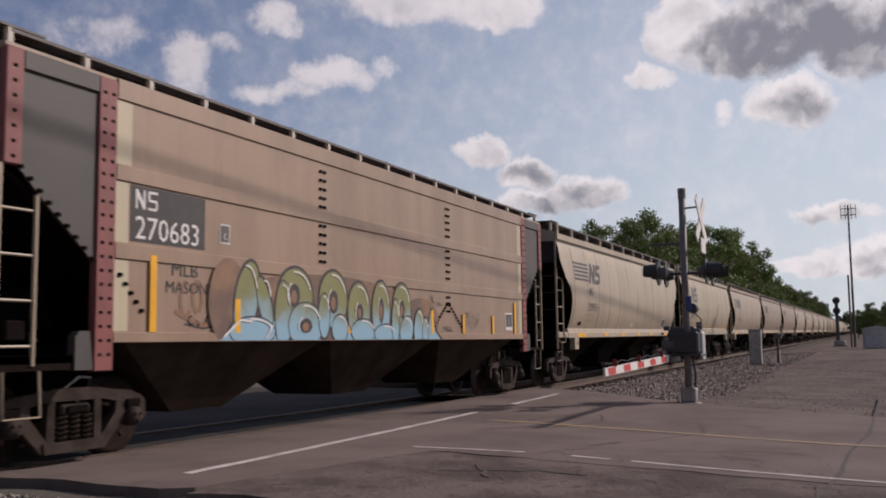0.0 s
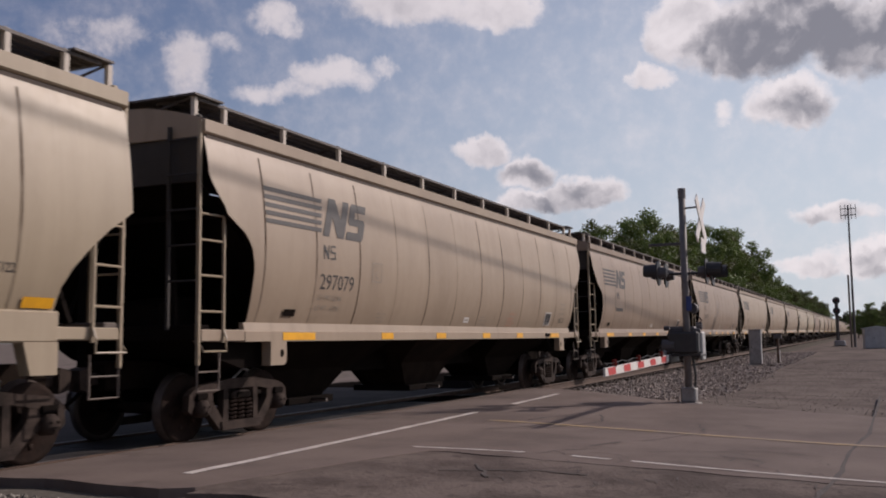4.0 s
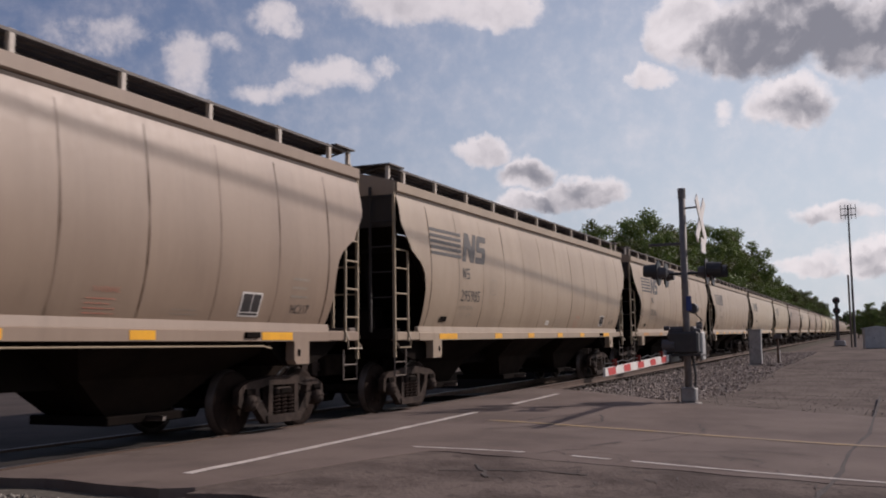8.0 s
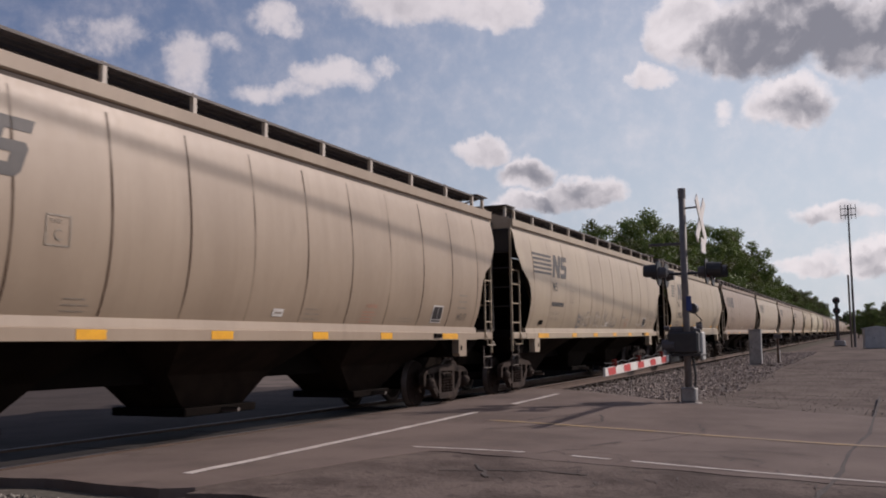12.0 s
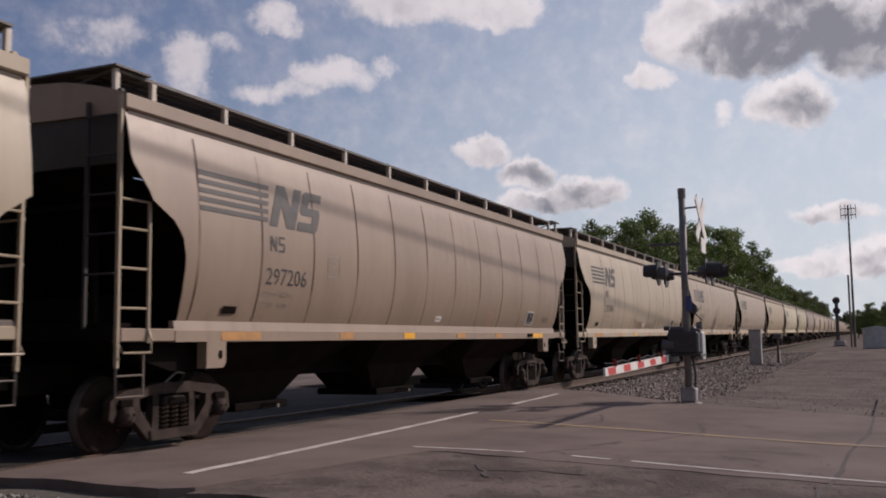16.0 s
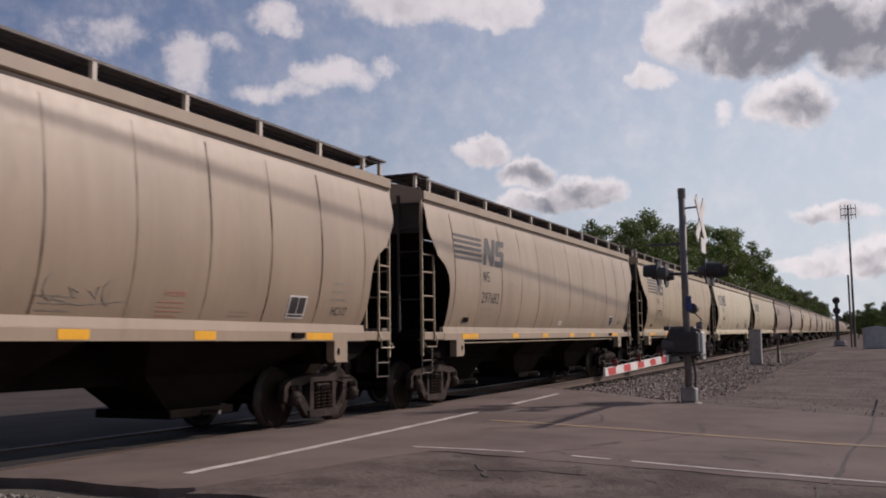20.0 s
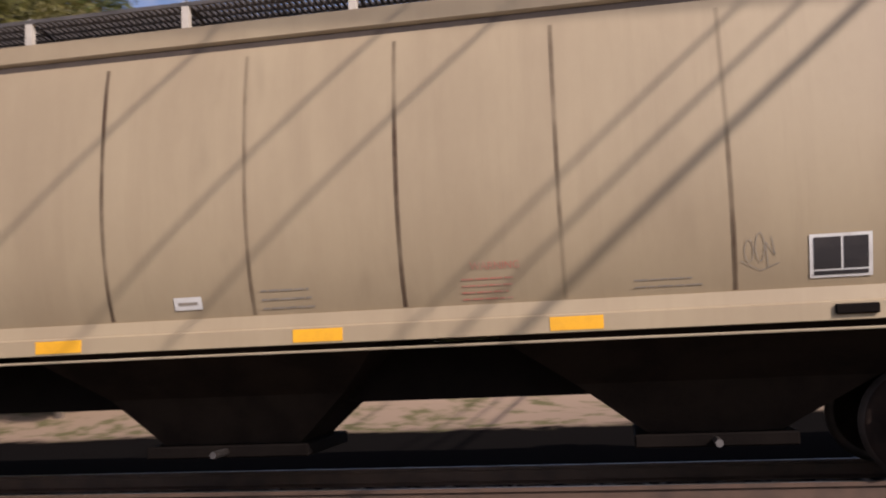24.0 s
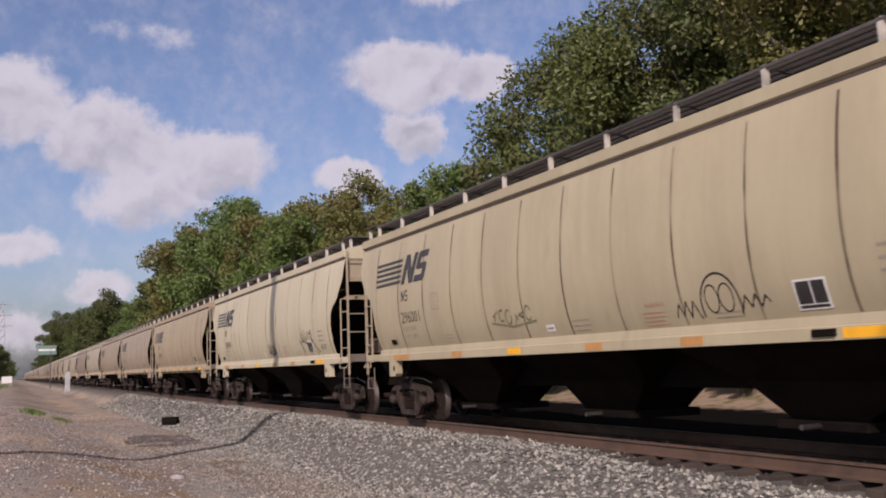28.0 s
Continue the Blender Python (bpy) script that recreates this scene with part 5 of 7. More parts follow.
    part("sprayed_glow", poly_on_side([egg(x - 0.02, z - 0.02, rx * 0.55, rz * 0.6) for x, z, rx, rz in hol], 0.0412, flat_width), SPRAY_RUST, car)
    shine = []
    for x, z, rx, rz, l in blobs:
        shine += stroke(arc_pts(x, z, rx * 0.88, rz * 0.88, 20, 100, 8), 0.026)
    for x, z, rx, rz in hol:
        shine += stroke(arc_pts(x, z, rx * 1.3, rz * 1.2, 120, 210, 6), 0.024)
    shine += stroke([(-4.9, 1.40), (-4.55, 1.62), (-4.3, 1.60)], 0.03) + stroke([(-3.95, 1.38), (-3.8, 1.55)], 0.03)
    part("sprayed_shine", poly_on_side(shine, 0.042, flat_width), WHITE, car, "white sprayed highlights")
    part("tag", text_on_side("MLB", -5.92, 2.14, 0.17, 1.2, 0.006, flat_width), SPRAY_DARK, car, "dark sprayed word")
    part("tag", text_on_side("MASONS", -6.02, 1.93, 0.15, 1.12, 0.006, flat_width), SPRAY_DARK, car, "dark sprayed word")
    part("tag", poly_on_side(scribble(-5.6, 1.52, 0.6, 0.16, 7, 4), 0.006, flat_width), SPRAY_DARK, car, "dark sprayed tag")
    part("tag", poly_on_side(scribble(1.5, 2.0, 0.6, 0.2, 8, 4) + scribble(3.3, 1.6, 0.8, 0.35, 9, 5) + scribble(2.1, 1.5, 0.5, 0.1, 10, 4), 0.006, flat_width), SPRAY_GREY, car, "faded sprayed tag")
    part("tag", poly_on_side(scribble(-5.75, 1.6, 0.9, 0.5, 12, 4, 0.06), 0.005, flat_width), SPRAY_RUST, car, "orange sprayed smear")


def fade_spray(name, top, low, z0, z1):
    """Spray paint blended from one colour into another up the letter, with cloudy edges."""
    m = material(name, top, tuple(c * 0.8 for c in top), 0.5, scale=2.4, stain=0.5, bump=0.02)
    nt = m.node_tree
    b = nt.nodes["Principled BSDF"]
    col = b.inputs["Base Color"].links[0].from_socket
    pos = nt.nodes.new("ShaderNodeTexCoord").outputs["Object"]
    sep = nt.nodes.new("ShaderNodeSeparateXYZ")
    nt.links.new(pos, sep.inputs[0])
    n = noise_tex(nt, pos, 1.7, 3.0, 0.6)
    h = link_math(nt, "ADD", sep.outputs[2], link_math(nt, "MULTIPLY", link_math(nt, "SUBTRACT", n.outputs[0], 0.5), 1.1))
    nt.links.new(mix_rgb(nt, ramp(nt, h, z0, z1), low, col), b.inputs["Base Color"])
    return m


SPRAY_FADE = fade_spray("olive_to_blue_spray", (0.215, 0.215, 0.078), (0.235, 0.40, 0.50), 1.45, 1.95)
SPRAY_SMOKE = material("purple_brown_spray", (0.11, 0.068, 0.055), (0.24, 0.13, 0.07), 0.6, scale=2.2, stain=0.9, bump=0.02)
SPRAY_DARK = material("dark_spray", (0.020, 0.017, 0.018), (0.045, 0.036, 0.033), 0.6, scale=4.0, stain=0.6, bump=0.02)
SPRAY_RUST = material("orange_brown_spray", (0.26, 0.13, 0.06), (0.17, 0.10, 0.07), 0.6, scale=2.0, stain=0.8, bump=0.02)
SPRAY_GREY = material("faded_grey_spray", (0.19, 0.165, 0.14), (0.27, 0.22, 0.17), 0.6, scale=6.0, stain=0.9, bump=0.02)


def extra_tags(n, car):
    """Sprayed marks that single cars carry."""
    if n == 11:
        part("tag", poly_on_side(scribble(0.75, 1.74, 0.85, 0.30, 21, 6, 0.034)), SPRAY_DARK, car, "black sprayed tag")
        part("tag", poly_on_side(scribble(4.75, 1.98, 1.05, 0.32, 22, 6, 0.028) + stroke([(4.5, 2.05), (4.85, 1.72)], 0.03) + stroke([(5.75, 2.0), (6.25, 1.68)], 0.03)), SPRAY_DARK, car, "black sprayed tag")
    elif n == 12:
        part("tag", poly_on_side(scribble(-1.75, 1.85, 1.35, 0.28, 23, 6, 0.035)), SPRAY_OLIVE, car, "olive green sprayed tag")
        dome = stroke(arc_pts(4.05, 1.80, 0.34, 0.40, -15, 195, 16), 0.026) + stroke(arc_pts(3.92, 1.90, 0.12, 0.17, 0, 360, 12), 0.018) + stroke(arc_pts(4.17, 1.90, 0.12, 0.17, 0, 360, 12), 0.018)
        dome += stroke([(3.2, 1.72), (3.28, 1.88), (3.34, 1.72), (3.42, 1.9), (3.48, 1.7), (3.56, 1.9), (3.66, 1.68)], 0.022) + stroke([(4.4, 1.74), (4.48, 1.9), (4.56, 1.76), (4.64, 1.9), (4.72, 1.76), (4.8, 1.88), (4.86, 1.8)], 0.022)
        part("tag", poly_on_side(dome), SPRAY_DARK, car, "black sprayed loops and a dome shape")
    elif n == 8:
        part("tag", poly_on_side(scribble(0.75, 1.76, 1.1, 0.28, 25, 4, 0.016)), FADED, car, "faint grey scratched lettering")
    elif n == 4:
        grey = stroke([(-3.26, 2.0), (-3.24, 1.62)], 0.10) + stroke([(-3.26, 1.95), (-3.0, 1.92), (-2.98, 1.83), (-3.2, 1.80)], 0.05) + stroke([(-3.2, 1.80), (-2.95, 1.76), (-2.93, 1.66), (-3.22, 1.62)], 0.05)
        grey += stroke([(-2.86, 2.02), (-2.82, 1.66)], 0.035) + stroke([(-2.70, 2.06), (-2.72, 1.70)], 0.035) + stroke([(-2.86, 1.85), (-2.68, 1.86)], 0.03) + stroke(arc_pts(-2.28, 1.88, 0.20, 0.20, 70, 310, 10), 0.05)
        grey += stroke([(-1.86, 2.10), (-1.82, 1.70)], 0.03) + stroke(arc_pts(-1.25, 1.92, 0.22, 0.18, 20, 330, 10), 0.04) + stroke([(-0.34, 2.18), (-0.34, 1.72)], 0.07) + stroke([(0.05, 2.10), (-0.3, 1.92), (0.15, 1.72), (0.5, 1.70)], 0.045)
        grey += stroke([(0.5, 2.16), (0.5, 1.76)], 0.04) + stroke(arc_pts(0.92, 1.86, 0.36, 0.20, 190, 380, 10), 0.05) + stroke([(2.0, 2.0), (2.4, 1.98)], 0.04) + stroke([(3.1, 2.1), (3.5, 2.1), (3.3, 1.7)], 0.03)
        part("tag", poly_on_side(grey), SPRAY_BLUEGREY, car, "faded blue-grey sprayed lettering")
        pale = stroke([(-2.7, 1.62), (-2.62, 1.72), (-2.2, 1.70), (-2.1, 1.80), (-2.22, 1.82), (-2.3, 1.76)], 0.022) + stroke([(-2.5, 1.72), (-2.52, 1.90), (-1.95, 1.98), (-1.8, 1.70)], 0.024) + stroke([(-1.8, 1.72), (-1.62, 1.98), (-1.55, 1.72)], 0.022)
        pale += stroke([(-1.4, 1.64), (-1.3, 2.02), (-1.18, 1.98), (-1.25, 1.80)], 0.024) + stroke(arc_pts(-1.0, 1.80, 0.24, 0.16, -20, 200, 12), 0.022) + stroke([(-1.5, 1.66), (-1.2, 1.72), (-0.8, 1.64), (-0.5, 1.70), (-0.2, 1.66), (0.2, 1.70)], 0.022) + stroke(arc_pts(-0.5, 1.84, 0.22, 0.16, 10, 230, 10), 0.022)
        part("tag", poly_on_side(pale), SPRAY_PALE, car, "thin white sprayed outline drawing")
        part("tag", poly_on_side(scribble(0.2, 1.76, 1.0, 0.28, 30, 6, 0.014) + scribble(2.7, 1.74, 0.8, 0.22, 31, 5, 0.014) + scribble(4.3, 1.74, 0.7, 0.3, 35, 5, 0.014)), SPRAY_PALE, car, "thin white scrawls")
    elif n == 7:
        red = stroke([(-1.80, 2.16), (-1.62, 1.92), (-1.54, 1.86)], 0.022) + stroke([(-1.68, 2.14), (-1.50, 1.94)], 0.022) + stroke([(-1.54, 1.90), (-1.30, 1.86), (-1.24, 1.76), (-1.36, 1.66), (-1.64, 1.62), (-1.68, 1.54)], 0.024) + stroke(arc_pts(-1.52, 1.88, 0.10, 0.07, 0, 360, 10), 0.03)
        part("tag", poly_on_side(red + scribble(-1.15, 1.62, 0.95, 0.26, 41, 8, 0.028)), SPRAY_ROSE, car, "faded red sprayed lettering")
        dark = stroke([(0.36, 2.04), (0.62, 2.02)], 0.03) + stroke([(0.46, 2.02), (0.56, 1.66)], 0.03) + stroke([(0.70, 2.10), (0.56, 1.64)], 0.03) + stroke([(0.6, 1.78), (1.0, 1.78)], 0.02) + stroke([(0.6, 1.70), (1.0, 1.70)], 0.02)
        dark += scribble(0.98, 1.66, 1.05, 0.26, 43, 5, 0.03) + stroke(arc_pts(2.03, 1.83, 0.06, 0.07, 0, 360, 8), 0.06)
        part("tag", poly_on_side(dark), SPRAY_GREY, car, "faded dark grey sprayed lettering")
        part("tag", poly_on_side(stroke([(2.68, 2.34), (3.0, 2.34)], 0.04) + stroke([(2.75, 2.3), (2.66, 2.05), (2.8, 1.85), (2.6, 1.62)], 0.022) + stroke([(2.88, 2.3), (2.92, 2.0), (2.82, 1.8), (2.9, 1.6)], 0.022) + scribble(3.4, 1.70, 0.9, 0.24, 44, 5, 0.014)), SPRAY_GREY, car, "faded grey sprayed figure")
    elif n == 10:
        part("tag", poly_on_side(scribble(4.75, 1.78, 0.25, 0.25, 32, 3, 0.006)), FADED, car, "thin scratched scribble")


SPRAY_ROSE = material("faded_rose_spray", (0.30, 0.155, 0.125), (0.33, 0.22, 0.165), 0.6, scale=6.0, stain=0.8, bump=0.02)
SPRAY_BLUEGREY = material("faded_blue_grey_spray", (0.16, 0.165, 0.17), (0.28, 0.245, 0.20), 0.6, scale=5.0, stain=0.9, bump=0.02)
SPRAY_PALE = material("thin_white_spray", (0.56, 0.51, 0.45), (0.42, 0.36, 0.29), 0.6, scale=6.0, stain=0.8, bump=0.02)
SPRAY_OLIVE = material("thin_olive_spray", (0.17, 0.165, 0.075), (0.24, 0.21, 0.12), 0.6, scale=6.0, stain=0.8, bump=0.02)


def prism_x(outline, x0, x1):
    bm = bmesh.new()
    a, b = [bm.verts.new((x0, y, z)) for y, z in outline], [bm.verts.new((x1, y, z)) for y, z in outline]
    n = len(a)
    bm.faces.new(a)
    bm.faces.new(b)
    for i in range(n):
        bm.faces.new((a[i], a[(i + 1) % n], b[(i + 1) % n], b[i]))
    bmesh.ops.recalc_face_normals(bm, faces=bm.faces)
    return bm


def rivets_bm(spots):
    bm = bmesh.new()
    for x, z in spots:
        box(bm, x - 0.032, x + 0.032, -1.55, -1.51, z - 0.022, z + 0.022, 0.008)
    return bm


D_SHORT = -1.359                       # the short cars' difference in length
NUMBERS = {-4: "295935", -2: "297079", 0: "297777", 1: "295985", 2: "295186", 3: "297257", 6: "297206", 7: "297045", 8: "297662",
           9: "297682", 10: "297738", 11: "296984", 12: "296001"}
NEAR = range(-7, 15)
cars = {}


SLACK = [(0, 0.0), (1, -0.17), (2, -0.12), (3, -0.05), (4, 0.02), (7, 0.03), (8, 0.03), (9, 0.0), (11, -0.02), (12, -0.07), (13, -0.13), (14, -0.18), (15, -0.15), (16, -0.16),
         (17, -0.21), (18, -0.26), (19, 0.12), (20, 0.11), (21, 0.05), (22, 0.0), (23, -0.05), (24, -0.08), (25, 0.11), (26, 0.08), (27, 0.03), (28, 0.06)]


def train_x(t):
    """Corner post at the rear of car 0 at the time t."""
    k = (t - 14.0) / 14.0
    return -59.957 - 169.856 * k + 4.719 * k * k + 0.064 * k ** 3 + 0.13 * math.exp(-((t - 23.68) / 0.45) ** 2) + lerp_table(SLACK, t)


def car_offset(n):
    x = n * L_CAR + (0.17 if n == -5 else 0.0) + (D_SHORT if n >= 5 else 0.0) - (D_SHORT if n <= -4 else 0.0)
    return x - (7.88 if n in (-3, 5) else E_STD)


def make_train():
    std, far = std_hopper(True), far_hopper()
    used_std = used_far = False
    for n in range(-26, 36):
        if n == -5:
            car = box_hopper()
        elif n in (-3, 5):
            car = short_hopper()
            mark_short(car, "298151" if n == -3 else "298226", 40 + n)
        elif n in NEAR:
            if used_std:
                car = copy_thing(std, Matrix())
            else:
                car = "std"
                used_std = True
        else:
            if used_far:
                car = copy_thing(far, Matrix())
            else:
                car = "far"
                used_far = True
        cars[n] = car
    cars[[n for n in cars if cars[n] == "std"][0]] = std
    cars[[n for n in cars if cars[n] == "far"][0]] = far
    emblem = None
    for n, car in cars.items():
        if n in NEAR and n not in (-5, -3, 5):
            mark_std(car, NUMBERS.get(n), n in (2, 6, 7, 11, 12), 60 + 11 * n)
            extra_tags(n, car)
        elif n not in NEAR:
            if emblem is None:
                emblem = part("emblem", poly_on_side(logo_polys(-7.3, 2.98, 2.75, 0.56)), BLACK, car)
            else:
                o = again(emblem, Matrix())
                o.parent = car
    shades = {-4: BONE, -2: BEIGE, -1: ROSY, 0: ROSY, 1: BEIGE, 3: BEIGE, 4: BONE, 6: ROSY, 7: BONE, 8: PAINT, 9: BEIGE, 10: TAWNY, 11: CREAM, 12: STRAW, 13: ROSY, 14: BEIGE,
              15: TAWNY, 17: ROSY, 18: BONE, 20: BONE, 21: ROSY, -6: ROSY, -8: BONE, -10: ROSY, -11: BEIGE}
    for n, paint in shades.items():    # each car has weathered in its own way
        for o in cars[n].children:
            if o.name.split(".")[0] in ("side_sheet", "roof", "side_sill", "sill_end", "jacking_pad"):
                o.material_slots[0].link = "OBJECT"
                o.material_slots[0].material = paint
    for n, car in cars.items():        # the thin pipe under the sill is on some cars only
        if n not in (0, 9, 10, -6, 14):
            for o in [o for o in car.children if o.name.split(".")[0] == "brake_pipe"]:
                bpy.data.objects.remove(o)
    for n, car in cars.items():
        car.matrix_basis = Matrix.Translation((train_x(0) + car_offset(n), YC, 0))


make_train()
# ------------------------------------------------------------------ road and crossing
def road_left(y):
    w = 0.12 * noise.noise((y * 1.3, 0, 7)) + 0.06 * noise.noise((y * 5.0, 0, 3))
    return (10.2 + 0.1 * y) * (1 - smooth_step(4.9, 5.9, y)) + 6.98 * smooth_step(4.9, 5.9, y) + w


def road_right(y):
    return (18.9 + 0.5 * max(y, -4.0)) + 1.6 * smooth_step(3.5, 8.0, y) + 0.1 * noise.noise((y * 1.7, 5, 2))


def strip_sheet(name, ys, left, right, cols, zf, mat, skirt=0.2):
    bm = bmesh.new()
    rows = []
    for y in ys:
        a, b = left(y), right(y)
        r = [bm.verts.new((a + (b - a) * k / cols, y, zf(a + (b - a) * k / cols, y))) for k in range(cols + 1)]
        r = [bm.verts.new((a - 0.03, y, r[0].co.z - skirt))] + r + [bm.verts.new((b + 0.03, y, r[-1].co.z - skirt))]
        rows.append(r)
    for a, b in zip(rows, rows[1:]):
        for k in range(len(a) - 1):
            bm.faces.new((a[k], a[k + 1], b[k + 1], b[k]))
    return link_mesh(name, bm, mat)


def road_top(x, y):
    return road_z(y) + grade(x) + 0.006 * noise.noise((x * 0.8, y * 0.8, 1))


def make_road():
    ys = [-60, -40, -25, -15, -10] + [-7 + 0.25 * k for k in range(61)] + [8.27, 8.42]
    tagged(strip_sheet("road", ys, road_left, road_right, 24, road_top, ROAD), "worn grey asphalt road leading over the level crossing", "road", kind="structure")
    ys = [10.08, 10.5, 12, 15, 20, 40, 90]
    tagged(strip_sheet("road", ys, lambda y: 7.0, lambda y: 24.0, 10, lambda x, y: grade(x) - 0.005, ROAD_SHADED), "asphalt road beyond the track, darkened for the train shadow", "road", kind="structure")
    # rough old paving between the road and the lot
    ys = [-9 + 0.3 * k for k in range(49)] + [5.6]
    tagged(strip_sheet("pavement", ys, lambda y: 5.6 + 0.5 * noise.noise((y * 0.7, 1, 1)) + 1.2 * smooth_step(2.0, 5.0, y), lambda y: road_left(min(y, 4.6)) + 0.1, 14,
                       lambda x, y: road_z(y) + grade(x) - 0.006 + 0.006 * noise.noise((x * 1.5, y * 1.5, 2)), OLD_ROAD), "cracked old asphalt lot with loose stones", "pavement", kind="structure")
    # flangeway panels between the rails
    x = 7.0
    holder = thing("crossing_deck", "rubber and timber crossing deck, darkened for the train shadow", "crossing", kind="structure")
    p = None
    while x < 23.5:
        bm = box_bm(x + 0.01, x + 2.42, YC - 0.66, YC + 0.66, -0.12, -0.006, 0.01)
        part("deck_panel", bm, RUBBER_SHADED, holder)
        x += 2.44
    for y0, y1 in ((YC - 0.83, YC - 0.80), (YC + 0.80, YC + 0.83)):
        part("edge_timber", box_bm(7.0, 23.6, y0, y1, -0.14, -0.004), TIE, holder)


def paint_line(name, a, b, w, mat, gaps=(), label="", wob=0.0):
    """A painted line on the road from a to b, with worn gaps (shares of its length)."""
    a, b = Vector(a), Vector(b)
    d = (b - a)
    n = Vector((-d.y, d.x)).normalized() * w / 2
    bm = bmesh.new()
    steps = max(8, int(d.length / 0.25))
    prev = None
    for i in range(steps + 1):
        f = i / steps
        p = a + d * f
        k = 1 + 0.25 * noise.noise((p.x * 2, p.y * 2, 9))
        cur = [bm.verts.new((q.x, q.y, road_top(q.x, q.y) + 0.006)) for q in (p - n * k, p + n * k)]
        if prev and not any(g0 < f <= g1 for g0, g1 in gaps):
            bm.faces.new((prev[0], cur[0], cur[1], prev[1]))
        prev = cur
    bmesh.ops.delete(bm, geom=[v for v in bm.verts if not v.link_faces], context="VERTS")
    for f in bm.faces:
        f.normal_update()
        if f.normal.z < 0:
            f.normal_flip()
    tagged(link_mesh(name, bm, mat), label, "road marking", kind="structure")


make_road()
paint_line("stop_line", (7.80, 6.37), (22.16, 6.94), 0.13, LINE_WHITE, [(0.605, 0.765)], "worn white line painted along the track")
paint_line("edge_line", (10.92, 5.35), (11.05, 3.9), 0.07, LINE_WHITE, [], "worn white road edge line")
paint_line("edge_line", (11.02, 3.3), (10.4, -0.4), 0.075, LINE_WHITE, [(0.17, 0.2), (0.36, 0.39), (0.6, 0.62)], "worn white road edge line")
paint_line("centre_line", (14.9, 5.9), (13.6, -1.5), 0.17, LINE_YELLOW, [(0.0, 0.03), (0.11, 0.13)], "faded yellow road centre line")


def crack(pts, w, label="dark crack in the asphalt", wob=0.10):
    bm = bmesh.new()
    prev = None
    pts = [Vector(p) for p in pts]
    for (a, b) in zip(pts, pts[1:]):
        for i in range(6):
            p = a.lerp(b, i / 6)
            n = Vector((-(b - a).y, (b - a).x)).normalized()
            p = p + n * wob * noise.noise((p.x * 3, p.y * 3, 5))
            k = w * (0.35 + 0.8 * abs(noise.noise((p.x * 4, p.y * 4, 8))))
            cur = [bm.verts.new((q.x, q.y, road_top(q.x, q.y) + 0.004)) for q in (p - n * k, p + n * k)]
            if prev:
                bm.faces.new((prev[0], cur[0], cur[1], prev[1]))
            prev = cur
    for f in bm.faces:
        f.normal_update()
        if f.normal.z < 0:
            f.normal_flip()
    tagged(link_mesh("crack", bm, TAR), label, "road crack", kind="structure")


TAR = material("black_tar_crack", (0.050, 0.040, 0.036), (0.085, 0.068, 0.060), 0.9, scale=4.0, stain=0.6, bump=0.3, world=True)
crack([(11.0, 3.75), (11.6, 3.55), (12.0, 3.2)], 0.022)
crack([(13.4, 5.4), (14.4, 4.75)], 0.035)
crack([(14.0, 4.6), (15.6, 4.1), (17.0, 4.5)], 0.04)
crack([(13.0, 2.9), (14.6, 2.3), (16.3, 2.7)], 0.025)
crack([(9.2, 4.2), (9.7, 3.3), (9.6, 2.6)], 0.04)
crack([(9.0, 3.6), (10.0, 4.1)], 0.035)
crack([(9.0, 0.53), (10.8, 0.36), (13.1, 0.30), (15.6, 0.08), (20.0, -0.05), (26.0, -0.2)], 0.05, "dark tar-sealed paving joint in the asphalt", 0.02)
crack([(15.3, 5.33), (16.3, 5.0), (17.2, 4.9)], 0.05)
crack([(12.1, 3.35), (12.9, 3.1)], 0.055)
_rnd = random.Random(77)
for _k in range(46):
    _x, _y, _a, _l = _rnd.uniform(6.6, 12.5), _rnd.uniform(0.2, 3.4), _rnd.uniform(-0.5, 0.9), _rnd.uniform(0.15, 0.6)
    crack([(_x, _y), (_x + _l * 0.5 * math.cos(_a), _y + _l * 0.5 * math.sin(_a)), (_x + _l * math.cos(_a + 0.5), _y + _l * math.sin(_a + 0.5))], _rnd.uniform(0.008, 0.02))
crack([(11.9, 2.6), (12.6, 1.4), (12.4, 0.4)], 0.02)


# ------------------------------------------------------------------ ties and ballast
def make_ties():
    holder = thing("track_bed", "wooden ties under the rails in grey ballast", "track", kind="structure")
    rnd = random.Random(5)
    base = None
    for k in range(-92, 96):
        x = k * 0.52
        if 6.9 < x < 23.6:
            continue
        if base is None:
            bm = box_bm(-0.11, 0.11, -1.17, 1.17, -0.16, 0.0, 0.012)
            for y in (-0.753, 0.753):
                box(bm, -0.09, 0.09, y - 0.17, y + 0.17, 0.0, 0.018)
            base = part("tie", bm, TIE, holder)
            o = base
        else:
            o = again(base, Matrix())
        o.matrix_basis = pose(x + rnd.uniform(-0.03, 0.03), YC + rnd.uniform(-0.07, 0.07), -0.200 + grade(x) + rnd.uniform(-0.012, 0.006), 0, 0, rnd.uniform(-1.2, 1.2))


make_ties()


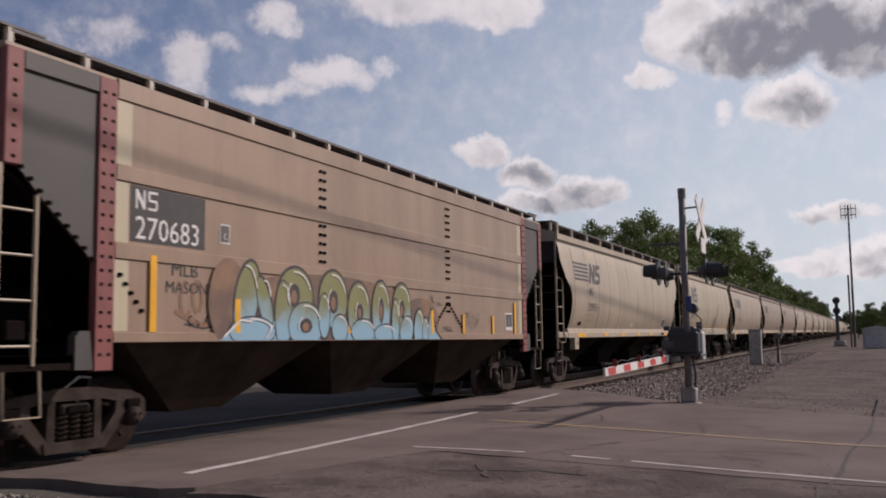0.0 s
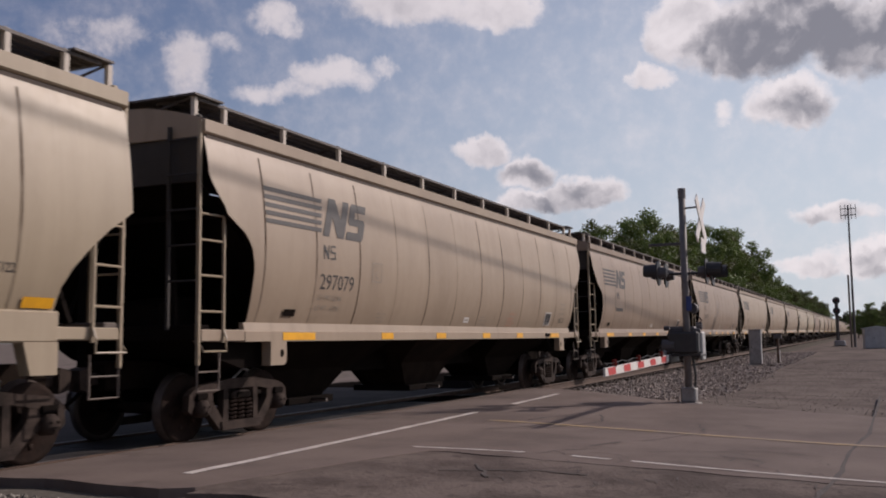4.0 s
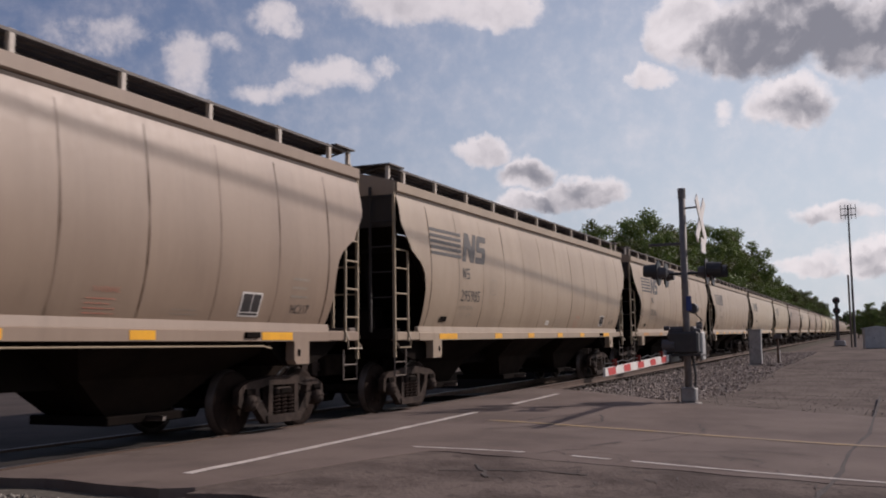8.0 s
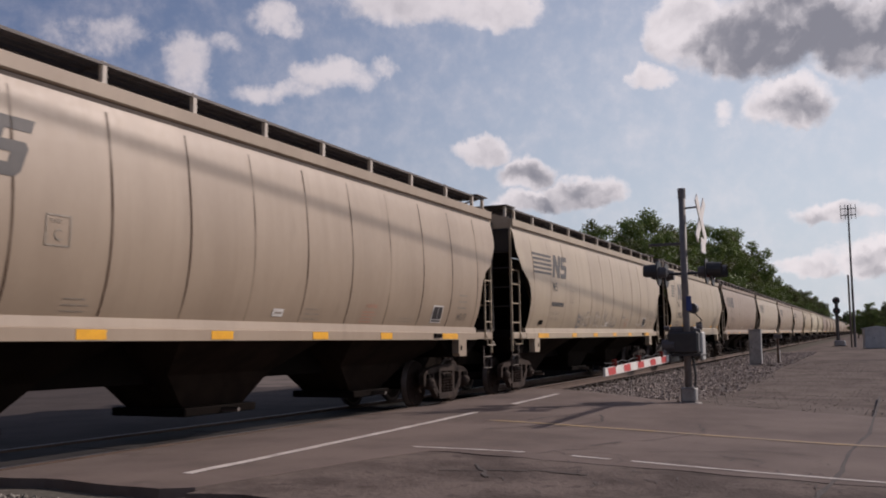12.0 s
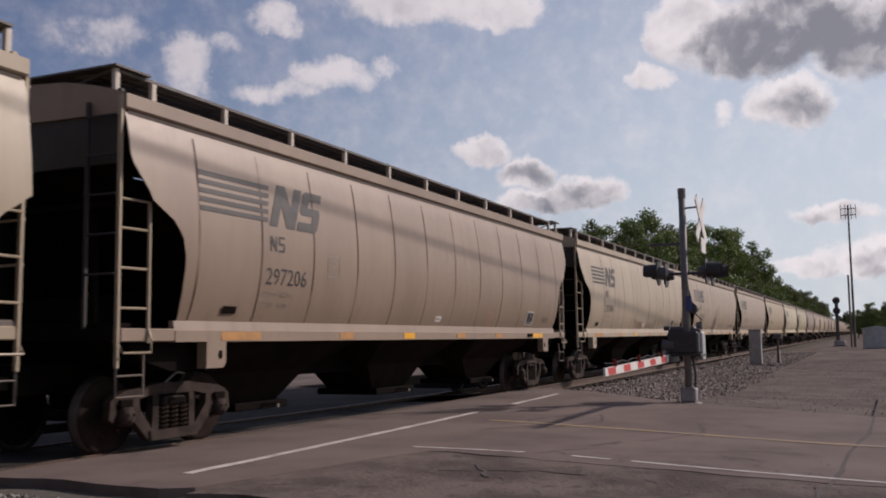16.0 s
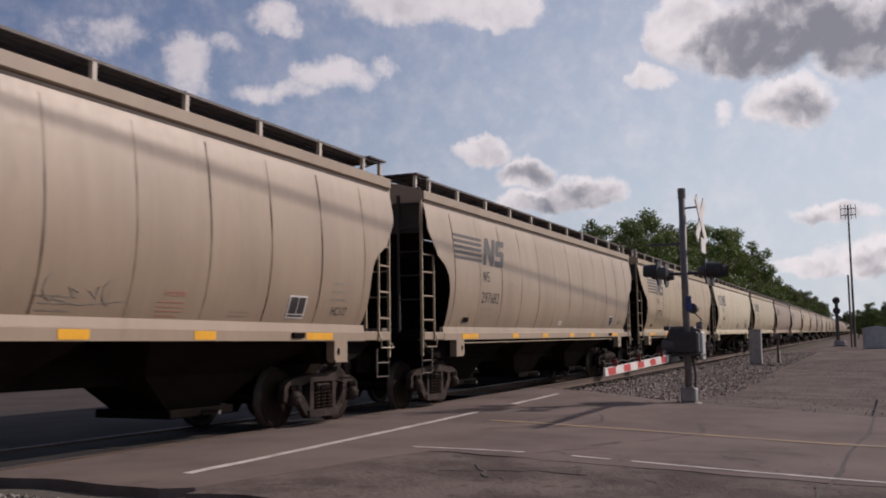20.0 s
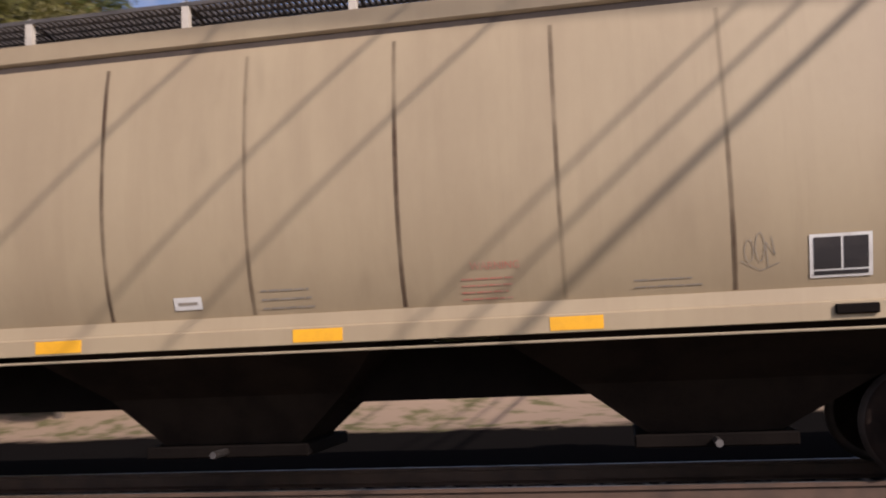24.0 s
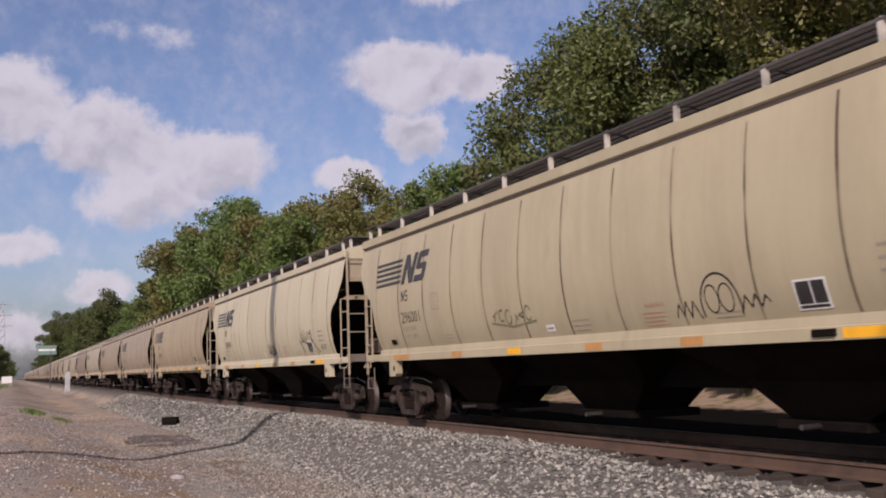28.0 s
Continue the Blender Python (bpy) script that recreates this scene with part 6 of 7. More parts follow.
def scatter_stones(name, count, xr, yr, size, mat, label, seed, keep=None, sink=0.3):
    """Loose stones as one heap of small faceted lumps."""
    rs = np.random.RandomState(seed)
    unit = np.array([(1, 0, 0), (-1, 0, 0), (0, 1, 0), (0, -1, 0), (0, 0, 1), (0, 0, -1)], float)
    tri = [(0, 2, 4), (2, 1, 4), (1, 3, 4), (3, 0, 4), (2, 0, 5), (1, 2, 5), (3, 1, 5), (0, 3, 5)]
    vs, fs, n = [], [], 0
    while n < count:
        x, y = rs.uniform(*xr), rs.uniform(*yr)
        if keep is not None and not keep(x, y, rs):
            n += 0.2
            continue
        s = size * rs.uniform(0.5, 1.35)
        p = unit * (s * rs.uniform(0.55, 1.0, (6, 1))) * np.array((1.0, rs.uniform(0.7, 1.0), rs.uniform(0.55, 0.8))) + rs.uniform(-0.22, 0.22, (6, 3)) * s
        a = rs.uniform(0, 6.28)
        c, d = math.cos(a), math.sin(a)
        p = np.column_stack((p[:, 0] * c - p[:, 1] * d, p[:, 0] * d + p[:, 1] * c, p[:, 2]))
        z = ground_z(x, y) + s * (0.5 - sink)
        i = len(vs)
        vs.extend((p + np.array((x, y, z))).tolist())
        fs.extend([(i + q, i + r, i + t) for q, r, t in tri])
        n += 1
    me = bpy.data.meshes.new(name)
    me.from_pydata(vs, [], fs)
    me.materials.append(mat)
    return tagged(new(name, me), label, "stones", kind="stuff")


def island_material(name, a, b, rough=0.9):
    m = bpy.data.materials.new(name)
    m.use_nodes = True
    nt = m.node_tree
    p = nt.nodes["Principled BSDF"]
    r = nt.nodes.new("ShaderNodeNewGeometry").outputs["Random Per Island"]
    g = noise_tex(nt, nt.nodes.new("ShaderNodeTexCoord").outputs["Object"], 40.0, 3.0)
    col = mix_rgb(nt, link_math(nt, "POWER", r, 1.6), a, b)
    col = mix_rgb(nt, link_math(nt, "MULTIPLY", g.outputs[0], 0.35), col, (0.08, 0.066, 0.056))
    nt.links.new(col, p.inputs["Base Color"])
    p.inputs["Roughness"].default_value = rough
    return m


STONE = island_material("grey_crushed_limestone", (0.085, 0.077, 0.064), (0.44, 0.405, 0.345))
PEBBLE = island_material("brown_grey_gravel", (0.17, 0.13, 0.108), (0.50, 0.42, 0.36))


LOT_STONE = island_material("grey_lot_gravel", (0.17, 0.142, 0.125), (0.40, 0.335, 0.29))


scatter_stones("ballast_stones", 22000, (-34, 6.6), (5.4, 7.9), 0.047, STONE, "grey crushed limestone ballast beside the track", 3)
scatter_stones("ballast_stones", 4500, (-75, -34), (5.4, 7.95), 0.075, STONE, "grey crushed limestone ballast beside the track", 4)
scatter_stones("ballast_stones", 600, (-34, 6.6), (7.95, 8.5), 0.04, STONE, "grey crushed limestone ballast between the tie ends", 15)
scatter_stones("ballast_stones", 3600, (-40, -11.0), (7.72, 8.42), 0.042, STONE, "grey crushed limestone ballast heaped over the tie ends", 25,
               lambda x, y, rs: rs.rand() < smooth_step(10.5, 13.0, -x), 0.3)
scatter_stones("gravel", 9000, (-30, -7), (3.2, 5.5), 0.030, STONE, "ballast stones strewn over the lot's edge", 26, lambda x, y, rs: rs.rand() < smooth_step(3.0, 5.4, y + 0.9 * noise.noise((x * 0.5, y * 0.5, 4))), 0.25)
scatter_stones("gravel", 14000, (-24, -7), (-2.0, 5.2), 0.017, PEBBLE, "fine gravel on the dirt lot", 27, lambda x, y, rs: rs.rand() < 0.25 + 1.1 * max(0.0, noise.noise((x * 0.45, y * 0.7, 6)) + 0.15), 0.15)
scatter_stones("ballast_stones", 2500, (-14, 6.6), (8.6, 10.4), 0.05, STONE, "grey crushed limestone ballast between the rails", 5)
scatter_stones("ballast_stones", 6500, (21.2, 42), (3.6, 8.3), 0.062, PEBBLE, "grey-brown ballast stones beside the crossing", 6,
               lambda x, y, rs: x > road_right(y) + 0.05 and rs.rand() < smooth_step(2.6, 6.0, y))
scatter_stones("ballast_stones", 7000, (42, 84), (3.9, 8.2), 0.085, PEBBLE, "grey-brown ballast stones along the climb", 16)
scatter_stones("gravel", 15000, (-58, -9), (-2.0, 6.2), 0.034, PEBBLE, "loose brown-grey gravel on the dirt lot", 7)
scatter_stones("gravel", 4200, (6.2, 11.5), (-1.5, 5.0), 0.017, PEBBLE, "loose gravel on the old asphalt", 8, lambda x, y, rs: noise.noise((x, y, 3)) > -0.1, 0.0)
scatter_stones("gravel_heap", 700, (50.4, 53.2), (3.9, 5.3), 0.075, LOT_STONE, "low heap of dark gravel at the cabinet's foot", 28, lambda x, y, rs: ((x - 51.8) / 1.4) ** 2 + ((y - 4.6) / 0.7) ** 2 < rs.uniform(0.3, 1.0), -0.6)
scatter_stones("gravel", 7000, (19.5, 62), (-4, 6), 0.022, LOT_STONE, "loose gravel on the lot beyond the road", 9, lambda x, y, rs: x > road_right(y) + 0.1)


def drape(name, cx, cy, rx, ry, mat, label, seed, n=40, lift=0.006):
    """An irregular patch that lies on the ground."""
    bm = bmesh.new()
    rings = []
    for k in range(1, 6):
        ring = []
        for i in range(n):
            a = 2 * math.pi * i / n
            w = 1 + 0.35 * noise.noise((math.cos(a) * 1.6, math.sin(a) * 1.6, seed)) + 0.12 * noise.noise((math.cos(a) * 6, math.sin(a) * 6, seed))
            x, y = cx + rx * w * math.cos(a) * k / 5, cy + ry * w * math.sin(a) * k / 5
            ring.append(bm.verts.new((x, y, ground_z(x, y) + lift + 0.012)))
        rings.append(ring)
    bm.faces.new(rings[0])
    for a, b in zip(rings, rings[1:]):
        for i in range(n):
            bm.faces.new((a[i], a[(i + 1) % n], b[(i + 1) % n], b[i]))
    for f in bm.faces:
        f.normal_update()
        if f.normal.z < 0:
            f.normal_flip()
    return tagged(link_mesh(name, bm, mat), label, "dirt patch", kind="structure")


def ragged(m, scale, lo, hi, most):
    """Let a patch break up into what lies under it."""
    nt = m.node_tree
    out = nt.nodes["Material Output"]
    face = out.inputs[0].links[0].from_socket
    n = noise_tex(nt, nt.nodes.new("ShaderNodeNewGeometry").outputs["Position"], scale, 5.0, 0.65)
    mx, tr = nt.nodes.new("ShaderNodeMixShader"), nt.nodes.new("ShaderNodeBsdfTransparent")
    nt.links.new(link_math(nt, "MULTIPLY", ramp(nt, n.outputs[0], lo, hi), most), mx.inputs[0])
    nt.links.new(tr.outputs[0], mx.inputs[1])
    nt.links.new(face, mx.inputs[2])
    nt.links.new(mx.outputs[0], out.inputs[0])
    return m


WET = material("dark_damp_dirt", (0.115, 0.088, 0.072), (0.07, 0.055, 0.046), 0.85, scale=1.5, stain=0.7, bump=0.3, world=True)
SAND = material("ochre_sandy_dirt", (0.24, 0.155, 0.085), (0.20, 0.145, 0.10), 0.95, scale=0.8, stain=0.7, bump=0.4, world=True)
ragged(WET, 1.1, 0.38, 0.56, 0.9)
ragged(SAND, 0.9, 0.40, 0.62, 0.85)
drape("dirt_patch", -31.5, 4.3, 3.0, 1.1, WET, "dark damp patch of dirt", 1.0)
drape("dirt_patch", -66.0, 6.2, 5.0, 0.9, WET, "dark damp patch of dirt", 2.0)
drape("dirt_patch", -21.5, 4.6, 1.8, 0.5, SAND, "ochre sandy patch of dirt", 4.0)
drape("dirt_patch", 52.5, 5.2, 3.0, 0.9, WET, "dark earth round the cabinet's foot", 7.0)


# ------------------------------------------------------------------ trees
def leaf_cloud(rs, blobs, count, size):
    """Many small bent leaf cards on the shells of the blobs."""
    w = np.array([b[3] ** 2 for b in blobs])
    pick = rs.choice(len(blobs), count, p=w / w.sum())
    c = np.array([b[:3] for b in blobs])[pick]
    r = np.array([b[3] for b in blobs])[pick]
    d = rs.normal(size=(count, 3))
    d /= np.linalg.norm(d, axis=1)[:, None]
    pos = c + d * (r * rs.uniform(0.35, 1.25, count) ** 0.8)[:, None] * np.array((1, 1, 0.85))
    u = rs.normal(size=(count, 3))
    u /= np.linalg.norm(u, axis=1)[:, None]
    v = np.cross(u, d + 0.6 * rs.normal(size=(count, 3)))
    v /= np.linalg.norm(v, axis=1)[:, None]
    s = (size * rs.uniform(0.6, 1.4, count))[:, None]
    bend = d * s * 0.25
    p = np.stack((pos - u * s, pos - v * s * 0.55 + bend, pos + u * s, pos + v * s * 0.55 + bend), axis=1).reshape(-1, 3)
    me = bpy.data.meshes.new("crown")
    f = np.arange(count * 4).reshape(-1, 4)
    me.from_pydata(p.tolist(), [], f.tolist())
    return me


def tree(seed, height, spread, leaf, count, size, label):
    """A tapered trunk with limbs and a crown of clumps with gaps."""
    rs = np.random.RandomState(seed)
    t = thing("tree", label, "tree", "trees beside the track")
    bm = bmesh.new()
    top = Vector((rs.uniform(-0.4, 0.4), rs.uniform(-0.4, 0.4), height * 0.72))
    mid = Vector((rs.uniform(-0.2, 0.2), rs.uniform(-0.2, 0.2), height * 0.35))
    tube(bm, [(0, 0, -0.4), (0.03, 0, 0.6), mid, top], [height * 0.026, height * 0.02, height * 0.014, height * 0.005], 8)
    blobs = []
    limbs = 26
    for k in range(limbs):
        a, h = k * 2.4 + rs.uniform(-0.4, 0.4), height * (0.2 + 0.62 * (k + 0.5) / limbs)
        reach = spread * (1.0 - 0.55 * abs((h / height - 0.42) / 0.5) ** 1.6) * rs.uniform(0.65, 1.1)
        p0 = Vector((0, 0, h * 0.82)) + Vector((mid.x, mid.y, 0)) * 0.5
        p2 = Vector((math.cos(a) * reach, math.sin(a) * reach, h + reach * 0.22))
        p1 = p0.lerp(p2, 0.5) + Vector((0, 0, -0.12 * reach))
        tube(bm, [p0, p1, p2], [height * 0.009, height * 0.006, height * 0.002], 5)
        for f in (0.4, 0.62, 0.82, 1.0):
            q = p0.lerp(p2, f) + Vector(rs.uniform(-0.5, 0.5, 3).tolist()) * 0.13 * height
            blobs.append((*q, height * rs.uniform(0.035, 0.085)))
    for k in range(6):
        q = top + Vector(rs.uniform(-0.16, 0.16, 3).tolist()) * height * 0.8
        blobs.append((q.x, q.y, q.z + height * rs.uniform(0.05, 0.2), height * rs.uniform(0.05, 0.09)))
    part("trunk", bm, BARK, t)
    me = leaf_cloud(rs, blobs, count, size)
    me.materials.append(leaf)
    c = new("crown", me)
    c.parent = t
    return t


def plant(master, spots):
    first = True
    for x, y, s, turn in spots:
        m = Matrix.LocRotScale((x, y, ground_z(x, y) - 0.1), Euler((0, 0, turn)), (s, s, s))
        if first:
            master.matrix_basis = m
            first = False
        else:
            copy_thing(master, m).scale = (s, s, s)


def make_trees():
    rnd = random.Random(11)
    near = [tree(1, 13.0, 5.2, LEAF_DARK, 70000, 0.08, "tall broad dark green leafy tree beside the track"),
            tree(2, 13.0, 4.8, LEAF_OLIVE, 70000, 0.08, "tall olive green leafy tree beside the track"),
            tree(3, 13.0, 5.6, LEAF_NEAR, 70000, 0.08, "tall green leafy tree beside the track")]
    mid = [tree(4, 12.0, 4.6, LEAF, 34000, 0.115, "green leafy tree in the wood along the track"),
           tree(5, 12.0, 4.2, LEAF_BRIGHT, 34000, 0.115, "bright green leafy tree in the wood along the track"),
           tree(6, 12.0, 4.8, LEAF_OLIVE, 34000, 0.115, "olive green leafy tree in the wood along the track"),
           tree(7, 12.0, 4.4, LEAF_DARK, 34000, 0.115, "dark green leafy tree in the wood along the track")]
    spots = {0: [], 1: [], 2: []}
    for i, (x, y, h) in enumerate([(-18, 22.5, 14.5), (-24.5, 23.5, 16.5), (-29.6, 21.5, 15.5), (-28, 28, 18), (-21, 29, 16), (-29.5, 26, 14.0), (-28.5, 32, 16)]):
        spots[(1, 0, 2, 0, 2, 1, 0)[i]].append((x, y, h / 13.0, rnd.uniform(0, 6.3)))
    for k in spots:
        plant(near[k], spots[k])
    spots = {k: [] for k in range(4)}
    # lower wood, then a taller stand, then on to the distance
    wood = [(-44, 21, 9.0, 1), (-50, 22, 10.5, 1), (-54, 25, 13.0, 1), (-58, 21, 12.0, 2), (-63, 24, 14.5, 2), (-69, 20, 13.5, 1), (-75, 22, 17.5, 2), (-82, 18.5, 18.0, 0), (-90, 20, 19.5, 0), (-97, 17.5, 19.0, 2), (-105, 20.5, 20.5, 0), (-113, 20.5, 20.5, 3),
            (-122, 22, 21.0, 0), (-132, 23, 20.0, 3), (-144, 24, 19.0, 0), (-158, 24, 17.0, 3), (-174, 23, 16.0, 0), (-192, 18, 18.0, 3), (-212, 17, 18.0, 3), (-235, 19, 18.0, 0), (-262, 18, 19.0, 3), (-295, 20, 19.0, 3), (-335, 20, 19.0, 0), (-380, 22, 20.0, 3), (-300, 15.5, 21.0, 3), (-338, 15.0, 23.0, 3),
            (-66, 30, 15.0, 3), (-86, 28, 18.0, 1), (-100, 28, 20.0, 2), (-118, 28, 21.0, 0), (-47, 29, 12.0, 3), (-56, 31, 14.0, 0)]
    # the wood on the climb to the east
    wood += [(80, 21.5, 10.5, 0), (86, 23, 12.0, 3), (92, 21, 12.5, 0), (98, 23, 13.0, 3), (104, 22, 14.5, 0), (111, 22, 14.0, 3), (118, 21, 14.5, 0), (126, 23, 15.5, 3), (134, 22, 15.5, 0), (143, 22, 16.5, 3), (152, 21, 17.5, 0), (162, 22, 18.0, 3), (173, 20.5, 19.0, 0),
             (186, 22, 14.5, 1), (200, 21, 14.0, 1), (215, 22, 14.5, 0), (232, 21, 15.0, 0), (250, 22, 16.0, 3), (270, 22, 15.5, 3), (292, 21, 14.0, 0), (318, 22, 14.0, 0), (346, 22, 15.0, 3), (378, 22, 17.0, 3), (410, 22, 17.0, 0), (450, 22, 17.0, 3), (500, 24, 18.0, 0), (560, 24, 18.0, 3)]
    # undergrowth on the bank behind the track
    wood += [(-3, 24, 2.6, 1), (-7, 23, 3.2, 0), (-11, 22.5, 4.2, 1), (-14.5, 22, 5.0, 0), (-18, 21, 3.8, 2), (-23, 20.8, 3.6, 1), (-28, 20.5, 3.6, 0), (-34, 20.5, 4.2, 1), (-40, 21, 5.5, 0)]
    # bushes at the lot's far ends
    wood += [(225, -0.5, 7.5, 0), (238, -4, 8.5, 3), (255, -8, 8.5, 0), (250, 2.5, 6.5, 0), (280, -14, 9.0, 3), (330, -6, 9.0, 3), (420, 2, 9.0, 0), (470, -12, 10.0, 3),
             (-250, -3.2, 9.5, 3), (-262, -7, 10.0, 3), (-300, -10, 10.0, 0), (-420, -14, 12.0, 3), (-520, -6, 12.0, 3), (-520, 26, 20.0, 3), (-620, 16, 16.0, 3), (-640, -2, 14.0, 0), (620, 8, 13.0, 0), (640, -6, 13.0, 3), (700, 14, 15.0, 3)]
    for x, y, h, k in wood:
        if -165 < x < -70:
            h *= 0.88
        spots[k].append((x + rnd.uniform(-1, 1), y + rnd.uniform(-0.6, 0.6), h / 12.0, rnd.uniform(0, 6.3)))
    for k in spots:
        plant(mid[k], spots[k])


LEAF_NEAR = leaf_material("deep_green_foliage", (0.060, 0.078, 0.017), (0.130, 0.148, 0.034), (0.105, 0.100, 0.028))
LEAF_DARK = leaf_material("dark_green_foliage", (0.045, 0.062, 0.014), (0.105, 0.125, 0.028), (0.080, 0.080, 0.021))
make_trees()
# ------------------------------------------------------------------ crossing signal
def crossing_signal():
    s = thing("crossing_signal", "grey crossing signal mast with lights, crossbuck and lowered gate", "crossing signal", at=pose(20.73, 3.58, road_z(3.58) - 0.02))
    part("mast", tube_bm([(0, 0, 0.1), (0, 0, 4.68)], 0.075, 14), MAST, s, "dull grey steel mast", True)
    part("mast_cap", tube_bm([(0, 0, 4.5), (0, 0, 4.72)], 0.085, 14), MAST, s)
    part("foundation", box_bm(-0.24, 0.24, -0.24, 0.24, -0.1, 0.1, 0.02), CONCRETE, s, "concrete foundation block")
    bm = box_bm(-0.15, 0.15, -0.17, 0.15, 0.1, 0.42, 0.03)
    part("junction_box", bm, GALV, s, "grey junction box at the mast's foot")
    part("conduit", tube_bm([(0.0, -0.14, 0.4), (0.0, -0.16, 0.7), (0.02, -0.10, 1.1)], 0.025, 6), DARK_METAL, s)
    # crossbuck, seen almost edge-on
    cb = part("crossbuck_blade", box_bm(-0.012, 0.012, -0.60, 0.60, -0.115, 0.115, 0.004), WHITE, s, "white crossbuck blade")
    tilt = pose(-0.05, -0.40, 4.0, 0, 0, 86)
    cb.matrix_basis = tilt @ pose(0, 0, 0, 48, 0, 0)
    c2 = again(cb, tilt @ pose(0.014, 0, 0, -48, 0, 0))
    part("crossbuck_arm", tube_bm([(0, 0, 4.28), (-0.1, -0.36, 4.28)], 0.02, 6), GALV_DARK, s)
    part("track_sign", box_bm(-0.30, 0.25, -0.43, -0.41, 3.28, 3.60, 0.006), WHITE, s, "small white plate under the crossbuck")
    part("cross_arm", box_bm(-0.04, 0.04, 0.0, 0.75, 3.48, 3.54, 0.005), GALV_DARK, s)
    # lamp pairs on arms at both sides of the mast, facing along the road
    for side, y in ((1, 0.36), (-1, -0.42)):
        part("lamp_bar", tube_bm([(-0.5, y, 2.86), (0.5, y, 2.86)], 0.03, 8), DARK_METAL, s)
        part("bar_bracket", tube_bm([(0, 0, 2.86), (0, y, 2.86)], 0.03, 8), DARK_METAL, s)
        for x in (-0.42, 0.42):
            part("lamp_backing", tube_bm([(x, y + side * 0.10, 2.86), (x, y + side * 0.125, 2.86)], 0.27, 22), DARK_METAL, s, "black round lamp backing plate")
            part("lamp_case", tube_bm([(x, y - side * 0.06, 2.86), (x, y + side * 0.10, 2.86)], [0.10, 0.13], 12), GALV_DARK, s)
            bm = bmesh.new()
            rings = [[bm.verts.new((x + r * math.cos(a * math.pi / 9), y + side * yy, 2.88 + r * math.sin(a * math.pi / 9))) for a in range(-2, 12)] for yy, r in ((0.125, 0.17), (0.42, 0.15))]
            for k in range(13):
                bm.faces.new((rings[0][k], rings[0][k + 1], rings[1][k + 1], rings[1][k]))
            g = bmesh.ops.extrude_face_region(bm, geom=bm.faces[:])
            for v in [v for v in g["geom"] if isinstance(v, bmesh.types.BMVert)]:
                v.co.z += 0.008
            part("lamp_hood", bm, DARK_METAL, s, "black lamp hood")
            part("lens", tube_bm([(x, y + side * 0.12, 2.86), (x, y + side * 0.15, 2.86)], 0.14, 16), LENS, s, "dark red signal lens")
    part("bell_box", tube_bm([(-0.02, -0.14, 2.10), (0.10, -0.16, 2.10)], 0.11, 14), GALV_DARK, s)
    part("number_plate", box_bm(-0.10, -0.085, -0.14, -0.03, 2.05, 2.36), SIGN_BLUE, s, "small blue notice plate")
    # gate machine
    part("gate_machine", box_bm(0.09, 0.62, -0.16, 0.42, 1.12, 1.72, 0.05), GALV_DARK, s, "dark grey gate machine case")
    part("machine_shelf", box_bm(-0.36, 0.36, -0.34, 0.42, 1.08, 1.13, 0.01), DARK_METAL, s)
    part("machine_front", box_bm(0.07, 0.09, 0.10, 0.36, 1.2, 1.64, 0.01), GALV_DARK, s)
    part("counterweight", box_bm(0.30, 0.72, -0.28, -0.20, 0.98, 1.60, 0.03), CABINET, s, "pale counterweight plate")
    part("support_arm", box_bm(-0.6, 0.5, 0.26, 0.34, 0.95, 1.12, 0.02), DARK_METAL, s)
    for x, y, z, r in ((-0.18, -0.26, 1.62, 0.05), (0.02, -0.27, 1.70, 0.06), (0.20, -0.24, 1.76, 0.045), (-0.26, 0.30, 1.52, 0.055), (-0.10, 0.40, 1.68, 0.05)):
        part("machine_fitting", tube_bm([(x, y - 0.06, z), (x, y + 0.06, z)], r, 8), GALV_DARK, s)
    part("machine_side", box_bm(-0.40, -0.10, -0.30, 0.34, 1.14, 1.60, 0.04), DARK_METAL, s, "black side case of the gate machine")
    part("arm_hub", tube_bm([(-0.30, 0.20, 1.30), (-0.30, 0.46, 1.30)], 0.14, 12), GALV_DARK, s)
    part("machine_rod", tube_bm([(-0.30, 0.42, 1.30), (-0.55, 0.38, 1.02)], 0.03, 6), GALV, s)
    part("machine_cable", tube_bm([(0.1, -0.2, 1.72), (0.2, -0.3, 1.85), (0.05, -0.2, 1.98), (0.0, -0.06, 2.05)], 0.014, 5), DARK_METAL, s)
    x0, x1 = 0.6, -5.85
    arm = part("gate_arm", tapered_arm(x0, x1), WHITE, s, "white gate arm with red stripes")
    n = 6
    for k in range(n):
        a = x0 + (x1 - x0) * (k + 0.35) / n
        b = x0 + (x1 - x0) * (k + 0.80) / n
        part("red_stripe", stripe_bm(a, b, x0, x1), GATE_RED, s, "red diagonal gate stripe")
    for f in (0.30, 0.62, 0.90):
        x = x0 + (x1 - x0) * f
        z = arm_z(x, x0, x1) + 0.06
        lamp = part("arm_lamp", tube_bm([(x, 0.30, z), (x, 0.30, z + 0.12)], 0.045, 8), LENS, s, "small red gate arm lamp")
    part("arm_wire", tube_bm([(x0 + (x1 - x0) * f, 0.30, arm_z(x0 + (x1 - x0) * f, x0, x1) + 0.13 + 0.02 * math.sin(f * 40)) for f in [k / 16 for k in range(17)]], 0.008, 4), DARK_METAL, s)


def arm_z(x, x0, x1):
    return 1.07 + (x - x0) / (x1 - x0) * (-0.17)


def tapered_arm(x0, x1):
    bm = bmesh.new()
    a, b = arm_z(x0, x0, x1), arm_z(x1, x0, x1)
    prism(bm, [(x0, a - 0.08), (x1, b - 0.065), (x1, b + 0.065), (x0, a + 0.08)], 0.285, 0.32)
    return bm


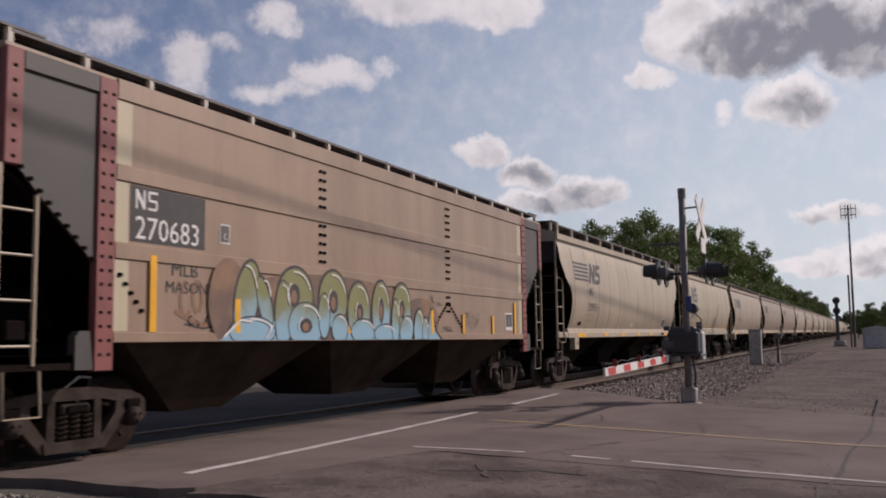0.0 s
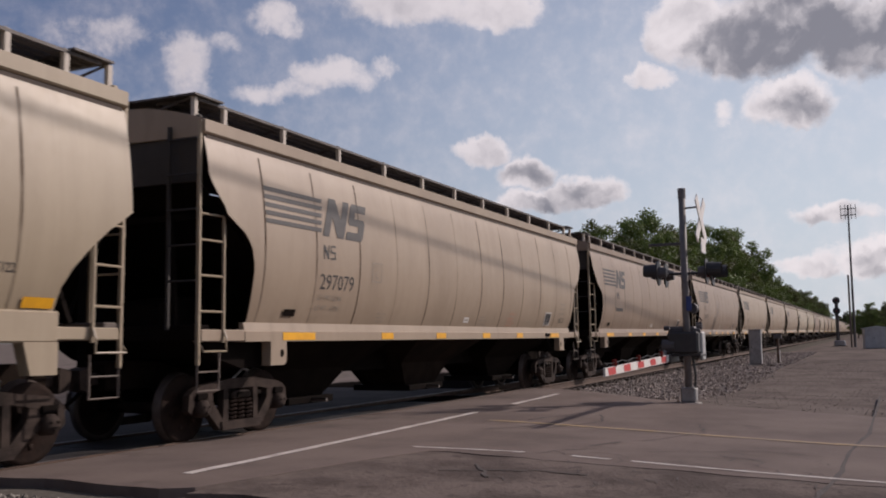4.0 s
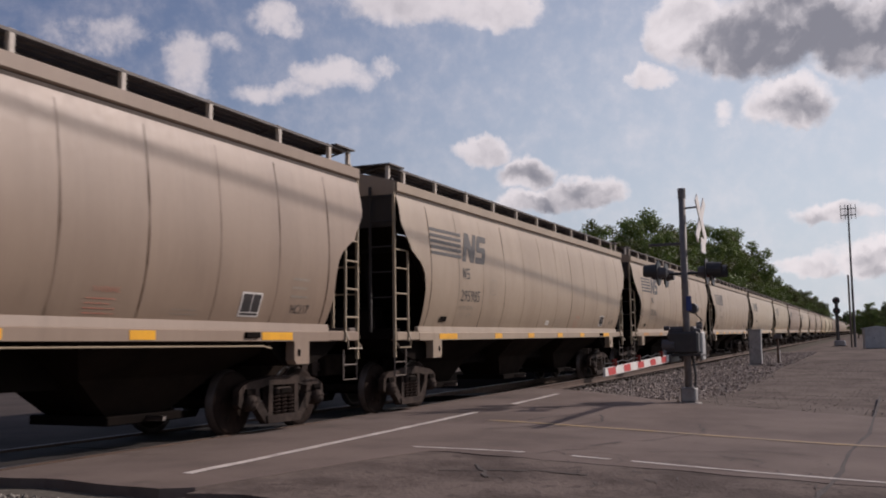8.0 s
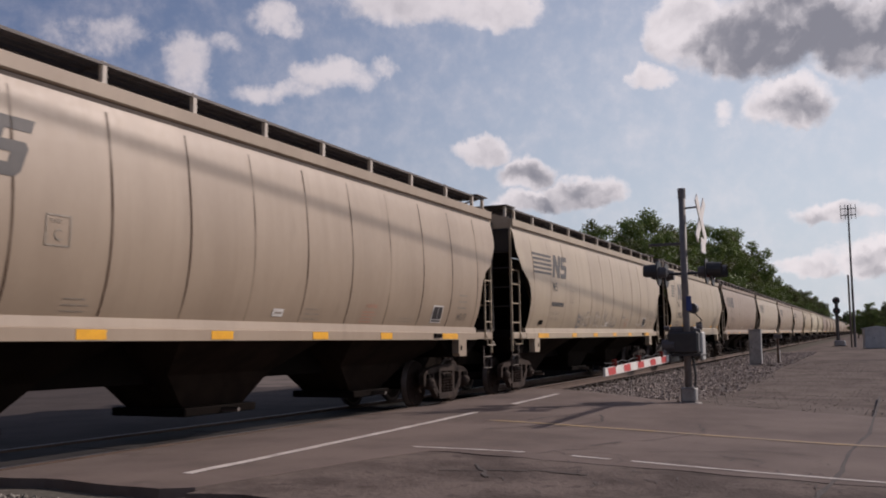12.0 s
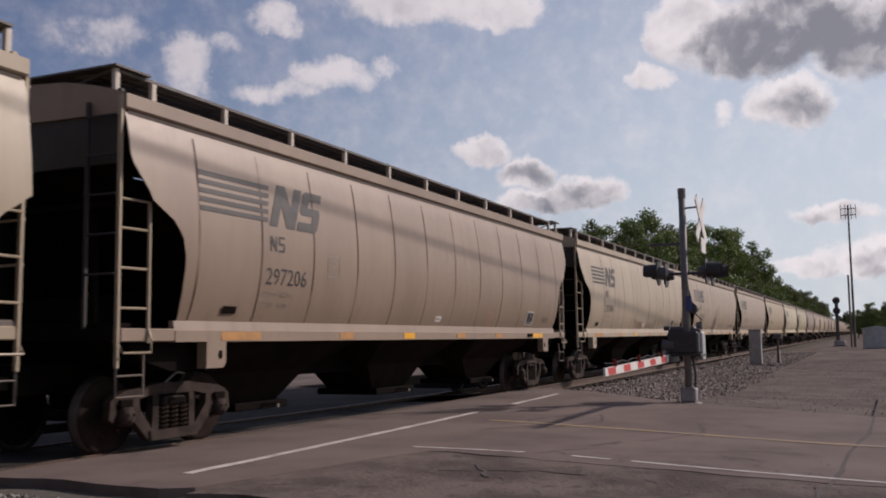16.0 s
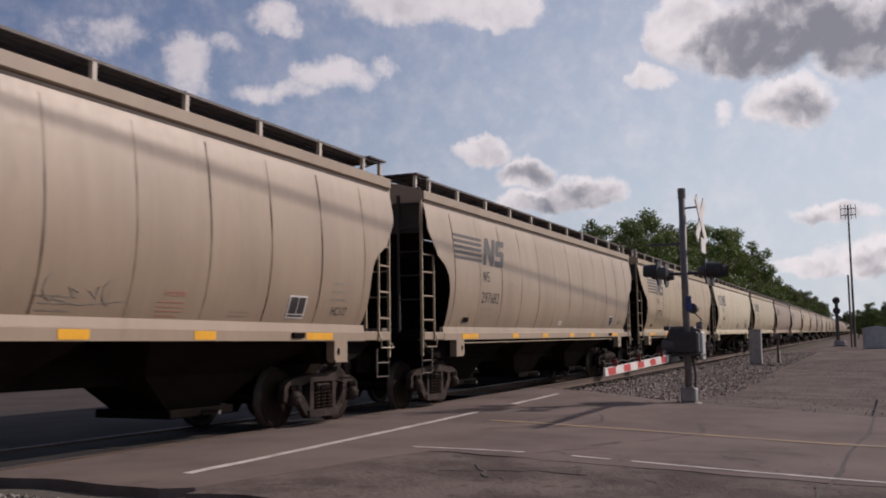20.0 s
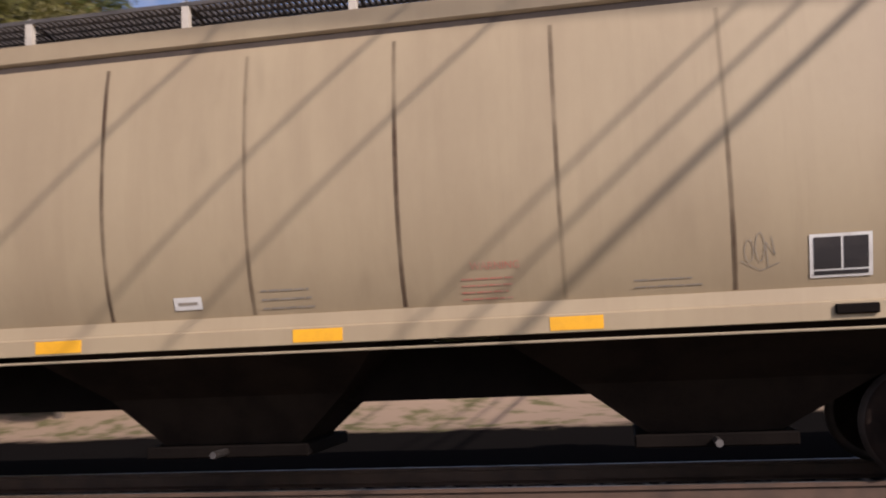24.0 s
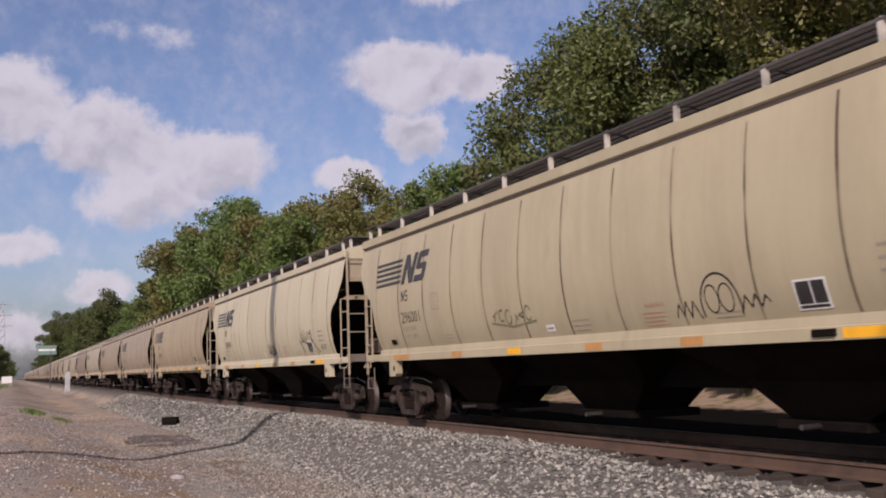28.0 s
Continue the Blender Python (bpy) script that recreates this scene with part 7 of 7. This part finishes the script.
def stripe_bm(a, b, x0, x1):
    bm = bmesh.new()
    za, zb = arm_z(a, x0, x1), arm_z(b, x0, x1)
    prism(bm, [(a, za - 0.058), (b, zb - 0.058), (b - 0.06, zb + 0.058), (a - 0.06, za + 0.058)], 0.281, 0.324)
    return bm


MAST = material("dull_grey_mast_paint", (0.20, 0.185, 0.178), (0.12, 0.11, 0.105), 0.6, scale=5.0, stain=0.6, bump=0.08)
SIGN_BLUE = material("blue_sign", (0.03, 0.06, 0.22), (0.025, 0.045, 0.15), 0.4, scale=6.0, stain=0.3, bump=0.0)
GALV_DARK = material("dull_grey_steel", (0.11, 0.10, 0.10), (0.07, 0.065, 0.064), 0.55, metal=0.2, scale=5.0, stain=0.6, bump=0.08)
LENS = material("dark_red_lens", (0.14, 0.012, 0.010), (0.08, 0.01, 0.01), 0.15, scale=6.0, stain=0.3, bump=0.0)
crossing_signal()


# ------------------------------------------------------------------ trackside things on the climb
def relay_cabinet(x, y, w, h, label, paint):
    c = thing("relay_cabinet", label, "cabinet", "trackside cabinets", at=pose(x, y, ground_z(x, y)))
    part("body", box_bm(-w / 2, w / 2, -0.3, 0.3, 0.12, h, 0.02), paint, c)
    part("plinth", box_bm(-w / 2 - 0.05, w / 2 + 0.05, -0.36, 0.36, -0.3, 0.12), CONCRETE, c)
    d = part("door", box_bm(-w / 2 - 0.02, -w / 2, -0.26, 0.26, 0.2, h - 0.1, 0.006), paint, c)
    part("handle", tube_bm([(-w / 2 - 0.04, 0.18, h * 0.5), (-w / 2 - 0.04, 0.18, h * 0.5 + 0.15)], 0.012, 5), DARK_METAL, d)
    part("lid", box_bm(-w / 2 - 0.04, w / 2 + 0.04, -0.34, 0.34, h, h + 0.05, 0.015), paint, c)


relay_cabinet(51.7, 5.42, 0.55, 1.85, "grey relay cabinet on a mound beside the track", GALV)
relay_cabinet(-132.0, 6.5, 0.9, 2.6, "silver-grey relay cabinet on the gravel lot", CABINET)
p = thing("marker_post", "short rusty steel post beside the relay cabinet", "post", at=pose(52.0, 4.35, ground_z(52.0, 4.35)))
part("shaft", tube_bm([(0, 0, -0.2), (0, 0, 1.5)], 0.06, 8), RUST, p)
part("cap", box_bm(-0.12, 0.12, -0.2, 0.2, 1.4, 1.62, 0.02), GALV_DARK, p)
p = thing("marker_post", "short white marker post beside the track", "post", at=pose(58.0, 4.8, ground_z(58.0, 4.8)))
part("shaft", box_bm(-0.06, 0.06, -0.06, 0.06, -0.2, 0.75), WHITE, p)


def block_signal(x, y):
    s = thing("block_signal", "black railway signal with two round heads on a mast", "railway signal", at=pose(x, y, ground_z(x, y)))
    part("mast", tube_bm([(0, 0, -0.3), (0, 0, 5.7)], 0.09, 10), DARK_METAL, s)
    for z in (5.45, 4.2):
        d = bmesh.new()
        tube(d, [(-0.12, 0, z), (-0.16, 0, z)], 0.43, 22)
        hd = part("signal_head", d, DARK_METAL, s, "black round signal head")
        part("hood", tube_bm([(-0.16, 0, z), (-0.5, 0, z)], 0.16, 12, caps=False), DARK_METAL, hd)
        part("lens", tube_bm([(-0.17, 0, z), (-0.19, 0, z)], 0.12, 12), LENS, hd)
    part("ladder", box_bm(0.12, 0.16, -0.2, 0.2, 0.4, 5.5), GALV_DARK, s)
    part("foundation", box_bm(-0.4, 0.4, -0.4, 0.4, -0.3, 0.15), CONCRETE, s)


block_signal(124.0, 3.45)


def radio_tower(x, y):
    t = thing("radio_pole", "tall slim steel radio pole with antennas", "radio pole", at=pose(x, y, ground_z(x, y)))
    part("pole", tube_bm([(0, 0, -0.3), (0, 0, 15.4)], [0.14, 0.08], 8), GALV_DARK, t)
    part("lower_pole", tube_bm([(0, 0.35, -0.3), (0, 0.35, 7.8)], 0.10, 8), WOOD, t)
    part("antenna_frame", box_bm(-0.05, 0.05, -0.75, 0.75, 14.3, 14.38), GALV_DARK, t)
    part("antenna_frame", box_bm(-0.05, 0.05, -0.75, 0.75, 15.0, 15.08), GALV_DARK, t)
    for k in (-0.75, -0.3, 0.3, 0.75):
        part("antenna", tube_bm([(0, k, 13.9), (0, k, 15.5)], 0.035, 6), GALV_DARK, t)


radio_tower(111.0, 1.4)
sh = thing("equipment_shed", "pale grey metal equipment shed on the gravel lot", "shed", at=pose(103.0, -0.6, ground_z(103.0, -0.6), 0, 0, 6))
part("wall", box_bm(-1.1, 1.1, -1.1, 1.1, 0.0, 1.95, 0.02), CABINET, sh)
part("roof", prism_x([(-1.25, 1.92), (1.25, 1.92), (1.25, 2.0), (0, 2.2), (-1.25, 2.0)], -1.22, 1.22), CABINET, sh)
d = part("door", box_bm(-1.13, -1.10, -0.5, 0.4, 0.05, 1.80, 0.01), CABINET, sh)
part("handle", tube_bm([(-1.145, 0.25, 0.95), (-1.145, 0.25, 1.08)], 0.02, 5), DARK_METAL, d)
p = thing("switch_machine", "low grey switch machine beside the track", "switch machine", at=pose(118.0, 3.1, ground_z(118.0, 3.1)))
part("case", box_bm(-0.5, 0.5, -0.6, 0.6, 0.0, 0.7, 0.12), GALV, p)
part("base", box_bm(-0.7, 0.7, -0.9, 0.9, -0.2, 0.05), TIE, p)

# ------------------------------------------------------------------ things on the western lot
b = thing("timber_block", "short dark cut end of a wooden tie on the dirt", "timber", at=pose(-40.5, 5.95, ground_z(-40.5, 5.95), 0, 0, 62))
part("timber", box_bm(-0.32, 0.32, -0.16, 0.16, -0.02, 0.34, 0.02), GRIME_SHADE, b)
st = thing("stone_lump", "single pale stone on the dirt", "stone", at=pose(-20.0, 3.05, ground_z(-20.0, 3.05)))
bm = bmesh.new()
bmesh.ops.create_icosphere(bm, subdivisions=2, radius=0.16)
for v in bm.verts:
    v.co *= 1 + 0.3 * noise.noise(v.co * 5)
    v.co.z *= 0.5
part("lump", bm, CONCRETE, st)


def grass_tuft(name, spots, seed, label, mat):
    rs = np.random.RandomState(seed)
    vs, fs = [], []
    for cx, cy, rx, ry, n, h in spots:
        for _ in range(n):
            x, y = cx + rs.normal() * rx * 0.5, cy + rs.normal() * ry * 0.5
            z = ground_z(x, y)
            a, l, hh = rs.uniform(0, 6.28), rs.uniform(0.03, 0.12), h * rs.uniform(0.4, 1.1)
            w = 0.02
            i = len(vs)
            vs += [(x - w * math.sin(a), y + w * math.cos(a), z - 0.02), (x + w * math.sin(a), y - w * math.cos(a), z - 0.02), (x + l * math.cos(a), y + l * math.sin(a), z + hh)]
            fs.append((i, i + 1, i + 2))
    me = bpy.data.meshes.new(name)
    me.from_pydata(vs, [], fs)
    me.materials.append(mat)
    tagged(new(name, me), label, "grass", kind="stuff")


grass_tuft("grass", [(-50, 0.9, 3.5, 0.5, 900, 0.16), (-46, 2.0, 2.2, 0.4, 500, 0.14), (-120, -3.5, 40, 1.6, 4000, 0.5), (-190, -4, 30, 3, 3000, 0.6)], 3, "sparse green grass on the dirt lot", LEAF_BRIGHT)
grass_tuft("weeds", [(x, 21.5 + (x % 3), 1.1, 0.9, 320, 0.42) for x in range(-60, 2, 7)], 4, "green weeds on the bank behind the track", LEAF_DARK)


def sign_gantry(x, y):
    g = thing("signal_bridge_sign", "pale green sign board on a thin steel pole", "sign", at=pose(x, y, ground_z(x, y)))
    part("pole", tube_bm([(0, 0, -0.3), (0, 0, 7.2)], 0.09, 6), GALV_DARK, g)
    part("board", box_bm(-0.05, 0.05, -2.3, 1.0, 6.2, 7.9, 0.02), SIGN_GREEN, g)
    part("board_band", box_bm(0.05, 0.07, -2.1, 0.8, 6.9, 7.25), WHITE, g)


SIGN_GREEN = material("faded_green_sign", (0.16, 0.24, 0.20), (0.12, 0.18, 0.15), 0.5, scale=2.0, stain=0.4, bump=0.0)
sign_gantry(-190.0, 6.4)
v = thing("white_box", "small white box on posts at the lot's edge", "sign", at=pose(-215.0, -1.0, ground_z(-215.0, -1.0)))
part("panel", box_bm(-0.4, 0.4, -1.0, 1.0, 0.6, 2.0, 0.05), WHITE, v)
part("post", box_bm(-0.05, 0.05, -0.8, -0.7, -0.2, 0.6), WHITE, v)
part("post", box_bm(-0.05, 0.05, 0.7, 0.8, -0.2, 0.6), WHITE, v)


def pylon(x, y, h):
    t = thing("power_pylon", "tall slim lattice power pylon in the distance", "pylon", at=pose(x, y, ground_z(x, y)))
    for sx in (-1, 1):
        for sy in (-1, 1):
            part("leg", tube_bm([(sx * 1.8, sy * 1.8, -0.3), (sx * 0.5, sy * 0.5, h)], 0.12, 4), GALV, t)
    bm = bmesh.new()
    for k in range(10):
        a, b = h * k / 10, h * (k + 1) / 10
        wa, wb = 1.8 - 1.3 * k / 10, 1.8 - 1.3 * (k + 1) / 10
        for s in (-1, 1):
            tube(bm, [(s * wa, -wa, a), (s * wb, wb, b)], 0.07, 4)
            tube(bm, [(-wa, s * wa, a), (wb, s * wb, b)], 0.07, 4)
    part("bracing", bm, GALV, t)
    for z in (0.7, 0.83, 0.96):
        part("cross_arm", tube_bm([(0, -3.2, h * z), (0, 3.2, h * z)], 0.12, 4), GALV, t)


pylon(-330.0, -3.4, 26.0)


# ------------------------------------------------------------------ power line behind the lot, which shades the cars
def power_pole(x, y, h, turn):
    p = thing("utility_pole", "weathered wooden utility pole with a cross arm", "utility pole", "utility poles", at=pose(x, y, ground_z(x, y), 0, 0, turn))
    part("pole", tube_bm([(0, 0, -0.5), (0, 0, h)], [0.24, 0.19], 12), WOOD, p)
    part("cross_arm", box_bm(-0.06, 0.06, -1.3, 1.3, h - 0.55, h - 0.42, 0.01), WOOD, p)
    ins = part("insulator", tube_bm([(0, 1.15, h - 0.42), (0, 1.15, h - 0.24)], 0.05, 8), GALV, p)
    again(ins, Matrix.Translation((0, -1.0, 0)))
    again(ins, Matrix.Translation((0, -2.3, 0)))


def wire(a, b, sag, r, label):
    a, b = Vector(a), Vector(b)
    pts = [a.lerp(b, k / 16) - Vector((0, 0, sag * 4 * (k / 16) * (1 - k / 16))) for k in range(17)]
    tagged(link_mesh("overhead_wire", tube_bm(pts, r, 5), DARK_METAL), label, "wire", "overhead wires")


POLES = [(-72.0, -15.0, 13.4), (-20.25, -1.1, 15.1), (70.0, -8.0, 17.4)]
for x, y, h in POLES:
    power_pole(x, y, h, 0)
for dy in (1.15, 0.15, -1.15):
    wire((-72.0, -15.0 + dy, 12.8), (-20.25, -1.1 + dy, 14.42), 0.6, 0.016, "dark overhead wire along the track")
for dy in (0.0,):
    wire((-20.25, -1.1 + dy, 14.5), (70.0, -8.0 + dy, 16.9), 0.4, 0.045, "thick dark overhead cable along the track")
power_pole(4.6, -16.0, 9.4, 90)
power_pole(4.6, 27.0, 9.4, 90)
for x, r in ((7.62, 0.042), (7.1, 0.022), (6.6, 0.018), (4.5, 0.018), (3.5, 0.018), (1.8, 0.018)):
    wire((x, -16.0, 9.2), (x, 27.0, 9.2), 0.5, r, "dark overhead wire across the track")
# ------------------------------------------------------------------ motion of the train
def motions():
    times = [float(k) for k in range(24)] + [23.2, 23.4, 23.6, 23.8, 24.0, 24.2, 24.4, 24.6] + [25.0, 26.0, 27.0, 28.0]
    times = sorted(set(times))
    for n, car in cars.items():
        rows = []
        for t in times:
            x = train_x(t) + car_offset(n)
            a, b = grade(x - 7.0), grade(x + 7.0)
            rows.append((t, pose(x, YC, (a + b) / 2, 0, -math.degrees(math.atan2(b - a, 14.0)), 0)))
        walk(car, rows)
        if n not in NEAR:
            continue
        for w in [o for o in car.children if "spin" in o]:
            base = w.matrix_basis.translation.copy()
            rows = []
            ts = [k / FPS for k in range(28 * FPS + 1)]
            ts = [t for t in ts if t in (0.0, 28.0) or -26.8 < train_x(t) + car_offset(n) + base.x < 30.8]
            for t in ts:
                x = min(30.0, max(-26.0, train_x(t) + car_offset(n) + base.x))
                ang = (x - 30.0) / 0.457
                rows.append((t, Matrix.Translation(base) @ Matrix.Rotation(ang, 4, "Y")))
            walk(w, rows)


motions()
